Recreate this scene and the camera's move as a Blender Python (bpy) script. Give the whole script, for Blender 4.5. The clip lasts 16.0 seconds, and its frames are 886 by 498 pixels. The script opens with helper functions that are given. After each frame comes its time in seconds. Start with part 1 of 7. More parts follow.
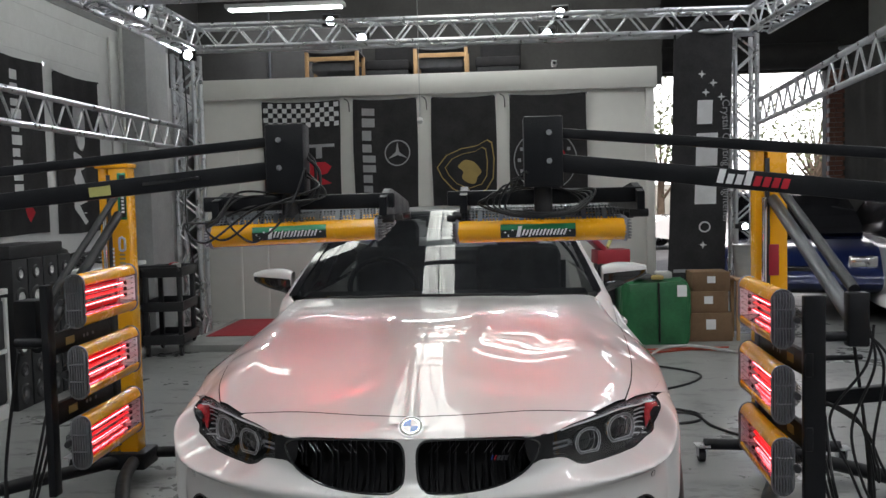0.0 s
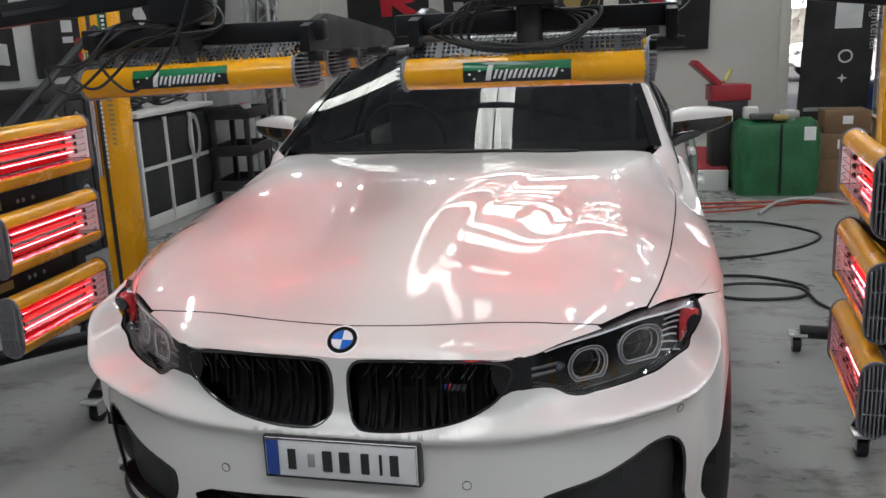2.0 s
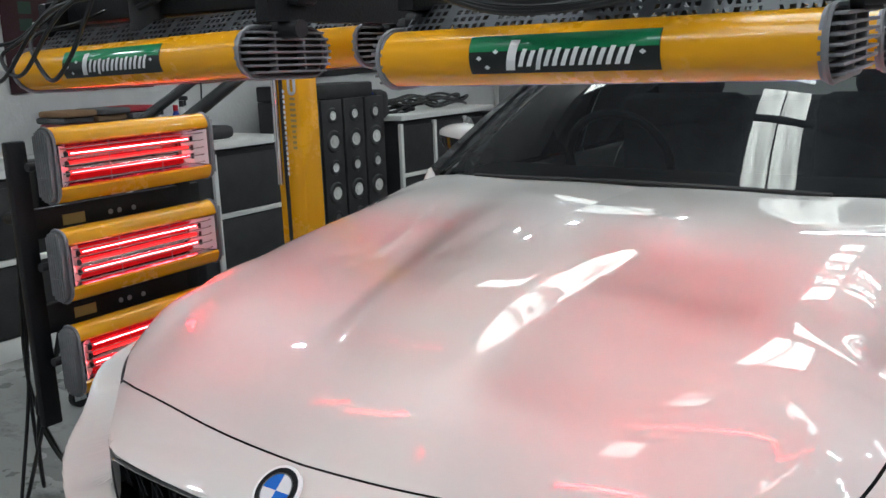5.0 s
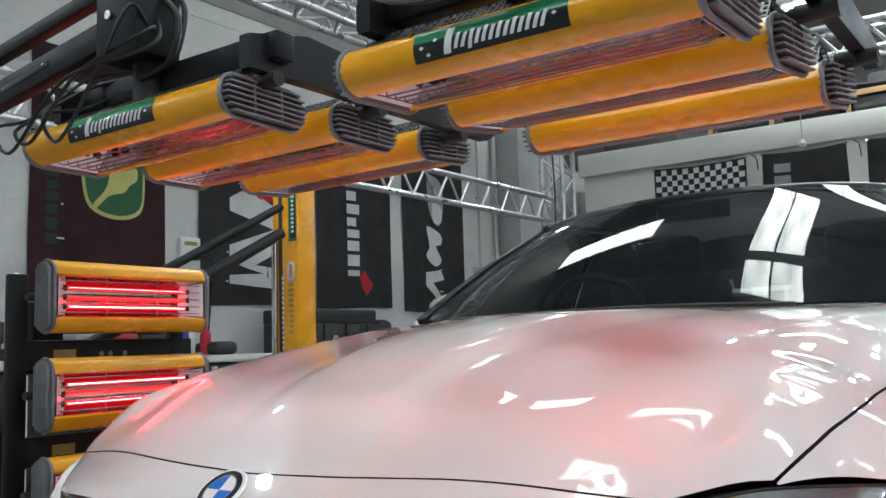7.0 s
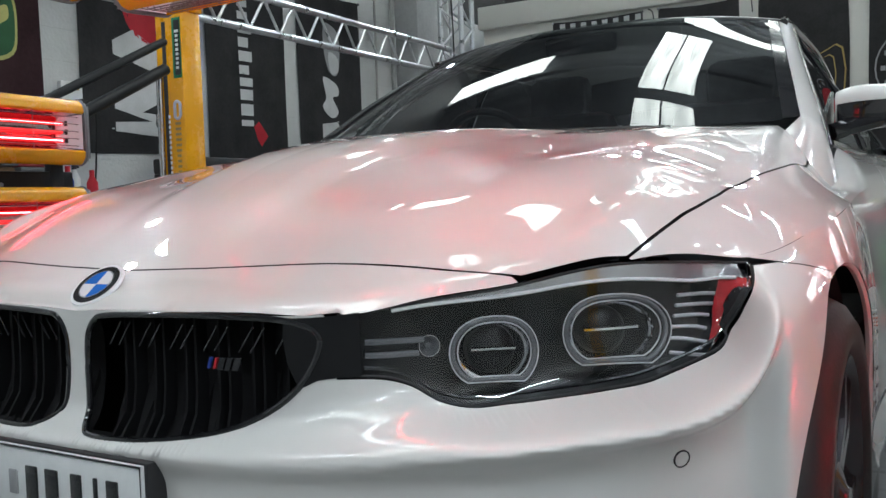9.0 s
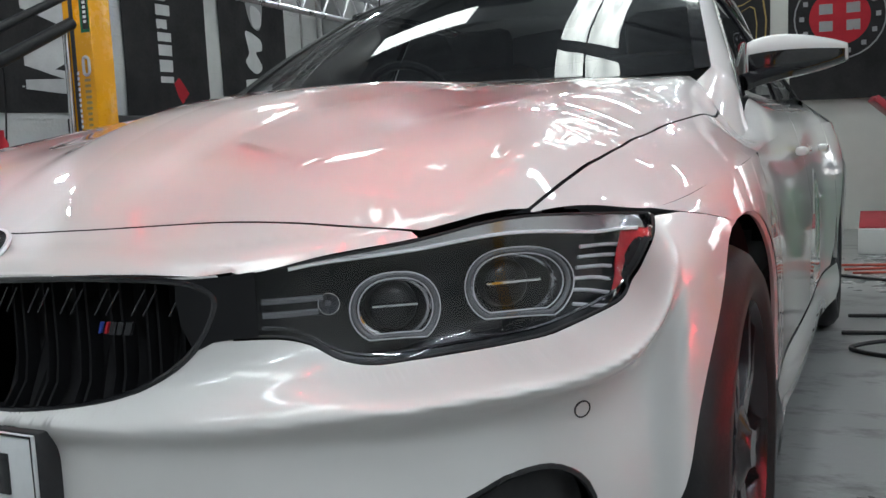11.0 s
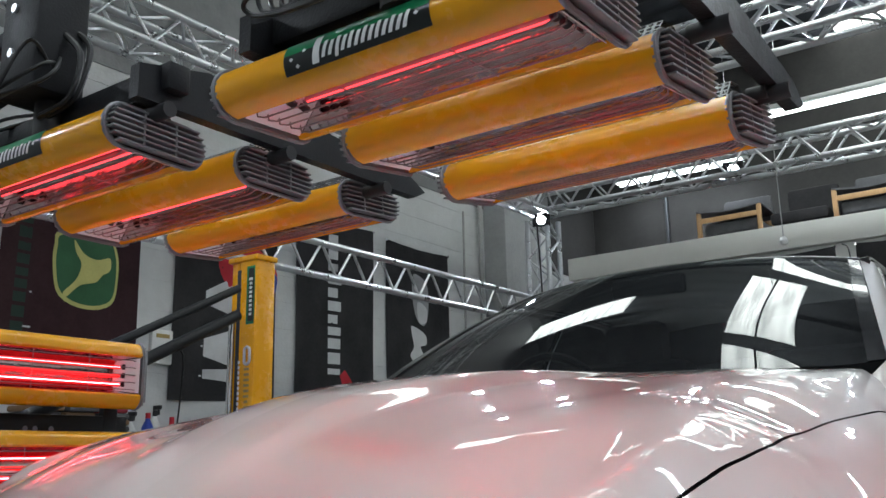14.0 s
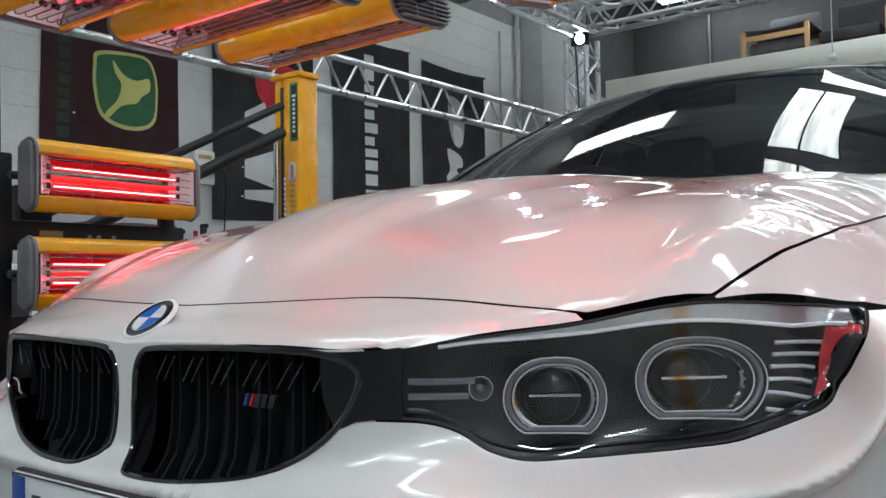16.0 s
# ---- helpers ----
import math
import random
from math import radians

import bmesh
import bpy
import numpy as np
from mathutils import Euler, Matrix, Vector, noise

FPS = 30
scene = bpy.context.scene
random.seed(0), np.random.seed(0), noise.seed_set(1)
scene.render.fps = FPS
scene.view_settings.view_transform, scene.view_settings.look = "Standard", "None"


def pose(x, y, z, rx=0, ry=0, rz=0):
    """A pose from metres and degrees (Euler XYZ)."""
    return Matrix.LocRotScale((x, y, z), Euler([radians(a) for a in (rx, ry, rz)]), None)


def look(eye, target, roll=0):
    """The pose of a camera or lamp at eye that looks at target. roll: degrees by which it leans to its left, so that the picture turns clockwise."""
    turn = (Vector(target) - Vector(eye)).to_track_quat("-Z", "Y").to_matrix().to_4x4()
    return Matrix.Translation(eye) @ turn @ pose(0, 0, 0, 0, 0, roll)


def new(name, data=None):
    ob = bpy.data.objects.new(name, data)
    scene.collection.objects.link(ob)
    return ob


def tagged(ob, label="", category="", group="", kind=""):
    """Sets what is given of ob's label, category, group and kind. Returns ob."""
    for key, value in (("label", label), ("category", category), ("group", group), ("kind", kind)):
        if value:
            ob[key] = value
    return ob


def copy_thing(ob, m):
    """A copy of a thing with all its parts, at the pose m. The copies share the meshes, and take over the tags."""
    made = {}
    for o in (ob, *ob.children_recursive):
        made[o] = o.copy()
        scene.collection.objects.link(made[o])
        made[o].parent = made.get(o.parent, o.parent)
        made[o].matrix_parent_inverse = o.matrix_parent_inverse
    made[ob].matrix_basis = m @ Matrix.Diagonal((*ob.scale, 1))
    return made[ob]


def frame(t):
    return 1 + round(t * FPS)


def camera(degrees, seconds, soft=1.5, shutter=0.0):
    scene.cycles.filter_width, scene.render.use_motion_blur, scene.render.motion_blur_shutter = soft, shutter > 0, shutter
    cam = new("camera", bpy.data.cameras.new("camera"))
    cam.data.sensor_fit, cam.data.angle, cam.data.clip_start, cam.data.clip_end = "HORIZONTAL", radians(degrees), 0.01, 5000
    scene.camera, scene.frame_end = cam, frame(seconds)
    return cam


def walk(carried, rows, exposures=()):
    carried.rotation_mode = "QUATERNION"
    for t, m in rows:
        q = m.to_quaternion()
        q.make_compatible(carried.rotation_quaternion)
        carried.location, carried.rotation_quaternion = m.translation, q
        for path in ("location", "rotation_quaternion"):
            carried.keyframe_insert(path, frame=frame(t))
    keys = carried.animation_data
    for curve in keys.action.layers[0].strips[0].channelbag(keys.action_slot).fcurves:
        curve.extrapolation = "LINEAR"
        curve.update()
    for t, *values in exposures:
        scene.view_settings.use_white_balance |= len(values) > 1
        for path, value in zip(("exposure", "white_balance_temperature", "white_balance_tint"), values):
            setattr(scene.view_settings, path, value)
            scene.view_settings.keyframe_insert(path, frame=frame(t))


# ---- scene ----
cam = camera(52.8, 16.0)
PATH = [
    (0, (0.274, -2.679, 1.452), (0.151, -0.686, 1.34), -1.4),
    (0.5, (0.291, -2.441, 1.44), (0.164, -0.456, 1.236), -1.3),
    (1, (0.378, -2.228, 1.421), (0.179, -0.26, 1.125), -2.8),
    (1.5, (0.574, -2.014, 1.421), (0.225, -0.08, 1.05), -2.8),
    (2, (0.672, -1.807, 1.429), (0.242, 0.089, 0.962), -2.5),
    (2.5, (0.708, -1.538, 1.485), (0.199, 0.317, 0.936), -2.0),
    (3, (0.758, -1.351, 1.466), (0.111, 0.46, 0.919), -2.0),
    (3.5, (0.81, -1.171, 1.444), (-0.012, 0.576, 0.922), -1.9),
    (3.7, (0.797, -1.116, 1.418), (-0.06, 0.618, 0.908), -1.6),
    (5.8, (0.933, -0.626, 1.208), (-0.321, 0.91, 0.948), -2.3),
    (6, (0.936, -0.652, 1.143), (-0.312, 0.903, 0.987), -2.1),
    (6.5, (0.981, -0.723, 1.0), (-0.228, 0.867, 1.101), -1.4),
    (7, (1.009, -0.772, 0.937), (-0.149, 0.846, 1.146), -1.7),
    (7.5, (1.012, -0.784, 0.914), (-0.095, 0.871, 1.107), -1.6),
    (8, (1.024, -0.787, 0.886), (-0.044, 0.899, 1.006), -1.5),
    (8.5, (1.033, -0.783, 0.856), (-0.001, 0.929, 0.877), -1.7),
    (9, (1.048, -0.769, 0.838), (0.061, 0.968, 0.735), -1.9),
    (9.5, (1.054, -0.754, 0.82), (0.131, 1.008, 0.617), -1.8),
    (9.7, (1.058, -0.748, 0.817), (0.163, 1.025, 0.586), -1.8),
    (11.8, (1.082, -0.707, 0.887), (0.228, 1.095, 0.735), -2.5),
    (12, (1.082, -0.694, 0.914), (0.181, 1.089, 0.821), -2.2),
    (12.5, (1.084, -0.639, 0.926), (0.046, 1.067, 1.03), -3.0),
    (13, (1.086, -0.595, 0.892), (-0.034, 1.032, 1.208), -2.0),
    (13.5, (1.092, -0.586, 0.85), (-0.048, 0.996, 1.294), -1.4),
    (14, (1.088, -0.58, 0.826), (-0.049, 0.999, 1.285), -1.1),
    (14.5, (1.094, -0.584, 0.817), (-0.042, 1.008, 1.234), -1.0),
    (15, (1.088, -0.595, 0.806), (-0.065, 1.003, 1.149), -1.1),
    (15.5, (1.083, -0.607, 0.787), (-0.102, 0.987, 1.026), -1.0),
    (16, (1.065, -0.631, 0.778), (-0.164, 0.946, 0.857), -0.9),
]
walk(cam, [(t, look(eye, target, roll)) for t, eye, target, roll in PATH],
     [(0, -.06, 6350, 13), (1, -.06, 6350, 13), (2, .15, 6350, 13), (3.5, .12, 6300, 12), (6, .22, 6000, 7), (9.5, .22, 6000, 7),
      (12, .12, 6050, 9), (13, .0, 6050, 9), (14.5, -.12, 6000, 8), (15.2, .0, 6000, 7), (16, .18, 6000, 7)])

# ---------------------------------------------------------------- light
world = bpy.data.worlds.new("world")
scene.world = world
world.use_nodes = True
_wn = world.node_tree.nodes
_sky = _wn.new("ShaderNodeTexSky")
_sky.sky_type = "NISHITA"
_sky.sun_disc = False
_sky.dust_density = 6.0
_sky.sun_elevation = radians(48)
_sky.sun_rotation = radians(190)
world.node_tree.links.new(_sky.outputs[0], _wn["Background"].inputs[0])
_wn["Background"].inputs[1].default_value = 0.15
_sun = bpy.data.lights.new("sun", "SUN")
_sun.energy = 4.5
_sun.angle = radians(0.5)
_sun.color = (1.0, 0.95, 0.88)
sun = new("sun", _sun)
sun.matrix_world = look((2.0, -8.0, 24.0), (4.0, 12.0, 0.0))


def area_lamp(name, m, sx, sy, watts, color, spread=180):
    data = bpy.data.lights.new(name, "AREA")
    data.shape, data.size, data.size_y = "RECTANGLE", sx, sy
    data.energy, data.color = watts, color
    data.spread = radians(spread)
    ob = new(name, data)
    ob.matrix_world = m
    return ob


# ---------------------------------------------------------------- materials
def mat(name, color, rough=0.5, metal=0.0, coat=0.0, spec=0.5, noise_scale=0.0, vary=0.0, bump=0.0, bump_scale=60.0,
        emit=None, strength=0.0, alpha=1.0, transmission=0.0, ior=1.45, rand=0.0, rough_vary=0.0, coat_rough=0.03):
    m = bpy.data.materials.new(name)
    m.use_nodes = True
    nt = m.node_tree
    b = nt.nodes["Principled BSDF"]
    b.inputs["Base Color"].default_value = (*color, 1)
    b.inputs["Roughness"].default_value = rough
    b.inputs["Metallic"].default_value = metal
    b.inputs["Coat Weight"].default_value = coat
    b.inputs["Coat Roughness"].default_value = coat_rough
    b.inputs["Specular IOR Level"].default_value = spec
    b.inputs["Transmission Weight"].default_value = transmission
    b.inputs["IOR"].default_value = ior
    if emit:
        b.inputs["Emission Color"].default_value = (*emit, 1)
        b.inputs["Emission Strength"].default_value = strength
    tc = nt.nodes.new("ShaderNodeTexCoord")
    if vary or rough_vary:
        n1 = nt.nodes.new("ShaderNodeTexNoise")
        n1.inputs["Scale"].default_value = noise_scale
        n1.inputs["Detail"].default_value = 6
        n2 = nt.nodes.new("ShaderNodeTexNoise")
        n2.inputs["Scale"].default_value = noise_scale * 9
        n2.inputs["Detail"].default_value = 3
        nt.links.new(tc.outputs["Object"], n1.inputs["Vector"])
        nt.links.new(tc.outputs["Object"], n2.inputs["Vector"])
        mx = nt.nodes.new("ShaderNodeMath")
        mx.operation = "MULTIPLY_ADD"
        nt.links.new(n2.outputs[0], mx.inputs[0])
        mx.inputs[1].default_value = 0.45
        nt.links.new(n1.outputs[0], mx.inputs[2])
        if vary:
            mr = nt.nodes.new("ShaderNodeMapRange")
            mr.inputs["From Min"].default_value, mr.inputs["From Max"].default_value = 0.4, 1.05
            mr.inputs["To Min"].default_value, mr.inputs["To Max"].default_value = 1 - vary, 1 + vary
            nt.links.new(mx.outputs[0], mr.inputs[0])
            last = mr.outputs[0]
            if rand:
                oi = nt.nodes.new("ShaderNodeObjectInfo")
                mr2 = nt.nodes.new("ShaderNodeMapRange")
                mr2.inputs["To Min"].default_value, mr2.inputs["To Max"].default_value = 1 - rand, 1 + rand
                nt.links.new(oi.outputs["Random"], mr2.inputs[0])
                mm = nt.nodes.new("ShaderNodeMath")
                mm.operation = "MULTIPLY"
                nt.links.new(last, mm.inputs[0])
                nt.links.new(mr2.outputs[0], mm.inputs[1])
                last = mm.outputs[0]
            sc = nt.nodes.new("ShaderNodeVectorMath")
            sc.operation = "SCALE"
            sc.inputs[0].default_value = color
            nt.links.new(last, sc.inputs["Scale"])
            nt.links.new(sc.outputs[0], b.inputs["Base Color"])
        if rough_vary:
            mr = nt.nodes.new("ShaderNodeMapRange")
            mr.inputs["From Min"].default_value, mr.inputs["From Max"].default_value = 0.4, 1.05
            mr.inputs["To Min"].default_value = max(0.02, rough - rough_vary)
            mr.inputs["To Max"].default_value = min(1, rough + rough_vary)
            nt.links.new(mx.outputs[0], mr.inputs[0])
            nt.links.new(mr.outputs[0], b.inputs["Roughness"])
    if bump:
        nb = nt.nodes.new("ShaderNodeTexNoise")
        nb.inputs["Scale"].default_value = bump_scale
        nb.inputs["Detail"].default_value = 4
        nt.links.new(tc.outputs["Object"], nb.inputs["Vector"])
        bp = nt.nodes.new("ShaderNodeBump")
        bp.inputs["Strength"].default_value = bump
        bp.inputs["Distance"].default_value = 0.01
        nt.links.new(nb.outputs[0], bp.inputs["Height"])
        nt.links.new(bp.outputs[0], b.inputs["Normal"])
    return m


def thin_glass(name, tint, ior=1.5, veil=0.0):
    """A thin pane: clear or tinted straight through, with a gloss that grows at grazing angles and a painted pale haze.
    """
    m = bpy.data.materials.new(name)
    m.use_nodes = True
    nt = m.node_tree
    nt.nodes.remove(nt.nodes["Principled BSDF"])
    tr = nt.nodes.new("ShaderNodeBsdfTransparent")
    tr.inputs[0].default_value = (*tint, 1)
    gl = nt.nodes.new("ShaderNodeBsdfGlossy")
    gl.inputs["Roughness"].default_value = 0.0
    fr = nt.nodes.new("ShaderNodeFresnel")
    fr.inputs[0].default_value = ior
    mx = nt.nodes.new("ShaderNodeMixShader")
    nt.links.new(fr.outputs[0], mx.inputs[0])
    body = tr
    # diffuse haze mixed into the pane, painted in to lift its darks
    if veil:
        df = nt.nodes.new("ShaderNodeBsdfDiffuse")
        df.inputs[0].default_value = (0.5, 0.53, 0.58, 1)
        noise = nt.nodes.new("ShaderNodeTexNoise")
        noise.inputs["Scale"].default_value = 5.0
        amount = nt.nodes.new("ShaderNodeMapRange")
        amount.inputs["To Min"].default_value, amount.inputs["To Max"].default_value = veil * .7, veil * 1.3
        nt.links.new(noise.outputs[0], amount.inputs[0])
        body = nt.nodes.new("ShaderNodeMixShader")
        nt.links.new(amount.outputs[0], body.inputs[0])
        nt.links.new(tr.outputs[0], body.inputs[1])
        nt.links.new(df.outputs[0], body.inputs[2])
    nt.links.new(body.outputs[0], mx.inputs[1])
    nt.links.new(gl.outputs[0], mx.inputs[2])
    nt.links.new(mx.outputs[0], nt.nodes["Material Output"].inputs[0])
    return m


PAINT = mat("pearl_white_paint", (0.66, 0.648, 0.635), 0.38, 0.0, 1.0, 0.5, 2.0, 0.02, coat_rough=0.02)
BLACK_GLOSS = mat("gloss_black", (0.014, 0.014, 0.016), 0.12, 0, 0.6)
BLACK_MATT = mat("matt_black", (0.028, 0.028, 0.030), 0.55, 0, 0, 0.4, 14, 0.25)
SLATBLACK = mat("black_slat", (0.011, 0.011, 0.012), 0.5, 0, 0, 0.1)
BRIDGE = mat("satin_black_trim", (0.012, 0.012, 0.013), 0.30, 0, 0, 0.3)
UNDER = mat("dark_underbody", (0.018, 0.018, 0.019), 0.8, spec=0.12)
CARBON = mat("carbon_roof", (0.014, 0.014, 0.016), 0.30, 0, 0.25, 0.5, 90, 0.3)
GLASS = thin_glass("tinted_glass", (0.50, 0.53, 0.53), 1.62, 0.022)
CLEAR = thin_glass("clear_lens", (0.90, 0.90, 0.91), 1.66)
SATIN = mat("satin_silver", (0.84, 0.85, 0.87), 0.32, 0.2, 0.5, 0.5, 20, 0.05)
CHROME = mat("chrome", (0.82, 0.82, 0.84), 0.08, 1.0, 0, 0.5, 20, 0.05)
ALU = mat("aluminium", (0.62, 0.63, 0.65), 0.32, 1.0, 0, 0.5, 12, 0.12, rough_vary=0.12)
REFLECTOR = mat("polished_reflector", (0.50, 0.49, 0.49), 0.10, 1.0, 0, 0.5, 9, 0.10, bump=0.25, bump_scale=14)
YELLOW = mat("yellow_lacquer", (0.80, 0.365, 0.006), 0.26, 0, 0.35, 0.4, 5, 0.03, rough_vary=0.05)
GREYCAP = mat("grey_cast_cap", (0.21, 0.21, 0.225), 0.45, 0.25, 0, 0.5, 20, 0.15)
MESHGREY = mat("dark_perforated_steel", (0.10, 0.105, 0.115), 0.4, 0.7, 0, 0.5, 16, 0.15)
FRAMEBLACK = mat("black_powder_coat", (0.009, 0.0095, 0.0115), 0.42, 0, 0.0, 0.3, 9, 0.3, 0.12, 220, rough_vary=0.12)
CABLE = mat("black_rubber_cable", (0.010, 0.010, 0.011), 0.42, 0, 0, 0.5, 30, 0.2)
TYRE = mat("tyre_rubber", (0.016, 0.016, 0.017), 0.5, 0, 0, 0.4, 24, 0.25, 0.1, 160)
RIM = mat("dark_grey_rim", (0.05, 0.05, 0.055), 0.22, 0.7, 0.3, 0.5, 16, 0.1)
WALLWHITE = mat("white_painted_block", (0.54, 0.545, 0.545), 0.62, 0, 0, 0.4, 1.4, 0.10, 0.25, 45)
PANELWHITE = mat("white_panel", (0.70, 0.69, 0.655), 0.55, 0, 0, 0.4, 1.1, 0.06, 0.06, 70)
UPPERWALL = mat("upper_grey_block", (0.23, 0.23, 0.235), 0.85, 0, 0, 0.3, 1.2, 0.25, 0.4, 30)
GREYCOL = mat("grey_concrete", (0.36, 0.365, 0.37), 0.8, 0, 0, 0.4, 3, 0.15, 0.3, 40)
DARKWALL = mat("dark_wall", (0.046, 0.044, 0.043), 0.75, 0, 0, 0.4, 2.5, 0.25, 0.15, 40)
ROOFMAT = mat("dark_roof_sheet", (0.055, 0.06, 0.07), 0.6, 0.2, 0, 0.5, 1.5, 0.25)
FABRIC = mat("black_flag_fabric", (0.029, 0.028, 0.0295), 0.85, 0, 0, 0.2, 5, 0.3, 0.25, 25)
FABRICRED = mat("maroon_black_fabric", (0.034, 0.016, 0.019), 0.85, 0, 0, 0.2, 5, 0.3, 0.25, 25)
PRINTWHITE = mat("white_print", (0.55, 0.55, 0.56), 0.75, 0, 0, 0.3, 9, 0.12)
PRINTGREY = mat("grey_print", (0.30, 0.30, 0.31), 0.75, 0, 0, 0.3, 9, 0.12)
PRINTRED = mat("red_print", (0.45, 0.022, 0.035), 0.7, 0, 0, 0.3, 9, 0.15)
PRINTBLUE = mat("blue_print", (0.03, 0.06, 0.30), 0.7, 0, 0, 0.3, 9, 0.15)
PRINTGREEN = mat("green_print", (0.035, 0.11, 0.05), 0.7, 0, 0, 0.3, 9, 0.15)
PRINTDEEP = mat("deep_green_print", (0.016, 0.034, 0.024), 0.7, 0, 0, 0.3, 9, 0.15)
PRINTYELLOW = mat("yellow_print", (0.48, 0.46, 0.16), 0.7, 0, 0, 0.3, 9, 0.15)
PRINTGOLD = mat("gold_print", (0.34, 0.25, 0.09), 0.7, 0, 0, 0.3, 9, 0.15)
LABELGREEN = mat("green_label", (0.006, 0.19, 0.07), 0.3, 0, 0.4, 0.5, 12, 0.15)
LABELBLACK = mat("black_label", (0.010, 0.012, 0.012), 0.3, 0, 0.4, 0.5, 12, 0.2)
LABELWHITE = mat("white_label_print", (0.78, 0.78, 0.78), 0.4, 0, 0, 0.5, 12, 0.05)
BADGEBLUE = mat("enamel_blue", (0.02, 0.14, 0.55), 0.15, 0, 0.6, 0.5, 9, 0.05)
BADGEWHITE = mat("enamel_white", (0.75, 0.76, 0.78), 0.15, 0, 0.6, 0.5, 9, 0.05)
PLATEWHITE = mat("plate_white", (0.66, 0.67, 0.68), 0.35, 0, 0, 0.5, 12, 0.08)
PLATEBLUE = mat("plate_blue", (0.02, 0.06, 0.28), 0.4, 0, 0, 0.5, 9, 0.1)
DRL = mat("light_guide", (0.26, 0.265, 0.28), 0.15, 0.3, 0.5, 0.5, 9, 0.05)
CAVE = mat("dark_lamp_housing", (0.036, 0.037, 0.040), 0.26, 0.4, 0.0, 0.4, 15, 0.3)
BROW = mat("bright_lens_brow", (0.80, 0.80, 0.82), 0.16, 0.85, 0.3, 0.5, 30, 0.10)
PROJECTOR = mat("dark_projector_glass", (0.012, 0.012, 0.014), 0.30, 0, 0.3)
REDREFLEX = mat("reflector_with_lamp_red", (0.62, 0.045, 0.055), 0.22, 0, 0.7, 0.5, 45, 0.5, 0.3, 90)
HOT = mat("glowing_filament", (0.9, 0.2, 0.15), 0.4, emit=(1.0, 0.11, 0.13), strength=22.0)
WARM = mat("dull_red_filament", (0.6, 0.1, 0.08), 0.4, emit=(1.0, 0.05, 0.05), strength=0.8)
OVERWIRE = mat("red_hot_filament", (0.8, 0.15, 0.12), 0.4, emit=(1.0, 0.05, 0.06), strength=3.5)
WIRESTEEL = mat("dull_steel_wire", (0.22, 0.21, 0.21), 0.35, 0.9, 0, 0.5, 40, 0.2)
DULLTUBE = mat("dim_quartz_tube", (0.42, 0.22, 0.21), 0.10, 0, 0.5, emit=(1.0, 0.02, 0.03), strength=0.10)
HOTRED = mat("red_quartz_tube", (0.6, 0.02, 0.02), 0.3, emit=(1.0, 0.006, 0.012), strength=0.5)
LED = mat("led_emitter", (0.9, 0.9, 0.9), 0.3, emit=(0.92, 0.96, 1.0), strength=40.0)
TUBELIGHT = mat("fluorescent_tube", (0.9, 0.9, 0.9), 0.3, emit=(0.95, 1.0, 0.97), strength=9.0)
def skylight_material():
    """A weathered translucent sheet: daylight comes through, less where dirt streaks lie."""
    m = mat("translucent_roof_sheet", (0.8, 0.85, 0.82), 0.5, emit=(0.97, 1.0, 0.91), strength=10.0)
    nt = m.node_tree
    tc = nt.nodes.new("ShaderNodeTexCoord")
    mp = nt.nodes.new("ShaderNodeMapping")
    mp.inputs["Scale"].default_value = (14, 0.9, 1)
    n = nt.nodes.new("ShaderNodeTexNoise")
    n.inputs["Scale"].default_value = 1.0
    n.inputs["Detail"].default_value = 5
    mr = nt.nodes.new("ShaderNodeMapRange")
    mr.inputs["From Min"].default_value, mr.inputs["From Max"].default_value = 0.32, 0.62
    mr.inputs["To Min"].default_value, mr.inputs["To Max"].default_value = 3.2, 10.0
    nt.links.new(tc.outputs["Object"], mp.inputs[0])
    nt.links.new(mp.outputs[0], n.inputs["Vector"])
    nt.links.new(n.outputs[0], mr.inputs[0])
    nt.links.new(mr.outputs[0], nt.nodes["Principled BSDF"].inputs["Emission Strength"])
    return m


SKYLIGHT = skylight_material()
GREENBAG = mat("green_plastic_bag", (0.022, 0.13, 0.05), 0.35, 0, 0.2, 0.5, 4, 0.35, 0.6, 9)
CARD = mat("cardboard", (0.21, 0.13, 0.075), 0.8, 0, 0, 0.3, 4, 0.18, 0.1, 60, rand=0.2)
REDPAINT = mat("red_paint", (0.36, 0.02, 0.035), 0.4, 0, 0.2, 0.5, 6, 0.15)
REDCARPET = mat("red_mat", (0.30, 0.035, 0.045), 0.8, 0, 0, 0.3, 12, 0.2, 0.2, 90)
GREYMAT = mat("grey_slab", (0.27, 0.275, 0.27), 0.7, 0, 0, 0.3, 6, 0.15)
BENCHWHITE = mat("white_laminate", (0.62, 0.62, 0.61), 0.4, 0, 0, 0.4, 5, 0.06)
SPKCONE = mat("pale_speaker_cone", (0.55, 0.55, 0.54), 0.5, 0, 0, 0.4, 20, 0.08)
PLASTICBLACK = mat("black_plastic", (0.021, 0.021, 0.023), 0.5, 0, 0, 0.5, 12, 0.25, 0.08, 120)
WOOD = mat("pale_birch_wood", (0.47, 0.29, 0.14), 0.5, 0, 0, 0.4, 6, 0.15)
SEATGREY = mat("grey_upholstery", (0.10, 0.10, 0.105), 0.9, 0, 0, 0.2, 14, 0.25, 0.2, 90)
BLUECAR = mat("blue_car_paint", (0.006, 0.014, 0.075), 0.3, 0.2, 1.0, 0.5, 2, 0.05)
WHITECAR = mat("white_car_paint", (0.6, 0.6, 0.6), 0.35, 0, 1.0, 0.5, 2, 0.04)
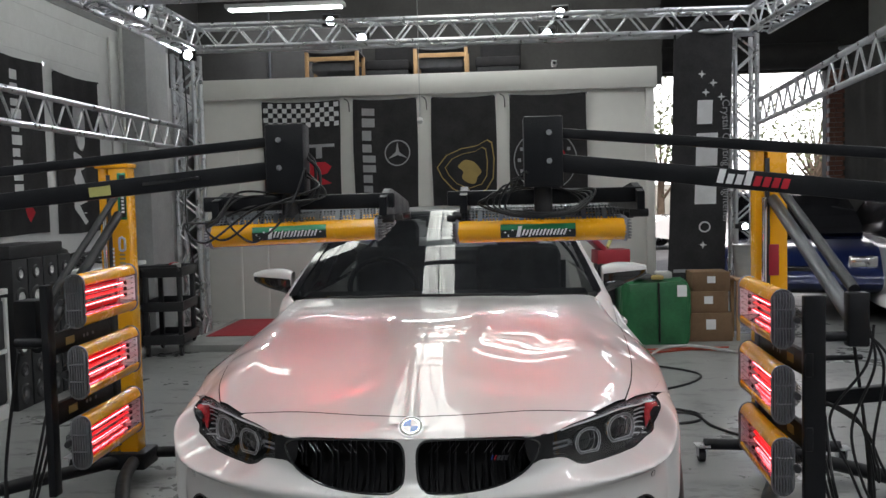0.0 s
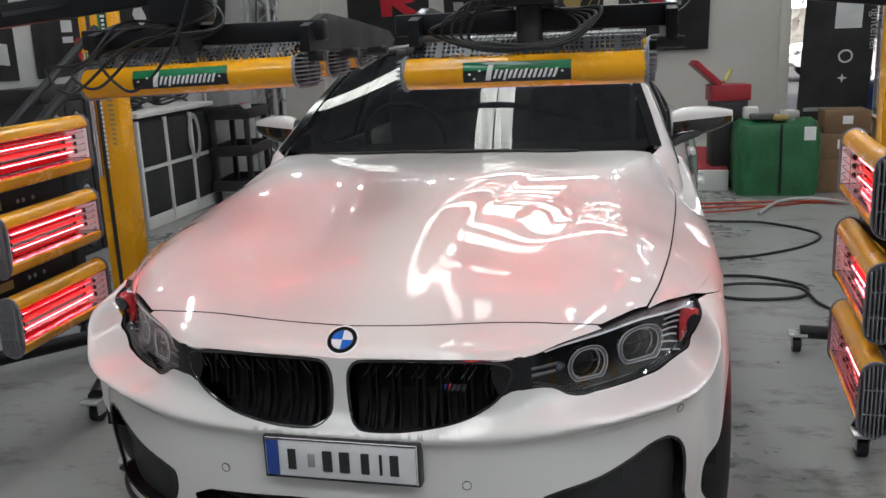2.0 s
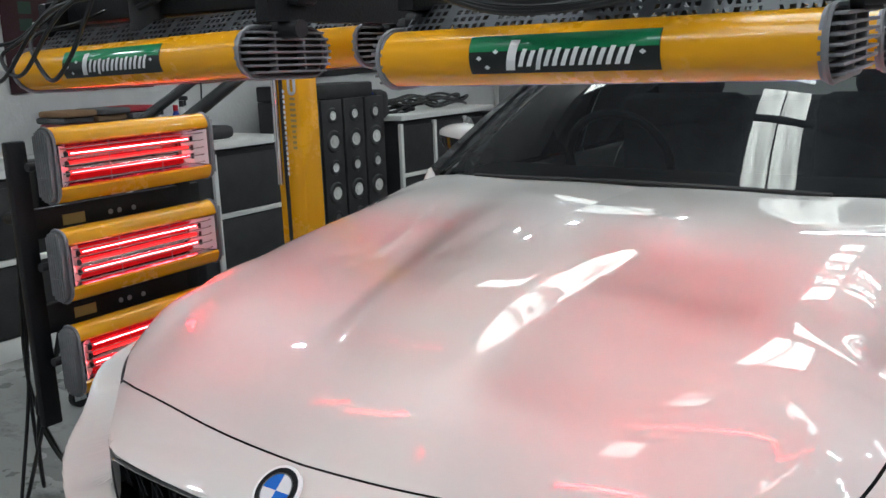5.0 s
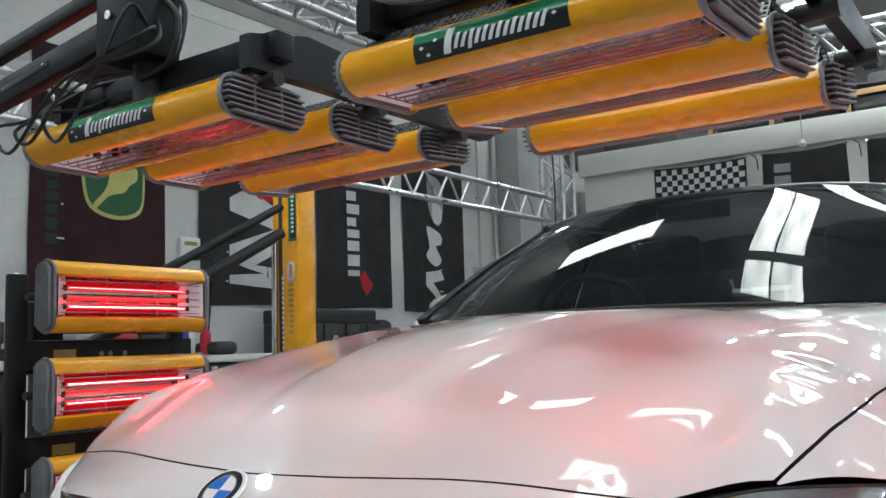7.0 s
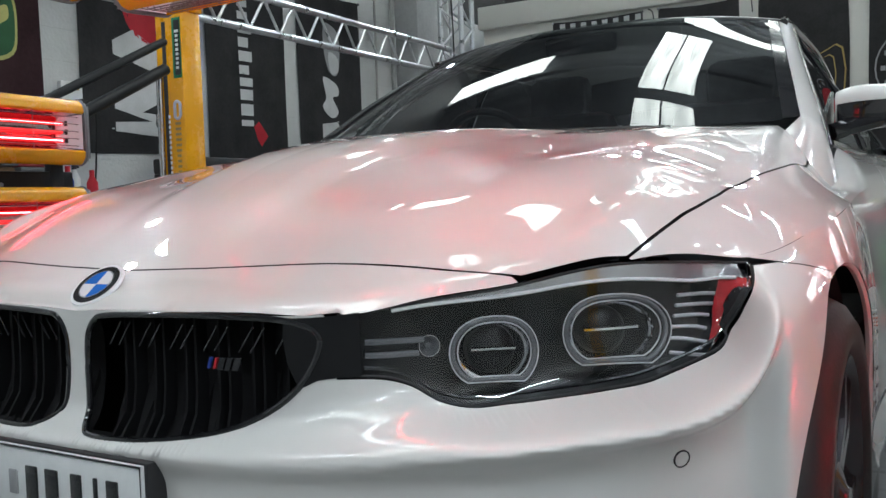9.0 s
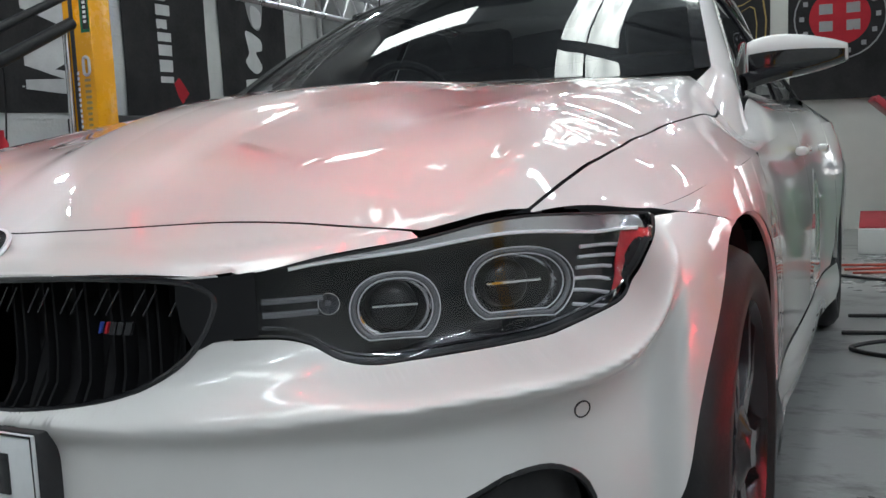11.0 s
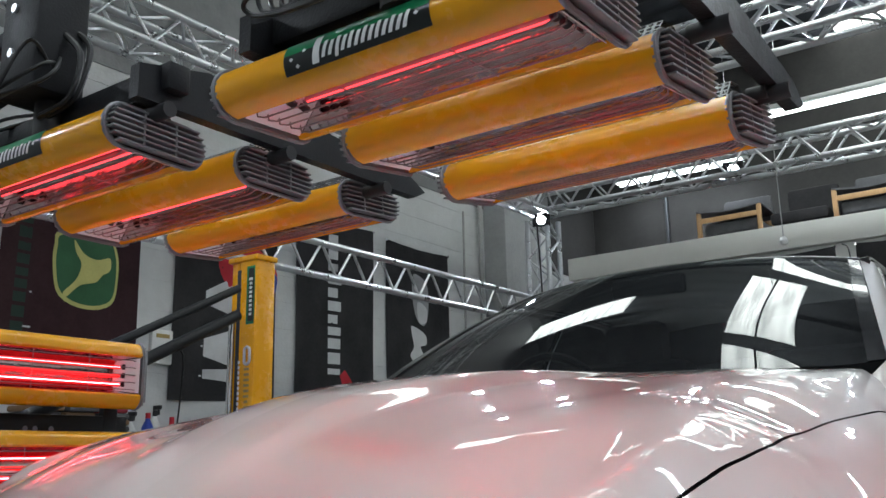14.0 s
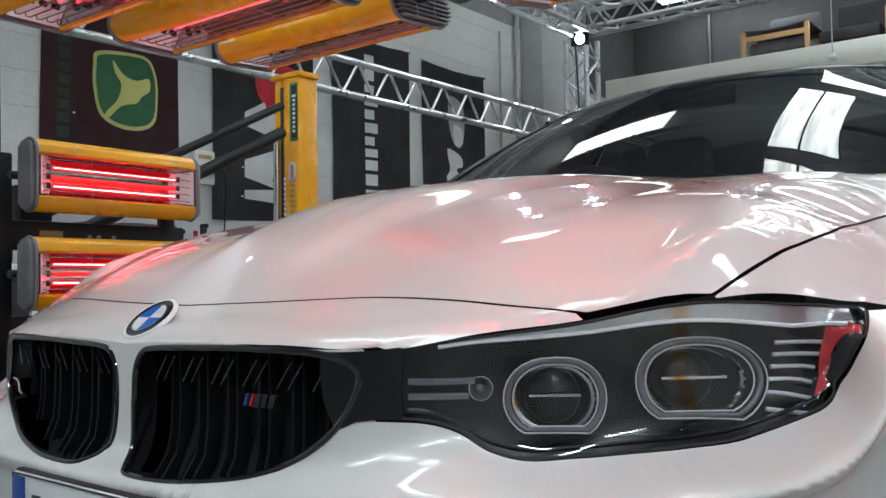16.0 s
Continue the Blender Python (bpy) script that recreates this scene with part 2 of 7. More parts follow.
ORANGECABLE = mat("orange_cable", (0.42, 0.06, 0.03), 0.5, 0, 0, 0.5, 20, 0.15)
GREYTUBE = mat("grey_hose", (0.38, 0.38, 0.37), 0.5, 0, 0, 0.5, 20, 0.1)
BRICKMAT = mat("brown_brick", (0.20, 0.10, 0.075), 0.85, 0, 0, 0.3, 6, 0.2, 0.3, 60)
HAZE = mat("bright_haze", (0.8, 0.8, 0.8), 0.9, emit=(1.0, 1.0, 1.0), strength=3.0)
LEAF = mat("foliage", (0.15, 0.18, 0.095), 0.6, 0, 0, 0.4, 0.8, 0.45)
BARK = mat("bark", (0.10, 0.075, 0.055), 0.9, 0, 0, 0.3, 5, 0.3, 0.5, 20)
ASPHALT = mat("asphalt", (0.12, 0.12, 0.118), 0.85, 0, 0, 0.3, 1.5, 0.2, 0.3, 80)
FAROPEN = mat("pale_render", (0.45, 0.44, 0.40), 0.8, 0, 0, 0.3, 1, 0.1)


def floor_material():
    m = mat("polished_grey_concrete", (0.235, 0.24, 0.235), 0.32, 0, 0.0, 0.5, 1.3, 0.16, 0.05, 30, rough_vary=0.12)
    nt = m.node_tree
    b = nt.nodes["Principled BSDF"]
    src = b.inputs["Base Color"].links[0].from_socket
    tc = nt.nodes.new("ShaderNodeTexCoord")
    n = nt.nodes.new("ShaderNodeTexNoise")
    n.inputs["Scale"].default_value = 2.6
    n.inputs["Detail"].default_value = 9
    n.inputs["Roughness"].default_value = 0.72
    mp = nt.nodes.new("ShaderNodeMapping")
    mp.inputs["Scale"].default_value = (1.0, 1.8, 1)
    nt.links.new(tc.outputs["Object"], mp.inputs[0])
    nt.links.new(mp.outputs[0], n.inputs["Vector"])
    r = nt.nodes.new("ShaderNodeValToRGB")
    r.color_ramp.elements[0].position, r.color_ramp.elements[0].color = 0.525, (1, 1, 1, 1)
    r.color_ramp.elements[1].position, r.color_ramp.elements[1].color = 0.645, (0.28, 0.275, 0.27, 1)
    nt.links.new(n.outputs[0], r.inputs[0])
    mx = nt.nodes.new("ShaderNodeMixRGB")
    mx.blend_type = "MULTIPLY"
    mx.inputs[0].default_value = 0.8
    nt.links.new(src, mx.inputs[1])
    nt.links.new(r.outputs[0], mx.inputs[2])
    nt.links.new(mx.outputs[0], b.inputs["Base Color"])
    return m


FLOORMAT = floor_material()


# ---------------------------------------------------------------- geometry helpers
class Geo:
    """Collects vertices and faces of one mesh."""

    def __init__(self):
        self.v, self.f, self.n = [], [], {}

    def add(self, verts, faces, m=None):
        o = len(self.v)
        for p in verts:
            p = Vector(p)
            self.v.append(tuple(m @ p) if m is not None else tuple(p))
        self.f += [[i + o for i in f] for f in faces]
        return self

    def box(self, c, s, bevel=0.0, m=None):
        x, y, z = (a / 2 for a in s)
        b = min(bevel, x * 0.9, y * 0.9, z * 0.9)
        t = Matrix.Translation(c)
        if m is not None:
            t = m @ t
        if b <= 0:
            v = [(sx * x, sy * y, sz * z) for sz in (-1, 1) for sy in (-1, 1) for sx in (-1, 1)]
            f = [(0, 2, 3, 1), (4, 5, 7, 6), (0, 1, 5, 4), (2, 6, 7, 3), (0, 4, 6, 2), (1, 3, 7, 5)]
            return self.add(v, f, t)
        bm = bmesh.new()
        bmesh.ops.create_cube(bm, size=1)
        bmesh.ops.scale(bm, vec=s, verts=bm.verts)
        bmesh.ops.bevel(bm, geom=bm.edges[:], offset=b, segments=2, affect="EDGES", profile=0.5)
        bm.verts.index_update()
        v = [p.co.copy() for p in bm.verts]
        f = [[p.index for p in q.verts] for q in bm.faces]
        bm.free()
        return self.add(v, f, t)

    def cyl(self, a, b, r, n=16, r2=None, caps=True):
        a, b = Vector(a), Vector(b)
        r2 = r if r2 is None else r2
        d = (b - a).normalized()
        u = d.orthogonal().normalized()
        w = d.cross(u)
        v = []
        for p, rr in ((a, r), (b, r2)):
            v += [p + rr * (math.cos(2 * math.pi * i / n) * u + math.sin(2 * math.pi * i / n) * w) for i in range(n)]
        f = [(i, (i + 1) % n, n + (i + 1) % n, n + i) for i in range(n)]
        if caps:
            f += [tuple(range(n))[::-1], tuple(range(n, 2 * n))]
        return self.add(v, f)

    def tube(self, pts, r, n=8, closed=False):
        pts = [Vector(p) for p in pts]
        k = len(pts)
        v, f = [], []
        u = None
        for i, p in enumerate(pts):
            q0 = pts[i - 1] if i or closed else p
            q1 = pts[(i + 1) % k] if i < k - 1 or closed else p
            d = (q1 - q0).normalized()
            if u is None:
                u = d.orthogonal().normalized()
            u = (u - d * u.dot(d)).normalized()
            w = d.cross(u)
            v += [p + r * (math.cos(2 * math.pi * j / n) * u + math.sin(2 * math.pi * j / n) * w) for j in range(n)]
        for i in range(k if closed else k - 1):
            a, b = i * n, ((i + 1) % k) * n
            f += [(a + j, a + (j + 1) % n, b + (j + 1) % n, b + j) for j in range(n)]
        if not closed:
            f += [tuple(range(n))[::-1], tuple(range((k - 1) * n, k * n))]
        return self.add(v, f)

    def prism(self, outline, d0, d1, m=None):
        """Extrudes a plane outline (a, b) from depth d0 to d1 along the third axis."""
        n = len(outline)
        v = [(a, b, d0) for a, b in outline] + [(a, b, d1) for a, b in outline]
        f = [tuple(range(n))[::-1], tuple(range(n, 2 * n))]
        f += [(i, (i + 1) % n, n + (i + 1) % n, n + i) for i in range(n)]
        return self.add(v, f, m)

    def lathe(self, prof, n=32, m=None):
        """Turns a profile (r, h) about the local z axis."""
        v, f = [], []
        for r, h in prof:
            v += [(r * math.cos(2 * math.pi * i / n), r * math.sin(2 * math.pi * i / n), h) for i in range(n)]
        for k in range(len(prof) - 1):
            f += [(k * n + i, k * n + (i + 1) % n, (k + 1) * n + (i + 1) % n, (k + 1) * n + i) for i in range(n)]
        return self.add(v, f, m)

    def grid(self, fn, nu, nv, m=None):
        v = [fn(i / nu, j / nv) for j in range(nv + 1) for i in range(nu + 1)]
        f = [(j * (nu + 1) + i, j * (nu + 1) + i + 1, (j + 1) * (nu + 1) + i + 1, (j + 1) * (nu + 1) + i)
             for j in range(nv) for i in range(nu)]
        return self.add(v, f, m)


def part(name, geo, material, parent=None, label="", smooth=40, thick=0.0):
    me = bpy.data.meshes.new(name)
    me.from_pydata(geo.v, [], geo.f)
    given = {}
    for i, nv in geo.n.items():
        given[i] = nv
    me.materials.append(material)
    me.update()
    ob = new(name, me)
    if smooth:
        bm = bmesh.new()
        bm.from_mesh(me)
        bmesh.ops.recalc_face_normals(bm, faces=bm.faces)
        lim = radians(smooth)
        for q in bm.faces:
            q.smooth = True
        for e in bm.edges:
            if len(e.link_faces) != 2 or e.calc_face_angle(0) > lim:
                e.smooth = False
        bm.to_mesh(me)
        bm.free()
    if given:
        own = [v.normal.copy() for v in me.vertices]
        me.normals_split_custom_set_from_vertices([(given[i] if given[i].dot(q) >= 0 else -given[i]) if i in given else q for i, q in enumerate(own)])
    if thick:
        so = ob.modifiers.new("thickness", "SOLIDIFY")
        so.thickness, so.offset = abs(thick), -1 if thick > 0 else 1
    if parent is not None:
        ob.parent = parent
    if label:
        tagged(ob, label)
    return ob


def thing(name, label, category, group="", kind="", m=None):
    ob = new(name)
    ob.empty_display_size = 0.1
    if m is not None:
        ob.matrix_world = m
    return tagged(ob, label, category, group, kind)


def spline(pts, n=16):
    """A smooth line through the points, n steps to a span."""
    pts = [Vector(p) for p in pts]
    out = []
    for i in range(len(pts) - 1):
        p0, p1, p2 = pts[max(i - 1, 0)], pts[i], pts[i + 1]
        p3 = pts[min(i + 2, len(pts) - 1)]
        for k in range(n):
            t = k / n
            out.append(0.5 * (2 * p1 + (p2 - p0) * t + (2 * p0 - 5 * p1 + 4 * p2 - p3) * t * t
                              + (3 * p1 - p0 - 3 * p2 + p3) * t ** 3))
    return out + [pts[-1]]


def at(pts, u):
    """The point of a smooth line at u, counted in spans."""
    pts = [Vector(p) for p in pts]
    i = min(max(int(u), 0), len(pts) - 2)
    t = u - i
    p0, p1, p2, p3 = pts[max(i - 1, 0)], pts[i], pts[i + 1], pts[min(i + 2, len(pts) - 1)]
    return 0.5 * (2 * p1 + (p2 - p0) * t + (2 * p0 - 5 * p1 + 4 * p2 - p3) * t * t + (3 * p1 - p0 - 3 * p2 + p3) * t ** 3)


def lerp(a, b, t):
    return a + (b - a) * t


def step(a, b, x):
    t = min(max((x - a) / (b - a), 0.0), 1.0)
    return t * t * (3 - 2 * t)


def table(xs, ys, x):
    return float(np.interp(x, xs, ys))


from mathutils.geometry import delaunay_2d_cdt


def inside(p, poly):
    hit, j = False, len(poly) - 1
    for i in range(len(poly)):
        a, b = poly[i], poly[j]
        if (a[1] > p[1]) != (b[1] > p[1]) and p[0] < (b[0] - a[0]) * (p[1] - a[1]) / (b[1] - a[1]) + a[0]:
            hit = not hit
        j = i
    return hit


def region(outline, holes, pitch, fn, geo=None, mirror=False, exact=False):
    """A sheet over a plane outline with holes, on the surface fn(a, b), with points every pitch."""
    geo = geo or Geo()
    pa, pb = (pitch, pitch) if not isinstance(pitch, tuple) else pitch

    def fill(lp):
        out = []
        for i, p in enumerate(lp):
            q = lp[(i + 1) % len(lp)]
            n = max(1, int(max(abs(q[0] - p[0]) / pa, abs(q[1] - p[1]) / pb)))
            out += [(p[0] + (q[0] - p[0]) * k / n, p[1] + (q[1] - p[1]) * k / n) for k in range(n)]
        return out
    outline = fill(outline)
    holes = [fill(h) for h in holes]
    loops = [outline] + list(holes)
    verts, edges = [], []
    for lp in loops:
        o, n = len(verts), len(lp)
        verts += [Vector((p[0], p[1])) for p in lp]
        edges += [(o + i, o + (i + 1) % n) for i in range(n)]
    a0, a1 = min(p[0] for p in outline), max(p[0] for p in outline)
    b0, b1 = min(p[1] for p in outline), max(p[1] for p in outline)
    bound = np.array([(v.x / pa, v.y / pb) for v in verts])
    a = a0 + pa * 0.5
    while a < a1:
        b = b0 + pb * 0.5
        while b < b1:
            if inside((a, b), outline) and not any(inside((a, b), h) for h in holes):
                if np.min(np.sum((bound - (a / pa, b / pb)) ** 2, axis=1)) > 0.16:
                    verts.append(Vector((a, b)))
            b += pb
        a += pa
    vs, es, fs = delaunay_2d_cdt(verts, edges, [], 0, 1e-6)[:3]
    keep = []
    for f in fs:
        c = sum((vs[i] for i in f), Vector((0, 0))) / len(f)
        if inside(c, outline) and not any(inside(c, h) for h in holes):
            keep.append(tuple(f))
    def nrm(a, b):
        e = 0.003 if pb > .01 else 0.0015
        ea = e * pa / pb if isinstance(pitch, tuple) else e
        q = (fn(a + ea, b) - fn(max(a - ea, 0), b)).cross(fn(a, b + e) - fn(a, b - e))
        return q.normalized() if q.length > 1e-12 else Vector((0, 0, 1))
    for sx in ((1, -1) if mirror else (1,)):
        pts = [fn(v.x, v.y) for v in vs]
        if exact:
            for i, v in enumerate(vs):
                q = nrm(v.x, v.y)
                geo.n[len(geo.v) + i] = Vector((q.x * sx, q.y, q.z))
        geo.add([(p[0] * sx, p[1], p[2]) for p in pts], keep if sx > 0 else [f[::-1] for f in keep])
    return geo


def densify(poly, gap):
    out = []
    for i, p in enumerate(poly):
        q = poly[(i + 1) % len(poly)]
        n = max(1, int(math.hypot(q[0] - p[0], q[1] - p[1]) / gap))
        out += [(p[0] + (q[0] - p[0]) * k / n, p[1] + (q[1] - p[1]) * k / n) for k in range(n)]
    return out


def soft_loop(pts, n=8):
    """A closed smooth loop through plane points."""
    k = len(pts)
    out = []
    for i in range(k):
        p = [Vector(pts[(i + j) % k]) for j in (-1, 0, 1, 2)]
        for s in range(n):
            t = s / n
            q = 0.5 * (2 * p[1] + (p[2] - p[0]) * t + (2 * p[0] - 5 * p[1] + 4 * p[2] - p[3]) * t * t
                       + (3 * p[1] - p[0] - 3 * p[2] + p[3]) * t ** 3)
            out.append((q.x, q.y))
    return out


def bars(geo, x0, x1, z0, z1, seed, m, depth=0.001, words=(1.0,), slant=0.0, tall=0.25):
    """Plain upright bars that stand for a word mark, in the plane a-b of m."""
    rng = random.Random(seed)
    a = x0
    h = z1 - z0
    while a < x1 - 0.2 * h:
        w = h * rng.uniform(0.28, 0.5)
        w = min(w, x1 - a)
        top = z1 if rng.random() < tall else z0 + h * rng.uniform(0.62, 0.74)
        s = slant * (top - z0)
        geo.prism([(a, z0), (a + w * 0.8, z0), (a + w * 0.8 + s, top), (a + s, top)], 0, depth, m)
        a += w
    return geo

# ---------------------------------------------------------------- building
XL, XR, YB, YF, ZR = -3.74, 6.2, 12.0, -7.0, 5.6


def wall(name, c, s, material, label):
    return tagged(part(name, Geo().box(c, s), material, None, label, 0), label, "wall", kind="structure")


tagged(part("floor", Geo().grid(lambda u, v: (lerp(XL - .2, XR + .2, u), lerp(YF, YB, v), 0), 4, 8), FLOORMAT, None, "", 0), "stained polished grey concrete floor", "floor", kind="structure")
tagged(part("ground", Geo().grid(lambda u, v: (lerp(-400, 400, u), lerp(-200, 800, v), -.03), 8, 8), ASPHALT, None, "", 0), "grey asphalt yard outside the workshop", "ground", kind="structure")
w = wall("wall_left", (XL - .1, (YB + YF) / 2, ZR / 2 + .03), (.2, YB - YF, ZR + .06), WALLWHITE, "white painted block wall hung with flags")
wall("wall_right", (XR + .1, (YB + YF) / 2, ZR / 2 + .03), (.2, YB - YF, ZR + .06), PANELWHITE, "pale side wall")
wall("wall_back_upper", ((XL + XR) / 2, YB + .1, (3.35 + ZR) / 2 + .25), (XR - XL + .4, .2, ZR - 3.35 + .5), DARKWALL, "dark grey wall above the loading door")
wall("wall_back_left", ((XL + 2.35) / 2, YB + .1, 3.35 / 2), (2.35 - XL, .2, 3.35), DARKWALL, "dark grey rear wall")
wall("wall_back_right", ((5.55 + XR) / 2, YB + .1, 3.35 / 2), (XR - 5.55, .2, 3.35), DARKWALL, "dark grey rear wall beside the loading door")
wall("wall_front", ((XL + XR) / 2, YF - .1, ZR / 2 + .25), (XR - XL + .4, .2, ZR + .5), GREYCOL, "plain grey front wall")
# mortar joints of the block wall stand slightly proud under the paint
gj = Geo()
for k in range(1, 17):
    gj.box((XL + .0015, (YB + YF) / 2, k * .2), (.004, YB - YF, .010))
tagged(part("wall_joints", gj, WALLWHITE, w, "painted block courses", 0), kind="stuff")

part("upper_band", Geo().box((XL + .003, (YB + YF) / 2, 4.47), (.006, YB - YF, 2.3)), UPPERWALL, w, "unpainted grey upper wall", 0)

# roof with translucent sheets
tagged(part("ceiling", Geo().grid(lambda u, v: (lerp(XL, XR, u), lerp(YF, YB, v), ZR + .35 * (1 - abs(2 * u - 1)) + .018 * math.sin(lerp(YF, YB, v) * 18)), 12, 380), ROOFMAT, None, "", 0), "dark corrugated metal roof", "ceiling", kind="structure")
purl = Geo()
for y in np.arange(YF + .6, YB, 1.55):
    purl.box(((XL + XR) / 2, y, ZR - .08), (XR - XL, .06, .14))
tagged(part("roof_purlins", purl, ROOFMAT, None, "", 0), "dark steel roof purlins", "purlin", kind="structure")


def skylight(x, y, lx, ly):
    s = thing("skylight", "pale translucent roof sheet letting daylight in", "skylight", "skylights", "structure", pose(x, y, ZR - .17))
    part("sheet", Geo().box((0, 0, 0), (lx, ly, .02)), SKYLIGHT, s, "", 0)
    part("frame", Geo().tube([(sx * lx / 2, sy * ly / 2, 0) for sx, sy in ((-1, -1), (1, -1), (1, 1), (-1, 1))], .010, 6, True), ROOFMAT, s)
    return s


for y0, y1 in ((-5.2, -3.2), (-2.9, -.9), (-.6, .7), (.9, 2.84), (2.98, 3.50), (3.72, 5.55), (6.7, 8.8), (9.1, 11.6)):
    for dx in (-.148, .148):
        skylight(-.395 + dx, (y0 + y1) / 2, .275, y1 - y0)
skylight(-2.90, 4.82, 1.52, .62)
skylight(.50, 6.05, 2.0, .32)
skylight(.85, 7.7, 1.5, 1.3)

# pilaster, pipes and boxes on the left wall
pil = thing("pilaster", "grey concrete pilaster with a conduit", "pilaster", kind="structure")
part("shaft", Geo().box((XL + .13, 7.15, ZR / 2), (.26, .62, ZR), .01), GREYCOL, pil)
part("conduit", Geo().cyl((XL + .04, 6.72, 0), (XL + .04, 6.72, 5), .022, 10), GREYTUBE, pil)
fb = thing("fuse_box", "grey electrical switch box on the white wall", "fuse box")
part("case", Geo().box((XL + .06, 6.42, 1.52), (.12, .16, .26), .012), GREYTUBE, fb)
part("pipe", Geo().cyl((XL + .04, 6.42, 1.65), (XL + .04, 6.42, 3.2), .012, 8), GREYTUBE, fb)


def outlet(y, z):
    o = thing("power_outlet", "white wall power outlet with plugged black leads", "outlet")
    part("plate", Geo().box((XL + .02, y, z), (.04, .16, .22), .008), BENCHWHITE, o)
    part("tag", Geo().box((XL + .042, y, z + .07), (.003, .10, .025)), PRINTGOLD, o)
    part("plug", Geo().cyl((XL + .04, y + .03, z - .02), (XL + .09, y + .03, z - .02), .022, 10), PLASTICBLACK, o)
    part("lead", Geo().tube(spline([(XL + .09, y + .03, z - .02), (XL + .12, y + .10, z - .05), (XL + .06, y + .14, z - .35), (XL + .05, y + .12, .95)], 8), .006, 6), CABLE, o)


outlet(2.98, 1.56)

# white partition with a loft on top
par = thing("partition", "white panelled partition with a loft edge on top", "partition", kind="structure")
part("panel", Geo().box((-.62, 8.16, 1.36), (5.54, .10, 2.72), .004), PANELWHITE, par)
part("fascia", Geo().box((-.62, 8.13, 2.83), (5.60, .20, .24), .006), PANELWHITE, par)
part("end_post", Geo().box((2.10, 8.12, 1.36), (.10, .12, 2.72), .005), PANELWHITE, par)
for x in (-2.88, -2.55):
    part("trim", Geo().box((x, 8.10, 1.05), (.035, .02, 2.1), .003), PANELWHITE, par)
part("trim", Geo().box((-2.72, 8.10, 2.12), (.36, .02, .035), .003), PANELWHITE, par)
part("loft_floor", Geo().box((-.62, 10.1, 2.90), (5.6, 3.8, .08)), GREYCOL, par)
part("loft_back", Geo().box((-.62, 9.4, 4.1), (6.2, .10, 2.4)), DARKWALL, par)
part("conduit", Geo().cyl((-2.75, 9.33, 2.94), (-2.75, 9.33, 5.2), .020, 10), MESHGREY, par)
# dark sheet added over the left wall to stand for the shade there
part("wall_dark_sheet", Geo().box((XL + .012, 8.78, 4.1), (.012, 1.14, 2.4)), DARKWALL, par)
part("return_wall", Geo().box((2.12, 10.1, 1.42), (.10, 3.8, 2.84), .004), DARKWALL, par)

# loading door edges
br = thing("brick_pier", "brown brick pier beside the open loading door", "pier", kind="structure")
rows_b = 44
for r in range(rows_b):
    for k in range(2):
        g = Geo().box((0, 0, 0), (.13 if (r + k) % 2 == 0 else .08, .12, .066), .004)
        nm = "brick"
        o = part(nm, g, BRICKMAT, br, "", 0)
        o.location = (5.655 + (.075 if k else -.045) * (1 if r % 2 else -1), YB - .06, .04 + r * .076)
part("mortar", Geo().box((5.655, YB - .045, 1.68), (.20, .09, 3.36)), GREYCOL, br)
cur = thing("dark_curtain", "dark blue-black hanging side curtain", "curtain")
part("cloth", Geo().grid(lambda u, v: (5.15 + .9 * u, 10.2 - 1.6 * u + .03 * math.sin(u * 40), lerp(.05, 3.4, v)), 80, 4), DARKWALL, cur, "", 60)
part("rail", Geo().cyl((5.1, 10.25, 3.42), (6.1, 8.5, 3.42), .025, 8), ALU, cur)
ld = thing("roller_door", "rolled-up dark roller door above the opening", "roller door", kind="structure")
part("drum", Geo().cyl((2.3, YB - .25, 3.55), (5.6, YB - .25, 3.55), .2, 20), DARKWALL, ld)

# trees and far wall outside
far = thing("yard_fence", "pale rendered wall across the yard", "fence", kind="structure")
part("slab", Geo().box((6, 32, .9), (60, .2, 1.8)), FAROPEN, far)


hz = thing("backdrop", "bright white hazy sky beyond the yard", "sky", kind="structure")
part("sheet", Geo().grid(lambda u, v: (lerp(-30, 90, u), 80 - 8 * u, lerp(-1, 45, v)), 4, 4), HAZE, hz)


def tree(x, y, h, seed):
    rng = random.Random(seed)
    t = thing("tree", "leafy green tree across the yard", "tree", "trees outside", m=pose(x, y, 0))
    tg = Geo()
    tg.cyl((0, 0, -.05), (0, 0, h * .5), .16, 10, .10)
    tips = []
    for k in range(7):
        a = rng.uniform(0, 6.28)
        z0 = h * rng.uniform(.25, .5)
        e = Vector((math.cos(a) * h * .25, math.sin(a) * h * .25, h * rng.uniform(.55, .95)))
        tg.cyl((0, 0, z0), e, .06, 7, .02)
        tips.append(e)
    part("trunk", tg, BARK, t)
    cg = Geo()
    for k in range(700):
        c = rng.choice(tips) + Vector((rng.gauss(0, h * .13), rng.gauss(0, h * .13), rng.gauss(0, h * .12)))
        s = rng.uniform(.05, .11)
        n = Vector((rng.gauss(0, 1), rng.gauss(0, 1), rng.gauss(0, 1))).normalized()
        u = n.orthogonal().normalized()
        w2 = n.cross(u)
        cg.add([c - u * s, c + w2 * s * .5, c + u * s, c - w2 * s * .5], [(0, 1, 2, 3)])
    tagged(part("crown", cg, LEAF, t, "", 0), kind="stuff")


for x, y, h, s in ((6.0, 29, 4.6, 1), (8.2, 32, 5.6, 2), (10.5, 27, 4.2, 3), (12.8, 33, 6.2, 4), (4.6, 30, 4.4, 5), (14.8, 29, 4.8, 6)):
    tree(x, y, h, s)

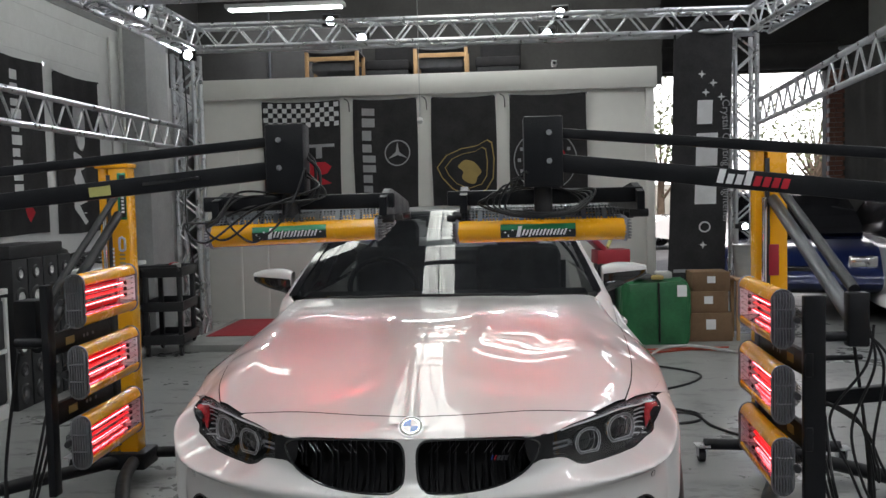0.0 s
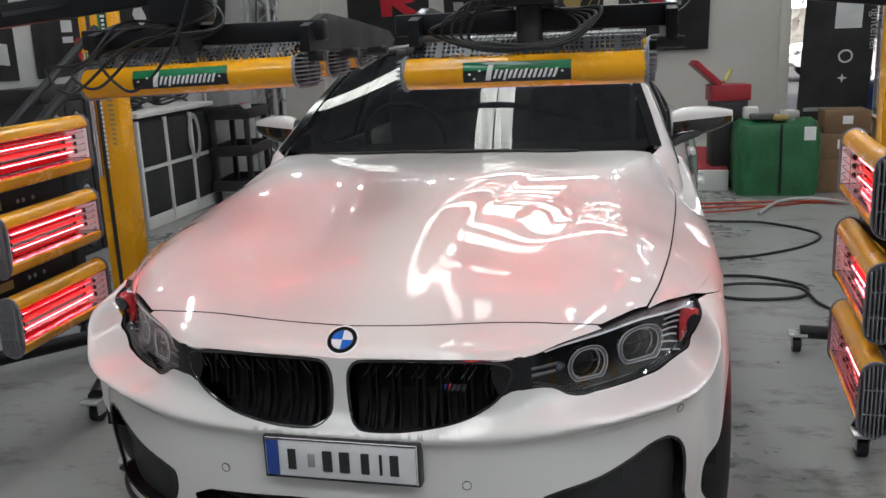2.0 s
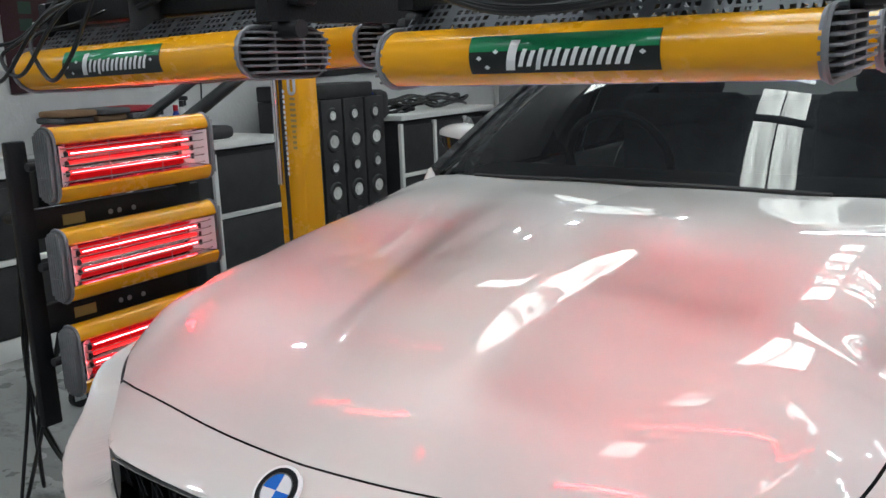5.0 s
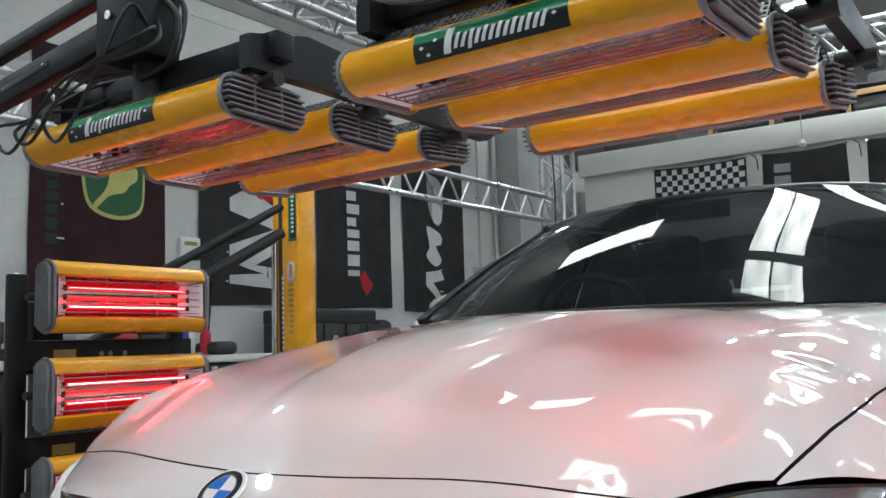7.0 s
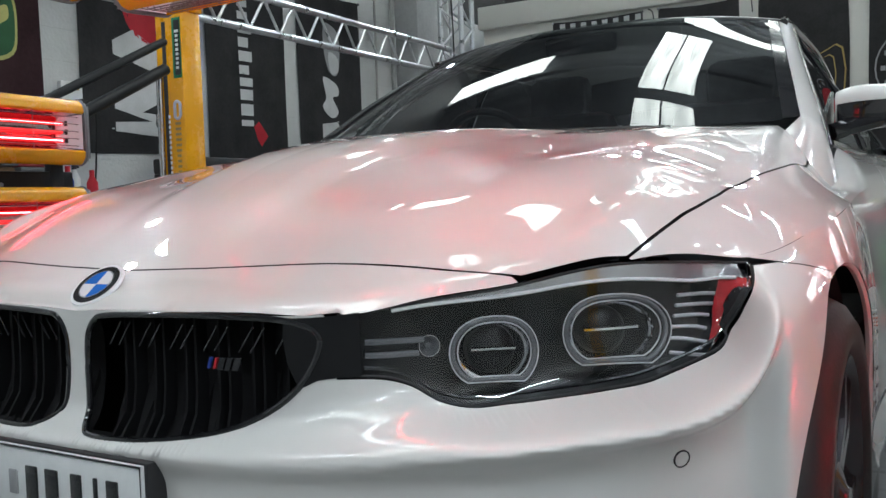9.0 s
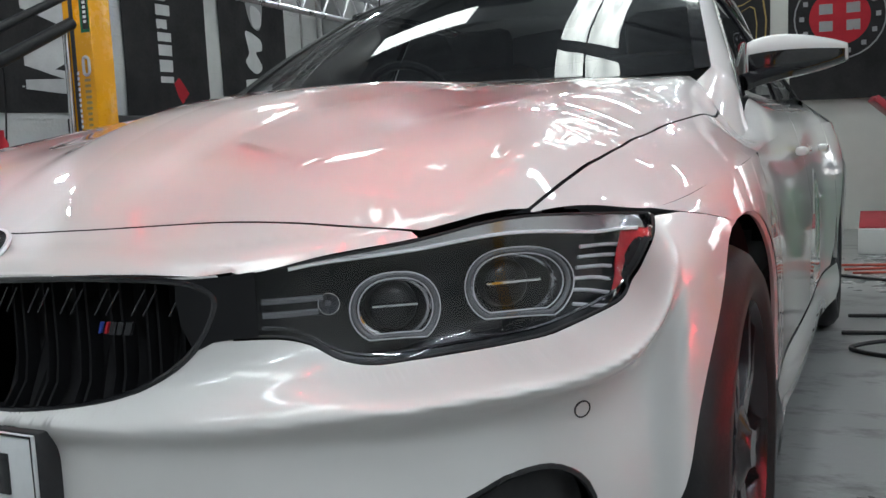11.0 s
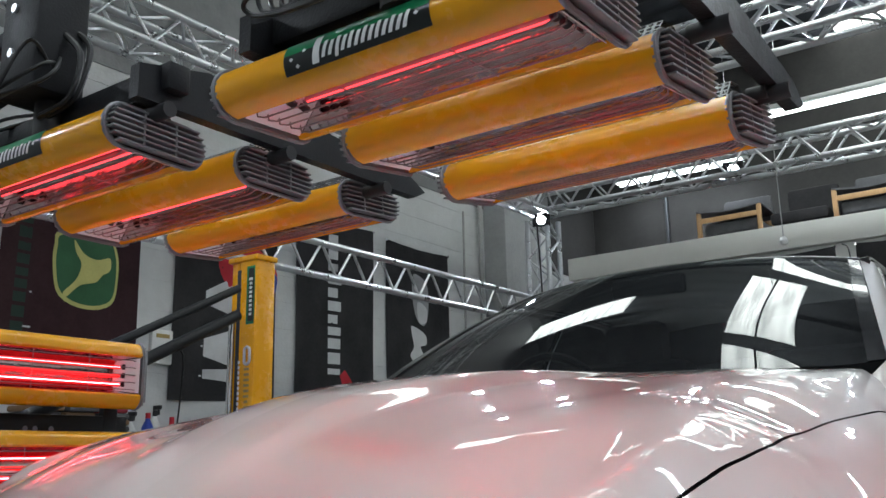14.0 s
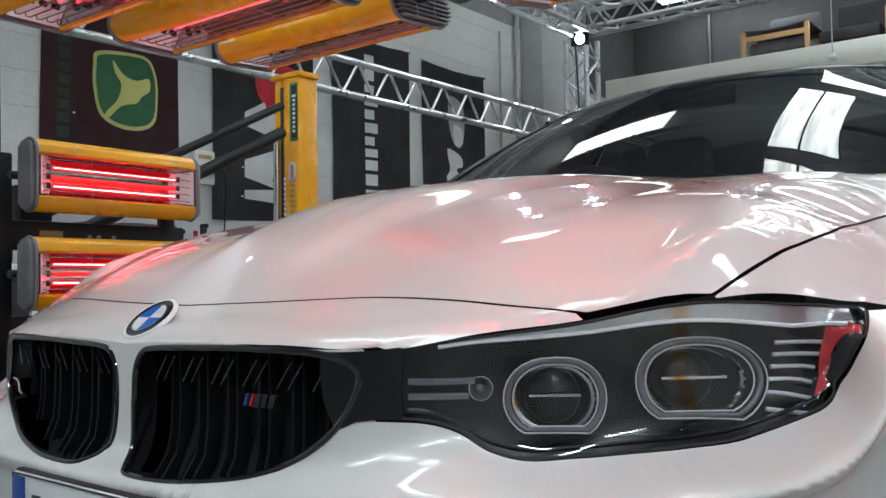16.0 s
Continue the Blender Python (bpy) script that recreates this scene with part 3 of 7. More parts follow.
# ---------------------------------------------------------------- trusses
def truss(name, a, b, depth, label, box=False, up=Vector((0, 0, 1)), r=.024, pitch=.30):
    """A ladder truss from a to b, or a box truss of square section."""
    t = thing(name, label, "truss", "lighting trusses")
    a, b = Vector(a), Vector(b)
    d = (b - a).normalized()
    side = d.cross(up).normalized()
    offs = [Vector((0, 0, 0)), up * depth]
    if box:
        offs += [side * depth, side * depth + up * depth]
    for o in offs:
        part("chord", Geo().cyl(a + o, b + o, r, 12), ALU, t)
    n = max(2, int((b - a).length / pitch))
    pairs = [(0, 1)] if not box else [(0, 1), (2, 3), (0, 2), (1, 3)]
    for i, j in pairs:
        for k in range(n):
            p, q = a.lerp(b, k / n), a.lerp(b, (k + 1) / n)
            mid = (p + q) / 2
            part("brace", Geo().cyl(p + offs[i], mid + offs[j], r * .42, 6, caps=False).cyl(mid + offs[j], q + offs[i], r * .42, 6, caps=False), ALU, t)
    return t


truss("wall_truss", (-3.0, -2.0, 2.04), (-3.0, 6.62, 2.04), .225, "silver aluminium ladder truss along the flag wall")
truss("side_truss", (2.95, 6.62, 2.15), (2.55, -.2, 2.30), .225, "silver aluminium ladder truss on the open side")
truss("back_truss", (-2.95, 6.73, 3.08), (2.95, 6.73, 3.06), .225, "silver aluminium box truss carrying spotlights", True, r=.025, pitch=.36)
truss("left_top_truss", (-3.0, -2.0, 3.06), (-3.0, 6.62, 3.06), .22, "silver aluminium box truss above the flag wall", True, r=.025, pitch=.36)
truss("right_top_truss", (3.05, 6.62, 3.06), (3.3, -2.0, 3.10), .22, "silver aluminium box truss on the open side", True, r=.025, pitch=.36)
truss("cross_truss", (-2.9, 4.47, 3.10), (3.1, 4.47, 3.10), .22, "silver aluminium box truss crossing overhead", True, r=.025, pitch=.36)
tower_left = truss("tower_left", (-3.12, 6.66, 0), (-3.12, 6.66, 3.05), .22, "silver square truss tower with a cable", True, Vector((1, 0, 0)), r=.025, pitch=.34)
tower_right = truss("tower_right", (2.72, 6.66, 0), (2.72, 6.66, 3.05), .22, "silver square truss tower beside the banner", True, Vector((1, 0, 0)), r=.025, pitch=.34)
for x, b in ((-3.01, tower_left), (2.83, tower_right)):
    part("foot_plate", Geo().box((x, 6.77, .008), (.45, .45, .016), .004), ALU, b)
tc = thing("tower_cable", "black cable running down the truss tower", "cable")
part("run", Geo().tube(spline([(-3.0, 6.64, 3.0), (-2.97, 6.63, 2.2), (-3.03, 6.63, 1.4), (-2.96, 6.63, .7), (-3.0, 6.6, .01)], 8), .008, 6), CABLE, tc)


def spot(x, y, z, tx, ty, tz, watts):
    s = thing("spotlight", "black floodlight with a bright white lens on a truss", "spotlight", "truss spotlights", m=look((x, y, z), (tx, ty, tz)))
    part("body", Geo().box((0, 0, .03), (.17, .13, .05), .008), PLASTICBLACK, s)
    part("bezel", Geo().box((0, 0, .002), (.15, .11, .008), .002), BLACK_GLOSS, s)
    part("emitter", Geo().cyl((0, 0, -.007), (0, 0, .0), .043, 24), LED, s, "glowing white lens")
    part("bracket", Geo().tube([(-.10, 0, .03), (-.10, 0, .10), (-.10, .05, .14), (.10, .05, .14), (.10, 0, .10), (.10, 0, .03)], .006, 6), PLASTICBLACK, s)
    lp = bpy.data.lights.new("spot_lamp", "SPOT")
    lp.energy, lp.color, lp.spot_size, lp.shadow_soft_size, lp.spot_blend = watts, (.93, .97, 1.0), radians(105), .05, .5
    ob = new("spot_lamp", lp)
    ob.matrix_world = look((x, y, z), (tx, ty, tz)) @ pose(0, 0, -.03)


for x, y, z in ((-2.93, 6.60, 3.02), (-1.09, 6.62, 3.14), (.82, 6.62, 3.12), (-1.39, 6.50, 3.30), (.95, 6.50, 3.30), (-2.94, 5.4, 3.22), (3.0, 2.2, 3.0), (-2.9, 1.5, 3.0), (-2.9, -1.2, 3.0), (3.1, -.8, 3.0)):
    spot(x, y, z, x * .15, 1.2 if y > 3 else .8, .8, 26)
farspot = thing("work_light", "small bright work light behind the mast", "lamp")
part("body", Geo().box((2.78, 6.585, 1.10), (.09, .10, .09), .01), PLASTICBLACK, farspot)
part("clamp", Geo().box((2.74, 6.645, 1.10), (.07, .07, .05), .006), PLASTICBLACK, farspot)
part("lens", Geo().cyl((2.78, 6.535, 1.10), (2.78, 6.528, 1.10), .03, 16), LED, farspot)

# hanging strip light over the loft and two more rows, plus added fill rows
def strip(x, y, z, n=1.55, watts=13):
    s = thing("strip_light", "hanging white fluorescent strip light", "strip light", "strip lights", m=pose(x, y, z))
    part("tray", Geo().box((0, 0, .03), (n, .22, .05), .01), BENCHWHITE, s)
    for dy in (-.05, .05):
        part("tube", Geo().cyl((-n / 2 + .04, dy, -.008), (n / 2 - .04, dy, -.008), .013, 10), TUBELIGHT, s)
    for sx in (-1, 1):
        part("chain", Geo().cyl((sx * n * .4, 0, .05), (sx * n * .4, 0, ZR + .33 - z), .004, 6), ALU, s)
    area_lamp("strip_lamp", pose(x, y, z - .04), n, .16, watts, (.95, .985, 1.0))


strip(-2.41, 8.9, 3.97)
strip(-.35, 7.95, 4.05, 1.6)
strip(-1.2, .2, 4.3, watts=5)
strip(2.2, 1.2, 4.3, watts=24)
# front and right-hand lights from here on are unseen, added as fill
strip(-1.2, -2.6, 4.3, watts=26)
strip(2.2, -2.6, 4.3, watts=48)
strip(4.7, .4, 4.3, watts=30)
strip(4.7, 4.4, 4.3, watts=18)
strip(3.0, 5.6, 4.4, watts=24)
strip(4.7, -3.2, 4.3, watts=60)

# ---------------------------------------------------------------- the white car
def cubic(xs, ys):
    """A natural cubic through the table; ys may be rows of values."""
    xs, ys = np.array(xs, float), np.array(ys, float)
    n = len(xs)
    h = np.diff(xs)
    a = np.zeros((n, n))
    a[0, 0] = a[-1, -1] = 1
    rhs = np.zeros(ys.shape)
    for i in range(1, n - 1):
        a[i, i - 1], a[i, i], a[i, i + 1] = h[i - 1], 2 * (h[i - 1] + h[i]), h[i]
        rhs[i] = 6 * ((ys[i + 1] - ys[i]) / h[i] - (ys[i] - ys[i - 1]) / h[i - 1])
    m2 = np.linalg.solve(a, rhs)

    def f(x):
        x = min(max(x, xs[0]), xs[-1])
        i = min(max(int(np.searchsorted(xs, x)) - 1, 0), n - 2)
        t, k = x - xs[i], h[i]
        return (ys[i] + t * ((ys[i + 1] - ys[i]) / k - k * (2 * m2[i] + m2[i + 1]) / 6)
                + t * t * m2[i] / 2 + t ** 3 * (m2[i + 1] - m2[i]) / (6 * k))
    return f


# shoulder line (x, y, z) from the nose centre round to the tail, and the widest line (x, y) below it
TOP = [(0, .055, .705), (.2, .057, .711), (.385, .082, .708), (.50, .160, .722), (.60, .245, .738), (.70, .340, .757),
       (.811, .507, .750), (.865, .65, .772), (.885, .80, .790), (.880, 1.05, .806), (.866, 1.35, .824), (.856, 1.8, .845),
       (.856, 2.4, .865), (.862, 2.9, .88), (.88, 3.25, .895), (.89, 3.56, .90), (.87, 3.95, .90), (.80, 4.35, .90),
       (.55, 4.58, .90), (0, 4.66, .90)]
WIDE = [(0, 0), (.21, .004), (.42, .035), (.57, .088), (.69, .152), (.796, .232), (.884, .376), (.924, .6), (.936, .79),
        (.922, 1.05), (.90, 1.35), (.90, 1.8), (.90, 2.4), (.905, 2.9), (.935, 3.2), (.95, 3.56), (.925, 3.95), (.86, 4.35),
        (.6, 4.62), (0, 4.72)]
_top = cubic(range(20), TOP)
_wide = cubic(range(20), WIDE)
_crease_z = cubic((0, 1, 2, 3, 3.5, 4, 5, 5.4, 5.7, 5.85, 6.0, 6.2, 7), (.532, .534, .540, .552, .556, .562, .575, .588, .615, .645, .685, .725, .76))
_shelf = cubic((0, 1.4, 2.4, 3, 3.4, 4, 5, 5.5, 5.86, 6.1, 7), (.042, .044, .066, .058, .040, .037, .038, .046, .055, .055, .055))
_over_w = cubic((-.3, 0, .2, .43, .75, 1.25, 2, 3.3, 9), (1.0, 1.0, .91, .60, .22, .05, .01, 0, 0))
_under_w = cubic((-.4, -.30, -.22, -.15, -.09, -.05, -.022, -.008, 0), (.56, .64, .70, .72, .68, .68, .80, .95, 1.0))


def _front_w(p, z):
    d = z - float(_crease_z(min(p, 7)))
    return float(_over_w(d / float(_shelf(min(p, 7))))) if d >= 0 else float(_under_w(d))


_steep_w = cubic((0, .05, .10, .16, .3, .6, 1, 1.3), (0, .48, .82, .97, 1, .98, .88, .75))
_side_w = cubic((0, .1, .2, .3, .4, .6, .8, 1, 1.3), (0, .42, .72, .92, 1, .98, .93, .86, .7))
_top_y = cubic([p[1] for p in TOP[6:18]], [(p[0], p[2]) for p in TOP[6:18]])
_wide_y = cubic([p[1] for p in WIDE[6:18]], [p[0] for p in WIDE[6:18]])
_nose_y = cubic([p[0] for p in TOP[:9]], [(p[1], p[2]) for p in TOP[:9]])
_crown = cubic((.055, .07, .09, .145, .3, .6, .9, 1.2, 1.45, 1.8), (.705, .721, .734, .759, .831, .912, .962, .999, 1.022, 1.045))
_dome = cubic((.1, .2, .3, .4, .5, .6, .7, .8, .9, 1.0, 1.1, 1.25, 1.4, 1.5), (0, .004, .017, .032, .043, .049, .049, .046, .041, .032, .022, .011, .004, .004))
_dome_x = cubic((.1, .3, .6, .8, 1.0, 1.2, 1.5), (.12, .135, .165, .205, .255, .31, .36))
_brow_y = cubic([p[1] for p in TOP[2:9]], [(p[0], p[2]) for p in TOP[2:9]])
_fall_e = cubic((.15, .3, .42, .50, .59, .68, .77, .95, 1.2, 1.42, 3), (2.2, 2.7, 4.6, 3.8, 2.9, 2.05, 1.87, 1.98, 2.35, 2.0, 2.0))
AXLE_F, AXLE_R, WHEEL_R, ARCH_R = 0.77, 3.56, 0.335, 0.390


def skin(p, z):
    """The front and side skin at column p of the shoulder line and height z."""
    t, b = _top(p), _wide(p)
    h = (t[2] - z) / (t[2] - 0.2)
    s = step(5.7, 6.1, p)
    w = _front_w(p, z) * (1 - s) if s < 1 else 0.0
    if s > 0:
        q = step(6.0, 7.4, p)
        w += s * lerp(float(_steep_w(max(h, 0))), float(_side_w(max(h, 0))), q)
    return Vector((lerp(t[0], b[0], w), lerp(t[1], b[1], w), z))


def skin_in(p, z, d):
    """A point d inside the skin."""
    e = 0.02
    q = skin(p, z)
    n = (skin(p + e, z) - skin(max(p - e, 0), z)).cross(skin(p, z + e) - skin(p, z - e)).normalized()
    side = step(2.5, 7, p)
    if n.dot(Vector((side, side - 1.1, .3))) < 0:
        n = -n
    return q - n * d


def flank(y, z):
    """The side skin at y and height z."""
    if y < 1.0:
        lo, hi = 4.5, 10.0
        for _ in range(26):
            mid = (lo + hi) / 2
            lo, hi = (mid, hi) if skin(mid, z).y < y else (lo, mid)
        return skin(lo, z)
    t = _top_y(y)
    h = (t[1] - z) / (t[1] - 0.2)
    return Vector((lerp(t[0], float(_wide_y(y)), float(_side_w(max(h, 0)))), y, z))


def deck(x, y):
    """The upper skin: hood, nose and fender tops."""
    ny, nz = _nose_y(min(abs(x), .882))
    zf = nz + float(_crown(min(.055 + max(y - ny, 0), 1.7))) - .705 if abs(x) < .88 else 9.0
    if y > .507:
        xt, zt = _top_y(y)
    else:
        xt, zt = _brow_y(y)
    t = min(abs(x) / max(xt, .01), 1.06)
    fall = lerp((max(t - .58, 0) / .42) ** float(_fall_e(max(y, .15))), step(.79, .98, t), step(1.05, 1.38, y))
    top = float(_crown(min(y, 1.45))) - .3 * max(y - 1.45, 0) - .020 * (x / .7) ** 2 * step(.8, 1.4, y)
    zs = zt + (max(top, zt) - zt) * (1 - fall)
    dx = abs(x) - lerp(.46, .68, step(.35, 1.45, y))
    zs -= .022 * step(.25, .6, y) * (math.sqrt(dx * dx + .00012) + dx) / 2 * max(0.0, min(1.0, (1 - t) / .16))
    if y < .10:
        zs = max(zs, zf)
    k = min(.035, .9 * max(min(zf, zs) - max(min(nz, zt), .70), 0) + 1e-4)
    h = max(k - abs(zf - zs), 0) / k
    g = max(k - max(zf - zs, 0), 0) / k
    z = lerp(min(zf, zs) - h * h * k * .25, zs - g * g * k * .25, step(.60, .70, abs(x)))
    # the raised power dome: narrow at the nose, broad at the cowl
    q = abs(x) / float(_dome_x(min(max(y, .1), 1.5)))
    dome = float(_dome(min(max(y, .1), 1.5))) * (.62 * (1 - step(.0, 2.6, q)) + .38 * (1 - step(.70, 1.30, q)))
    return Vector((x, y, z + dome - .008 * step(1.1, 1.40, y)))


def hood_front(x):
    return .150 + (.249 - .150) * (abs(x) / .595) ** 2.2


HOOD_SIDE = spline([(.700, .345), (.727, .42), (.742, .50), (.753, .58), (.760, .66), (.766, .76), (.774, .92), (.778, 1.08), (.777, 1.22), (.770, 1.33), (.763, 1.395)], 6)


def cowl(x):
    return 1.380 + .088 * (abs(x) / .71) ** 2


car = thing("car", "pearl white sports sedan with black kidney grilles, parked under heat lamps", "car",
            m=pose(-.014, 0, 0, 0, 0, -1.0))

G = .0018
hood_line = [(x, hood_front(x) + G) for x in np.linspace(0, .595, 24)]
side_line = [(p.x - G, p.y) for p in HOOD_SIDE]
back_line = [(.763 - G, 1.395), (.746, 1.416), (.723, 1.443)] + [(x, cowl(x)) for x in np.linspace(.704, 0, 24)]
part("hood", region(hood_line + side_line + back_line[1:], [], .018, deck, mirror=True, exact=True), PAINT, car, "glossy pearl white hood panel", 60)
top_run = [(_top(p)[0], _top(p)[1]) for p in np.linspace(0, 3.95, 60)]
part("nose_panel", region(top_run + [(x, hood_front(x) - G) for x in np.linspace(.585, 0, 24)], [], .012, deck, mirror=True, exact=True), PAINT, car, "", 60)
top_run2 = [(_top(p)[0], _top(p)[1]) for p in np.linspace(5.04, 10.9, 70)]
fender_top = region(top_run2 + [(.80, 1.72), (.715, 1.72), (.690, 1.62), (.690, 1.53), (.704, 1.476), (.724, 1.4475), (.748, 1.4205)] + [(p.x + G, p.y) for p in HOOD_SIDE[::-1]], [], .018, deck, exact=True)
arch = [(AXLE_F + ARCH_R * math.cos(a), .335 + ARCH_R * math.sin(a)) for a in np.linspace(0, math.pi, 40)]
run_t = [(_top(p)[1], _top(p)[2]) for p in np.linspace(6.02, 10.0, 50)]
fender_side = [q for q in run_t if q[0] < 1.165] + [(1.168, .80), (1.168, .335)] + [q for q in arch if q[0] > .690] + [(.690, .7165), (.65, .7235), (.61, .7305), (.57, .7375), (.535, .7435)]
n_deck = len(fender_top.v)
region(fender_side, [], .02, flank, fender_top, exact=True)
# the shoulder is rounded: blend the two normals along it
for i in list(fender_top.n):
    v, q = Vector(fender_top.v[i]), fender_top.n[i]
    if v.y < .52 or v.y > 1.75:
        continue
    xt, zt = _top_y(v.y)
    if i < n_deck:
        d, e = xt - v.x, .004
        o = (flank(v.y + e, zt - .02) - flank(v.y - e, zt - .02)).cross(flank(v.y, zt - .02 + e) - flank(v.y, zt - .02 - e)).normalized()
    else:
        d, e = zt - v.z, .004
        o = (deck(xt - .02 + e, v.y) - deck(xt - .02 - e, v.y)).cross(deck(xt - .02, v.y + e) - deck(xt - .02, v.y - e)).normalized()
    o = o if o.x + o.z > 0 else -o
    q = q if q.x + q.z > 0 else -q
    k = .5 * math.exp(-max(d, 0) / .022)
    fender_top.n[i] = (q * (1 - k) + o * k).normalized()
for sx, nm in ((1, "fender"), (-1, "fender")):
    g = Geo()
    g.add([(v[0] * sx, v[1], v[2]) for v in fender_top.v], fender_top.f)
    g.n = {i: Vector((q.x * sx, q.y, q.z)) for i, q in fender_top.n.items()}
    part(nm, g, PAINT, car, "", 50)

# bumper skin with holes for kidneys, lamps and intakes
def arch_p(z):
    y = AXLE_F - math.sqrt(max(ARCH_R ** 2 - (z - .335) ** 2, 0))
    lo, hi = 5.0, 9.0
    for _ in range(40):
        mid = (lo + hi) / 2
        lo, hi = (mid, hi) if skin(mid, z).y < y else (lo, mid)
    return lo


LAMP_LOW = [(6.02, .744), (5.955, .727), (5.873, .703), (5.773, .671), (5.598, .638), (5.156, .612), (4.75, .6035), (4.2, .598), (3.82, .594), (3.45, .592),
            (3.14, .602), (2.89, .622), (2.62, .632), (2.25, .634)]
lamp_low = [(p.x, p.y) for p in spline([(*q, 0) for q in LAMP_LOW], 6)]
lamp_top = [(p, _top(p)[2] - .0035) for p in np.linspace(2.25, 6.01, 44)]
KIDNEY = [(.10, .635), (.118, .672), (.20, .695), (.34, .701), (.7, .704), (1.2, .706), (1.8, .703), (2.08, .690), (2.12, .668), (1.98, .628),
          (1.72, .592), (1.35, .564), (.85, .549), (.38, .546), (.22, .552), (.135, .568), (.108, .598)]
kidney = soft_loop(KIDNEY, 5)
arch_edge = [(arch_p(z), z) for z in np.linspace(.24, .708, 32)]
def find_p(y, z):
    lo, hi = 4.5, 10.0
    for _ in range(30):
        mid = (lo + hi) / 2
        lo, hi = (mid, hi) if skin(mid, z).y < y else (lo, mid)
    return lo


outline = [(0, .20)] + [(p, .20) for p in np.linspace(.3, 6.0, 24)] + arch_edge
outline += [(find_p(y, z - .0018), z - .0018) for y, z in ((.688, .7165), (.65, .7235), (.61, .7305), (.57, .7375), (.535, .7435))]
outline += [(p, z - .0035) for p, z in lamp_low] + [(2.2, .690), (2.2, .7035)]
outline += [(p, _top(p)[2]) for p in np.linspace(2.15, 0, 26)]
INTAKE = [(4.55, .462), (4.95, .462), (5.22, .42), (5.30, .30), (5.2, .235), (3.0, .235), (2.45, .30), (2.35, .365), (2.6, .385), (3.4, .405), (4.1, .438)]
intake = soft_loop(INTAKE, 4)
lower = [(max(p, 0), z) for p, z in densify([(0, .36), (.6, .362), (1.7, .352), (1.98, .33), (1.9, .25), (0, .245)], .1)]
lower = [(max(p, .004), z) for p, z in lower]
def spread_p(lp):
    """Stretches the columns round the corner, so that they are cut finer there."""
    return [(p if p < 5.1 else 5.1 + (p - 5.1) * 3, z) for p, z in lp]


def skin_spread(a, z):
    return skin(a if a < 5.1 else 5.1 + (a - 5.1) / 3, z)


part("front_bumper", region(spread_p(outline), [spread_p(kidney), spread_p(intake), spread_p(lower)], (.034, .005), skin_spread, mirror=True, exact=True), PAINT, car, "pearl white front bumper with dark intakes", 50)

# dark layer behind the gaps and openings
g = Geo()
g.grid(lambda u, v: skin_in(5.5 * u, lerp(.19, .53, v), .07), 50, 14)
g.grid(lambda u, v: skin_in(5.5 * u, lerp(.19, .53, v), .07), 50, 14)
half = len(g.v) // 2
g.v[half:] = [(-v[0], v[1], v[2]) for v in g.v[half:]]
g.grid(lambda u, v: (lerp(-.62, .62, u), .30 + .10 * abs(2 * u - 1), lerp(.19, .70, v)), 12, 4)
part("front_liner", g, UNDER, car, "black liner behind the openings", 40)
g = Geo()
g.grid(lambda u, v: deck(lerp(-.80, .80, u), lerp(_nose_y(abs(lerp(-.80, .80, u)))[0] + .035, 1.62, v)) - Vector((0, 0, .022)), 44, 30)
part("engine_bay_cover", g, UNDER, car, "black layer under the hood gap", 60)

# kidney grilles
for sx in (1, -1):
    kg = part("kidney_grille", region(kidney, [], (.12, .02), lambda p, z: skin_in(p, z, .062) * 1), UNDER, car, "gloss black kidney grille with double slats", 40)
    if sx < 0:
        for v in kg.data.vertices:
            v.co.x *= -1
    ring = Geo()
    loop = [skin_in(p, z, .002) for p, z in kidney]
    ring.tube([(v.x * sx, v.y - .001, v.z) for v in loop], .0045, 8, True)
    part("surround", ring, BLACK_GLOSS, kg, "gloss black frame")
    for k in range(6):
        pc = .36 + k * .29
        for dp in (-.045, .045):
            s = Geo()
            zt = min(.700, .706)
            zb = table((.1, .35, .85, 1.35, 1.72, 1.98, 2.12), (.57, .550, .552, .567, .594, .63, .67), pc) + .006
            pts = [skin_in(pc + dp, z, .030) for z in np.linspace(zb, zt, 8)]
            for a, b in zip(pts[:-1], pts[1:]):
                s.add([(a.x * sx - .0022, a.y, a.z), (a.x * sx + .0022, a.y, a.z), (b.x * sx + .0022, b.y, b.z), (b.x * sx - .0022, b.y, b.z),
                       (a.x * sx - .0022, a.y + .02, a.z), (a.x * sx + .0022, a.y + .02, a.z), (b.x * sx + .0022, b.y + .02, b.z), (b.x * sx - .0022, b.y + .02, b.z)],
                      [(0, 1, 2, 3), (1, 5, 6, 2), (4, 0, 3, 7), (5, 4, 7, 6)])
            part("slat", s, SLATBLACK, kg)
            # slanted grey rod modelled in place of the highlight on each slat
            a, b = skin_in(pc + dp - .03, .660, .010), skin_in(pc + dp + .09, .692, .010)
            part("slat_glint", Geo().cyl((a.x * sx, a.y, a.z), (b.x * sx, b.y, b.z), .0013, 6), RIM, kg)
mb = Geo()
for j, (c0, wd) in enumerate(((1.34, .016), (1.40, .014), (1.46, .016))):
    a, b = skin_in(c0, .648, -.001), skin_in(c0 + .07, .648, -.001)
    q = Matrix(((1, 0, 0, a.x), (0, 0, -1, a.y - .004), (0, 1, 0, a.z), (0, 0, 0, 1)))
    Geo.prism(mb, [(0, -.008), (wd * .6, -.008), (wd * .6 + .006, .008), (.006, .008)], 0, .004, q)
badge_m = part("model_badge", mb, RIM, car, "small dark chrome model badge with thin coloured stripes")
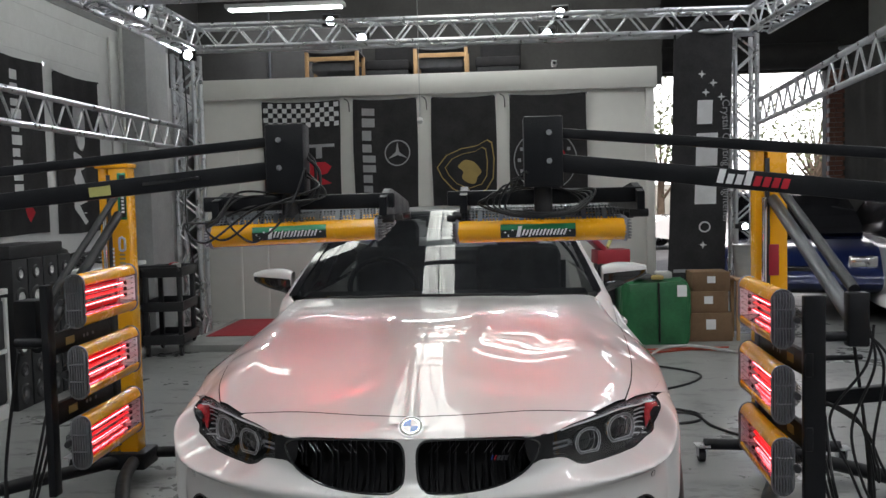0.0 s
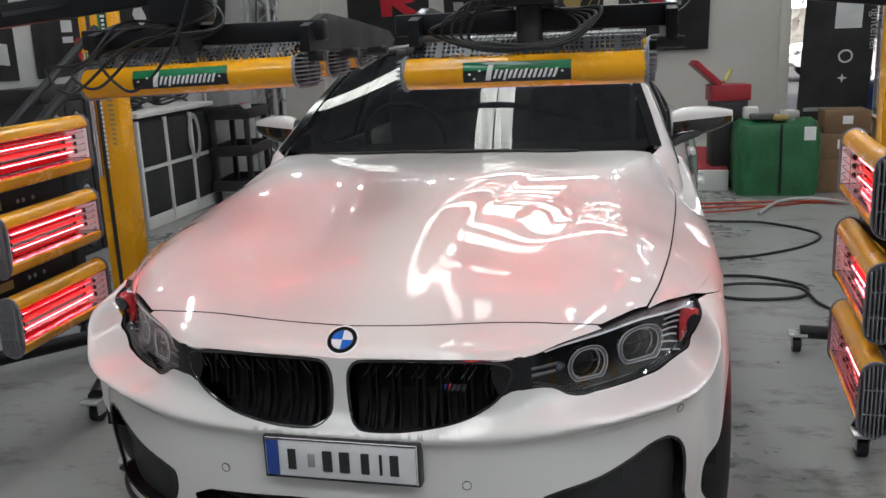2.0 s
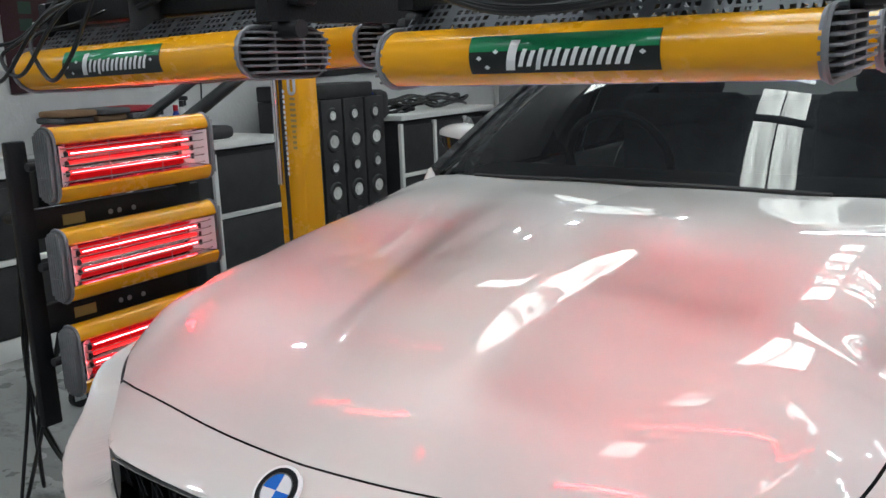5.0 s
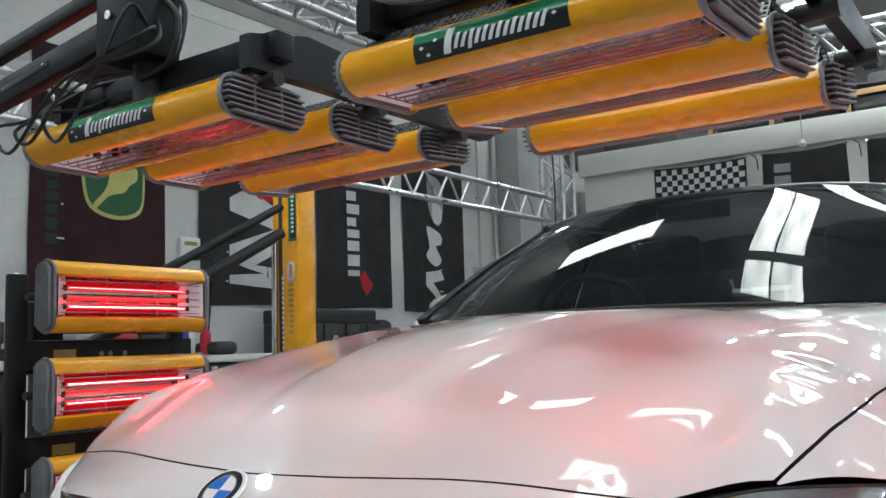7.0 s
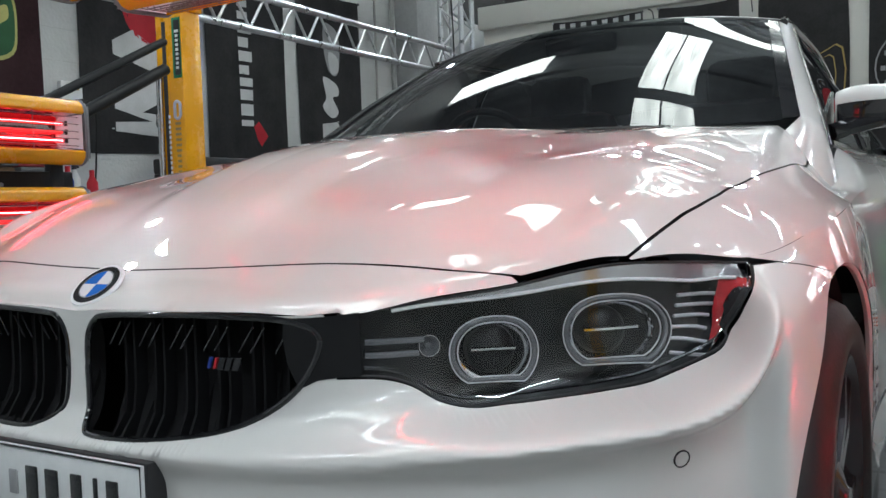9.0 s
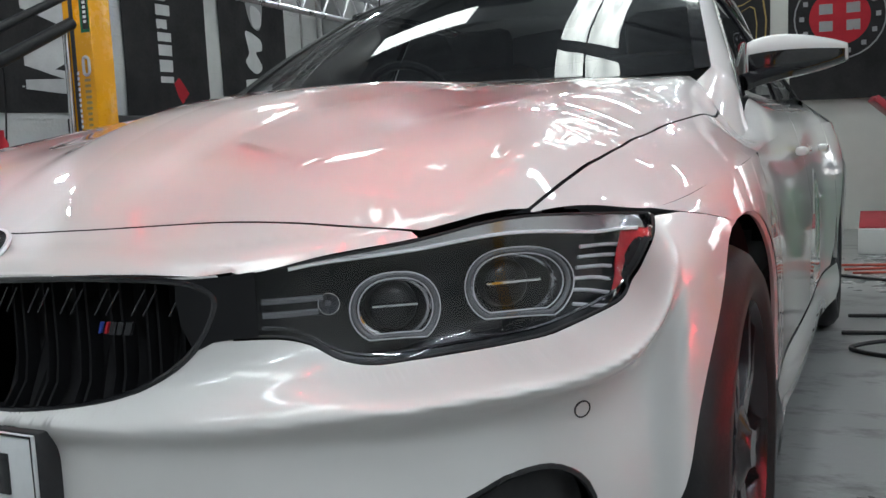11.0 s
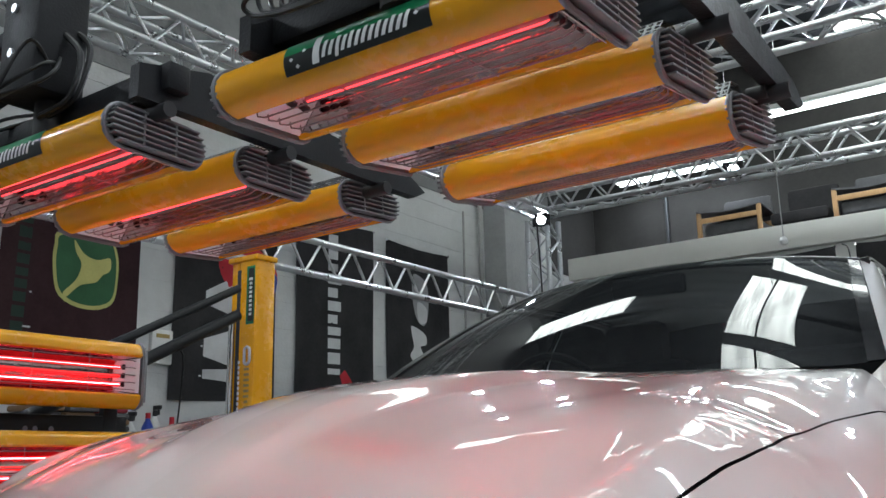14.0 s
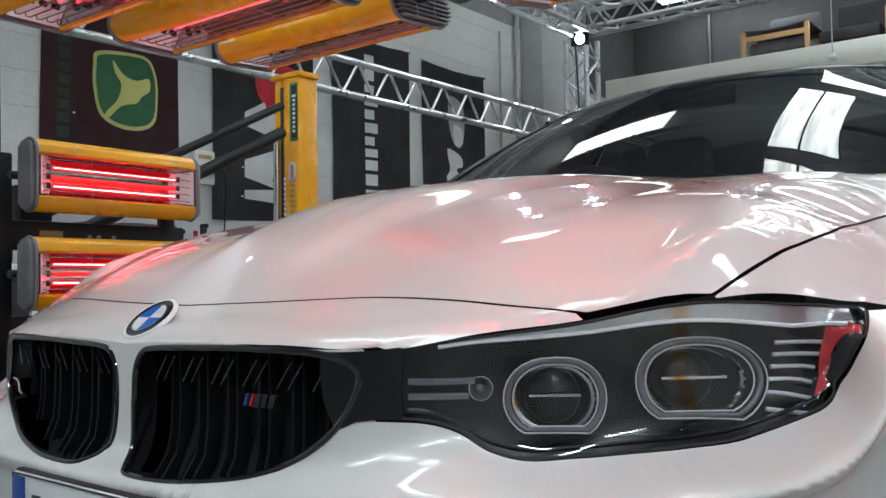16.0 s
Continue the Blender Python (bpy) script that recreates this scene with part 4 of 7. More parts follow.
for j, (w0, mt) in enumerate(((-.010, PRINTRED), (-.020, PRINTBLUE))):
    sgeo = Geo()
    a = skin_in(1.34, .648, -.001)
    q = Matrix(((1, 0, 0, a.x + w0), (0, 0, -1, a.y - .004), (0, 1, 0, a.z), (0, 0, 0, 1)))
    sgeo.prism([(.003, -.007), (.0065, -.007), (.0115, .007), (.008, .007)], 0, .0035, q)
    part("stripe", sgeo, mt, badge_m)

# round nose badge
bc = deck(0, .098)
bn = Vector((0, -.62, .78)).normalized()
bu = Vector((1, 0, 0))
bmx = Matrix.Translation(bc + bn * .004) @ Matrix((bu, bn.cross(bu), bn)).transposed().to_4x4()
nose_badge = part("nose_badge", Geo().lathe([(0, 0), (.041, 0), (.0425, .002), (.041, .0055), (.036, .0055)], 40, bmx), SATIN, car, "round blue, white and black enamel badge")
part("ring", Geo().lathe([(.0275, .0062), (.0365, .0062), (.0365, .004), (.0275, .004)], 40, bmx), BLACK_GLOSS, nose_badge)
for k in range(4):
    q = Geo()
    arc = [(.0265 * math.cos(a), .0265 * math.sin(a)) for a in np.linspace(k * math.pi / 2, (k + 1) * math.pi / 2, 9)]
    q.prism([(0, 0)] + arc, .005, .0066, bmx)
    part("quadrant", q, BADGEBLUE if k % 2 else BADGEWHITE, nose_badge)
part("inner_ring", Geo().lathe([(.0262, .0068), (.0282, .0068)], 40, bmx), CHROME, nose_badge)

# number plate with plain bars
plate = part("number_plate", Geo().box((.012, -.010, .478), (.372, .006, .098), .002), PLATEWHITE, car, "white number plate with a blue band and dark bars")
part("band", Geo().box((-.154, -.0145, .478), (.030, .004, .088), .001), PLATEBLUE, plate)
edge = Geo().tube([(.012 + sx * .184, -.0135, .478 + sz * .047) for sx, sz in ((-1, -1), (1, -1), (1, 1), (-1, 1))], .0016, 6, True)
part("rim", edge, BLACK_GLOSS, plate)
for x0, w in ((-.118, .026), (-.070, .022), (-.030, .030), (.012, .032), (.062, .026), (.100, .013), (.132, .027)):
    part("bar", Geo().box((x0 + .012, -.0143, .476), (w * (.55 if w < .02 else .8), .0035, .052 if w != .022 else .034), .002),
         PRINTGREY if w == .022 else BLACK_GLOSS, plate)
part("holder", Geo().box((.012, .008, .476), (.384, .032, .108), .004), BLACK_MATT, plate)

# parking sensors
for sx in (1, -1):
    for p, z in ((5.15, .527), (1.45, .418)):
        c = skin(p, z)
        e = skin_in(p, z, -1) - c
        c = Vector((c.x * sx, c.y, c.z))
        e = Vector((e.x * sx, e.y, e.z)).normalized()
        q = Matrix.Translation(c) @ e.to_track_quat("Z", "Y").to_matrix().to_4x4()
        sen = part("parking_sensor", Geo().lathe([(0, .0012), (.0092, .0012), (.0098, 0)], 24, q), PAINT, car, "round white parking sensor")
        part("seal", Geo().lathe([(.0095, .001), (.0095, .0016), (.0112, .0016), (.0112, 0)], 24, q), BLACK_MATT, sen)

# headlights
def flip(g, sx):
    g.v = [(v[0] * sx, v[1], v[2]) for v in g.v]
    g.n = {i: Vector((q.x * sx, q.y, q.z)) for i, q in g.n.items()}
    return g


lamp_loop = lamp_top + lamp_low[1:-1]


def lamp_depth(p):
    return .055 - .043 * step(5.2, 5.85, p)


_low = sorted(lamp_low)


def lamp_sheet(depth):
    """A smooth sheet over the lamp opening, at a depth behind the skin."""
    def at(u, v):
        p = lerp(max(_low[0][0], 2.25), min(_low[-1][0], 6.015), 1 - (1 - u) ** 1.9)
        zl = float(np.interp(p, [q[0] for q in _low], [q[1] for q in _low]))
        return skin_in(p, lerp(zl, max(zl + .001, _top(p)[2] - .0035), v), depth(p))
    return Geo().grid(at, 56, 10)


def lamp_edge(z):
    """The outer edge of the lamp opening at height z."""
    return table([q[1] for q in LAMP_LOW[5::-1]], [q[0] for q in LAMP_LOW[5::-1]], z)


for sx in (1, -1):
    hl = part("headlight", flip(lamp_sheet(lamp_depth), sx), CAVE, car, "clear headlight with twin ring lamps", 40)
    lens = part("lens", flip(lamp_sheet(lambda p: .002), sx), CLEAR, hl, "clear plastic lens", 60)
    lens.visible_shadow = False
    sd = Geo()
    lp = [q for q in lamp_loop]
    for i in range(len(lp)):
        a, b = lp[i], lp[(i + 1) % len(lp)]
        sd.add([skin_in(*a, .001), skin_in(*b, .001), skin_in(*b, lamp_depth(b[0]) + .001), skin_in(*a, lamp_depth(a[0]) + .001)], [(0, 1, 2, 3)])
    part("side_wall", flip(sd, sx), CAVE, hl, "", 0)
    part("seal", flip(Geo().tube([skin_in(p, z, .003) for p, z in lamp_loop], .0019, 6, True), sx), BLACK_MATT, hl, "black rubber seal")
    for pc, zc, rp, rz in ((3.72, .652, .40, .040), (4.90, .668, .44, .043)):
        a0 = [(pc + rp * math.copysign(abs(math.cos(a)) ** .8, math.cos(a)), zc + rz * max(math.sin(a), -.82)) for a in np.linspace(0, 2 * math.pi, 33)[:-1]]
        ringm = part("light_ring", flip(Geo().tube([skin_in(p, z, .012) for p, z in a0], .0034, 8, True), sx), DRL, hl, "pale hexagonal light ring")
        for grow, deep in ((1.09, .0105), (.90, .0105)):
            edge_line = [(pc + (p - pc) * grow, zc + (z - zc) * grow) for p, z in a0]
            part("ring_edge", flip(Geo().tube([skin_in(p, z, deep) for p, z in edge_line], .0010, 6, True), sx), BADGEWHITE, ringm)
        a1 = [(pc + .86 * rp * math.cos(a), zc + .86 * rz * math.sin(a)) for a in np.linspace(0, 2 * math.pi, 29)[:-1]]
        part("inner_ring", flip(Geo().tube([skin_in(p, z, .030) for p, z in a1], .0045, 8, True), sx), CHROME, ringm)
        c = skin_in(pc, zc, .036)
        e = (skin_in(pc, zc, 0) - c).normalized()
        q = Matrix.Translation((c.x, c.y, c.z)) @ e.to_track_quat("Z", "Y").to_matrix().to_4x4()
        prof = [(.031 * math.sin(a), .012 * math.cos(a)) for a in np.linspace(0, math.pi / 2, 8)] + [(.033, -.02)]
        part("projector", flip(Geo().lathe(prof, 28, q), sx), PROJECTOR, ringm, "dark glass projector lens")
        part("shutter", flip(Geo().tube([skin_in(pc + d * rp, zc + .002, .020) for d in np.linspace(-.55, .55, 8)], .0030, 6), sx), CHROME, ringm)
    part("chrome_strip", flip(Geo().tube([skin_in(p, z + .0095, .006) for p, z in lamp_low[3:-4]], .0026, 6), sx), CHROME, hl, "chrome lower strip")
    br = Geo()
    br.grid(lambda u, v: skin_in(lerp(2.95, 5.9, u), lerp(_top(lerp(2.95, 5.9, u))[2] - .004, _top(lerp(2.95, 5.9, u))[2] - .007 - .024 * u ** 1.2 * (1 - .45 * step(.86, 1, u)), v), .004), 30, 3)
    part("brow", flip(br, sx), BROW, hl, "bright silver brow strip", 40, .002)
    part("brow_edge", flip(Geo().tube([skin_in(p, _top(p)[2] - .008 - .024 * max(0.0, (p - 2.95) / 2.95) ** 1.2 * (1 - .45 * step(5.49, 5.9, p)), .004) for p in np.linspace(2.75, 5.85, 30)], .0026, 6), sx), BADGEWHITE, hl, "bright edge of the brow")
    for k in range(6):
        z = .640 + k * .0130
        f = Geo()
        f.tube([skin_in(p, z + .004 * (p - 5.2), .016) for p in np.linspace(5.36 + .02 * k, 5.58 + .035 * k, 5)], .0026, 6)
        part("fin", flip(f, sx), BADGEWHITE, hl)
    # reflector whose strong red also paints in the heat lamps' reflection
    rr = Geo()
    rr.grid(lambda u, v: skin_in(lamp_edge(lerp(.650, .730, v)) - lerp(.05 + .17 * v, .022, u), lerp(.650, .730, v), .0055), 8, 14)
    part("side_reflector", flip(rr, sx), REDREFLEX, hl, "amber red side reflector", 40, .003)
    part("reflector_edge", flip(Geo().tube([skin_in(lamp_edge(z) - .022, z, .0045) for z in np.linspace(.642, .732, 14)], .0016, 6), sx), CHROME, hl, "bright outer edge")
    small = skin_in(3.10, .664, .022)
    aim = (skin_in(3.10, .664, 0) - small).normalized()
    cone = Matrix.Translation(small) @ aim.to_track_quat("Z", "Y").to_matrix().to_4x4()
    cup = part("corner_lamp", flip(Geo().lathe([(.004, -.006), (.009, .0), (.0125, .012), (.0135, .012)], 24, cone), sx), CHROME, hl, "small chrome corner lamp")
    part("bulb", flip(Geo().lathe([(0, .008), (.004, .006), (.005, 0), (.005, -.005)], 12, cone), sx), DRL, cup)
    for z, a, b in ((.672, 2.50, 3.05), (.656, 2.50, 3.0)):
        part("blade", flip(Geo().tube([skin_in(p, z, .012) for p in np.linspace(a, b, 5)], .0042, 6), sx), DRL, hl)
    join = [(p, _top(p)[2] - .0025) for p in np.linspace(1.84, 2.46, 8)] + [(2.46, .6335), (2.25, .6325), (2.10, .6300), (1.99, .6220), (1.93, .6240), (1.86, .6500), (1.83, .6800)]
    part("grille_bridge", flip(region(join, [], (.05, .008), lambda p, z: skin_in(p, z, -.0012), exact=True), sx), BRIDGE, hl, "gloss black bridge to the grille", 40)

# intakes: dark mesh and a blade
for sx in (1, -1):
    it = part("side_intake", flip(region(intake, [], (.2, .03), lambda p, z: skin_in(p, z, .035)), sx), BLACK_MATT, car, "black side air intake")
    part("intake_edge", flip(Geo().tube([skin_in(p, z, .003) for p, z in intake], .005, 6, True), sx), BLACK_GLOSS, it)
lo = Geo()
for k in range(5):
    lo.tube([Vector((x, .03 + .1 * (x / .4) ** 2, .265 + .022 * k)) for x in np.linspace(-.40, .40, 14)], .005, 6)
part("lower_grille", lo, BLACK_MATT, car, "black lower grille bars")
part("splitter", Geo().grid(lambda u, v: (skin(5.9 * abs(2 * u - 1), .20).x * (1 if u > .5 else -1), skin(5.9 * abs(2 * u - 1), .20).y + .10 * v - .012, .198 - .012 * v), 60, 2), BLACK_MATT, car, "black lower lip", 40, .01)

# flanks behind the front wheel
arch_r = [(AXLE_R + (ARCH_R + .005) * math.cos(a), .335 + (ARCH_R + .005) * math.sin(a)) for a in np.linspace(0, math.pi, 40)]
for sx in (1, -1):
    for nm, y0, y1 in (("front_door", 1.172, 2.22), ("rear_door", 2.226, 3.12)):
        g = Geo()
        tops = [(y, float(_top_y(y)[1])) for y in np.linspace(y0, y1, 20)]
        rr = [q for q in arch_r if y0 < q[0] < y1 and q[1] > .34]
        low = [(y1, .345)] if not rr else [(y1, max(.35, min(q[1] for q in rr if q[0] > y1 - .3) if rr else .35))]
        if nm == "rear_door":
            low = [(3.12, .60)] + [(3.155 - .02 * k, .60 - .06 * k) for k in range(1, 4)] + [(3.0, .345)]
        region(tops + low + [(y0, .345)], [], .05, flank, g)
        g.grid(lambda u, v: (lerp(float(_top_y(lerp(y0, y1, u))[0]), lerp(.80, .785, step(1.4, 1.75, lerp(y0, y1, u))), v ** 1.3), lerp(y0, y1, u),
                             lerp(float(_top_y(lerp(y0, y1, u))[1]), lerp(.842, .945 + .02 * u * (y1 > 2.5), step(1.40, 1.75, lerp(y0, y1, u))), v)
                             + .012 * math.sin(math.pi * v) * step(1.4, 1.75, lerp(y0, y1, u))), 22, 6)
        d = part(nm, flip(g, sx), PAINT, car, "pearl white door with a white handle", 50)
        hy = y1 - .20
        h = Geo().box((.895, hy, .80), (.03, .19, .026), .01)
        part("door_handle", flip(h, sx), PAINT, d)
    q = Geo()
    tops = [(y, float(_top_y(y)[1])) for y in np.linspace(3.126, 4.30, 26)]
    arr = [p for p in arch_r if p[1] > .36]
    region(tops + [(4.30, .36)] + arr + [(3.126, .60)], [], .05, flank, q)
    q.grid(lambda u, v: (lerp(float(_top_y(lerp(3.126, 4.3, u))[0]), lerp(.775, .62, u), v), lerp(3.126, 4.3, u),
                         lerp(float(_top_y(lerp(3.126, 4.3, u))[1]), 1.0, v) + .015 * math.sin(math.pi * v)), 16, 6)
    part("rear_fender", flip(q, sx), PAINT, car, "", 50)
    s = Geo()
    s.grid(lambda u, v: flank(lerp(1.15, 3.16, u), lerp(.335, .19, v)) + Vector((.012 * math.sin(math.pi * v), 0, 0)), 30, 5)
    part("sill", flip(s, sx), PAINT, car, "", 40)
    for ay in (AXLE_F, AXLE_R):
        w = Geo()
        w.grid(lambda u, v: (lerp(.60, .875, v), ay + (ARCH_R - .004) * math.cos(math.pi * u), .335 + (ARCH_R - .004) * math.sin(math.pi * u)), 30, 3)
        w.add([(.60, ay + .40 * math.cos(a), .335 + .40 * math.sin(a)) for a in np.linspace(0, 2 * math.pi, 24)[:-1]], [tuple(range(23))])
        part("wheel_arch_liner", flip(w, sx), UNDER, car, "", 40)
        lipg = Geo()
        lipg.tube([flank(ay + ARCH_R * math.cos(a), .335 + ARCH_R * math.sin(a)) + Vector((-.008, 0, 0)) for a in np.linspace(.05, math.pi - (.75 if ay < 1 else .05), 30)], .007, 6)
        part("arch_lip", flip(lipg, sx), PAINT, car, "", 40)

# rear closure, tail
g = Geo()
g.grid(lambda u, v: (lerp(-1, 1, u) * .85 * (1 - .12 * v), 4.42 + .22 * math.sqrt(max(0, 1 - (2 * u - 1) ** 2 * .75)) , lerp(.25, .98, v)), 20, 8)
part("rear_bumper", g, PAINT, car, "", 50)
g = Geo()
g.grid(lambda u, v: (lerp(-.70, .70, u), lerp(3.75, 4.56, v), 1.045 - .03 * v - .03 * (2 * u - 1) ** 2), 12, 6)
part("boot_lid", g, PAINT, car, "", 50)

# glasshouse
RAIL = [(.756, 1.425, .900), (.668, 1.79, 1.165), (.595, 2.07, 1.330), (.575, 2.35, 1.362), (.566, 2.75, 1.366), (.566, 3.15, 1.325), (.585, 3.5, 1.21), (.64, 3.92, 1.035)]
_rail = cubic(range(8), RAIL)
_outer = cubic((0, .12, .4, .7, 1), ((.792, 1.53, .940), (.776, 1.60, .982), (.724, 1.79, 1.090), (.662, 2.02, 1.215), (.606, 2.22, 1.338)))
_heel = cubic((0, .3, .65, 1), ((.702, 1.464), (.752, 1.418), (.800, 1.43), (.822, 1.52)))


def screen(u, v):
    """The windscreen: u across from -1 to 1, v from the cowl up."""
    bx, by, bz = .716 * u + .018 * u ** 5, 1.385 + .095 * u * u, 1.013 - .020 * u * u + .016 * u ** 6
    tx, ty, tz = .585 * u, 1.985 + .095 * u * u, 1.392 - .052 * abs(u) ** 2.2
    b = math.sin(math.pi * v)
    return Vector((lerp(bx, tx, v), lerp(by, ty, v) - .010 * b, lerp(bz, tz, v) + .013 * b))


ws = part("windscreen", Geo().grid(lambda u, v: screen(lerp(-1, 1, u), v), 40, 20), GLASS, car, "dark tinted windscreen reflecting skylights", 60)
part("shade_band", Geo().grid(lambda u, v: screen(lerp(-.97, .97, u), lerp(.965, 1.0, v)) + Vector((0, .012, -.012)), 30, 2), BLACK_GLOSS, ws)
for sx in (-1, 1):
    part("black_border", Geo().grid(lambda u, v: screen(sx * lerp(.955, 1.0, u), v) + Vector((0, -.003, .004)), 2, 20), BLACK_GLOSS, ws, "black glass border", 40)
wiper = Geo().tube([screen(lerp(-.75, .62, t), .004 + .006 * math.sin(3 * t)) + Vector((0, -.006, -.004)) for t in np.linspace(0, 1, 24)], .006, 6)
part("wiper", wiper, BLACK_MATT, ws, "black wiper lying on the cowl")
g = Geo()
g.grid(lambda u, v: Vector((lerp(-.735, .735, u), cowl(lerp(-.735, .735, u)) + .006 + (screen(lerp(-1, 1, u), 0).y + .03 - cowl(lerp(-.735, .735, u))) * v,
                            deck(lerp(-.735, .735, u), min(cowl(lerp(-.735, .735, u)), 1.6)).z - .012 - .01 * v)), 40, 2)
part("cowl_panel", g, BLACK_MATT, car, "black plastic cowl panel", 50)


def roof(u, v):
    """The roof: u across, v from front to back."""
    s = lerp(2.0, 5.0, v)
    r = _rail(s)
    f = screen(u, 1.0)
    y = lerp(f.y, r[1], step(0, .35, v)) if v < .35 else r[1]
    return Vector((r[0] * u, y, r[2] - .006 + .050 * (1 - abs(u) ** 2.4) + .010 * abs(u)))


part("roof", Geo().grid(lambda u, v: roof(lerp(-1, 1, u), v), 30, 24), CARBON, car, "black carbon roof", 60)
g = Geo()
g.grid(lambda u, v: Vector((lerp(-1, 1, u) * lerp(.55, .62, v), lerp(3.12, 3.86, v), lerp(1.365, 1.05, v) + .04 * (1 - (2 * u - 1) ** 2) * (1 - .6 * v) + .03 * math.sin(math.pi * v))), 20, 10)
part("rear_window", g, GLASS, car, "", 60)
for sx in (1, -1):
    def pillar(u, v):
        """The pillar skin: u from the fender to the roof, v from the windscreen to the side window."""
        i, o = screen(1, u) + Vector((.002, -.001, .004)), Vector(_outer(u))
        w = math.sin(math.pi * min(max(v, 0), 1))
        return i.lerp(o, v) + Vector((.011, -.002, .006)) * w

    def foot(u, v):
        """From the fender top up to the pillar."""
        low = deck(*_heel(v)) - Vector((0, 0, .003))
        a, k = pillar(0, v), u * u * (3 - 2 * u)
        return low.lerp(a, u) + (low.lerp(a, k) - low.lerp(a, u)) * .6
    skin_up = Geo()
    skin_up.grid(lambda u, v: foot(u / .3, v) if u < .3 else pillar((u - .3) / .7, v), 40, 10)
    part("a_pillar", flip(skin_up, sx), PAINT, car, "", 70)
    part("pillar_trim", flip(Geo().tube([Vector(_outer(u)) + Vector((-.001, .004, 0)) for u in np.linspace(0, 1, 20)], .0075, 8), sx), BLACK_GLOSS, car, "black window trim", 60)
    part("roof_rail", flip(Geo().tube([Vector(_rail(s)) + Vector((.006, 0, .004)) for s in np.linspace(2.05, 7, 44)], .014, 8), sx), BLACK_GLOSS, car, "black roof edge trim", 60)
    for nm, s0, s1, y0, y1 in (("front_window", .75, 3.35, 1.68, 2.52), ("rear_side_window", 3.40, 5.8, 2.56, 3.45)):
        g = Geo()

        def win(u, v):
            r = _rail(lerp(s0, s1, u))
            y = lerp(y0, y1, u)
            zb = .955 + .03 * max(0, (y - 2.6)) * .5
            b = Vector((.775, y, zb))
            t = Vector((r[0] + .004, r[1], r[2] - .02))
            q = b.lerp(t, v)
            q.x += .02 * math.sin(math.pi * v)
            return q
        g.grid(win, 20, 10)
        sw = part(nm, flip(g, sx), GLASS, car, "dark tinted side window", 60)
        fr = Geo().tube([win(u, 0) for u in np.linspace(0, 1, 12)] + [win(1, v) for v in np.linspace(.1, 1, 8)], .010, 6)
        part("window_frame", flip(fr, sx), BLACK_GLOSS, sw, "", 40)
        fr2 = Geo().tube([win(u, 1) for u in np.linspace(0, 1, 16)], .009, 6)
        part("window_seal", flip(fr2, sx), BLACK_GLOSS, sw, "", 40)
    # mirror
    m = Geo()

    def cap(u, v):
        a = 2 * math.pi * u
        s = math.sin(math.pi * lerp(.10, .93, v)) ** .30
        x = .772 + .238 * v + (.03 if sx < 0 else 0)
        sa, ca = math.copysign(abs(math.sin(a)) ** .55, math.sin(a)), math.copysign(abs(math.cos(a)) ** .7, math.cos(a))
        zc = lerp(1.050, 1.064, v)
        up, dn = lerp(.066, .034, v ** 1.5), lerp(.068, .036, v)
        return Vector((x, 1.845 + .135 * v ** 1.4 + .062 * s * ca, zc + s * (up * sa if sa > 0 else dn * sa)))
    m.grid(cap, 32, 22)
    mir = part("mirror", flip(m, sx), PAINT, car, "white door mirror on a black stalk", 60)
    lowg = Geo()

    def shell(u, v):
        w = lerp(.02, .98, v)
        q, mid = cap(.490 + .490 * u, w), Vector((0, 1.845 + .135 * w ** 1.4, lerp(1.050, 1.064, w)))
        return Vector((q.x, mid.y + (q.y - mid.y) * 1.04, mid.z + (q.z - mid.z) * 1.04 - .001))
    lowg.grid(shell, 18, 14)
    part("mirror_base", flip(lowg, sx), BLACK_GLOSS, mir, "gloss black lower shell", 60)
    st = Geo().tube([(.765, 1.76, .985), (.80, 1.80, 1.0), (.87, 1.85, 1.020)], .024, 8)
    part("stalk", flip(st, sx), BLACK_GLOSS, mir)
    tri = Geo().prism([(1.57, .952), (1.86, .960), (1.86, 1.10)], 0, .01, Matrix(((0, 0, 1, .752), (1, 0, 0, 0), (0, 1, 0, 0), (0, 0, 0, 1))))
    part("sail_panel", flip(tri, sx), BLACK_GLOSS, mir)

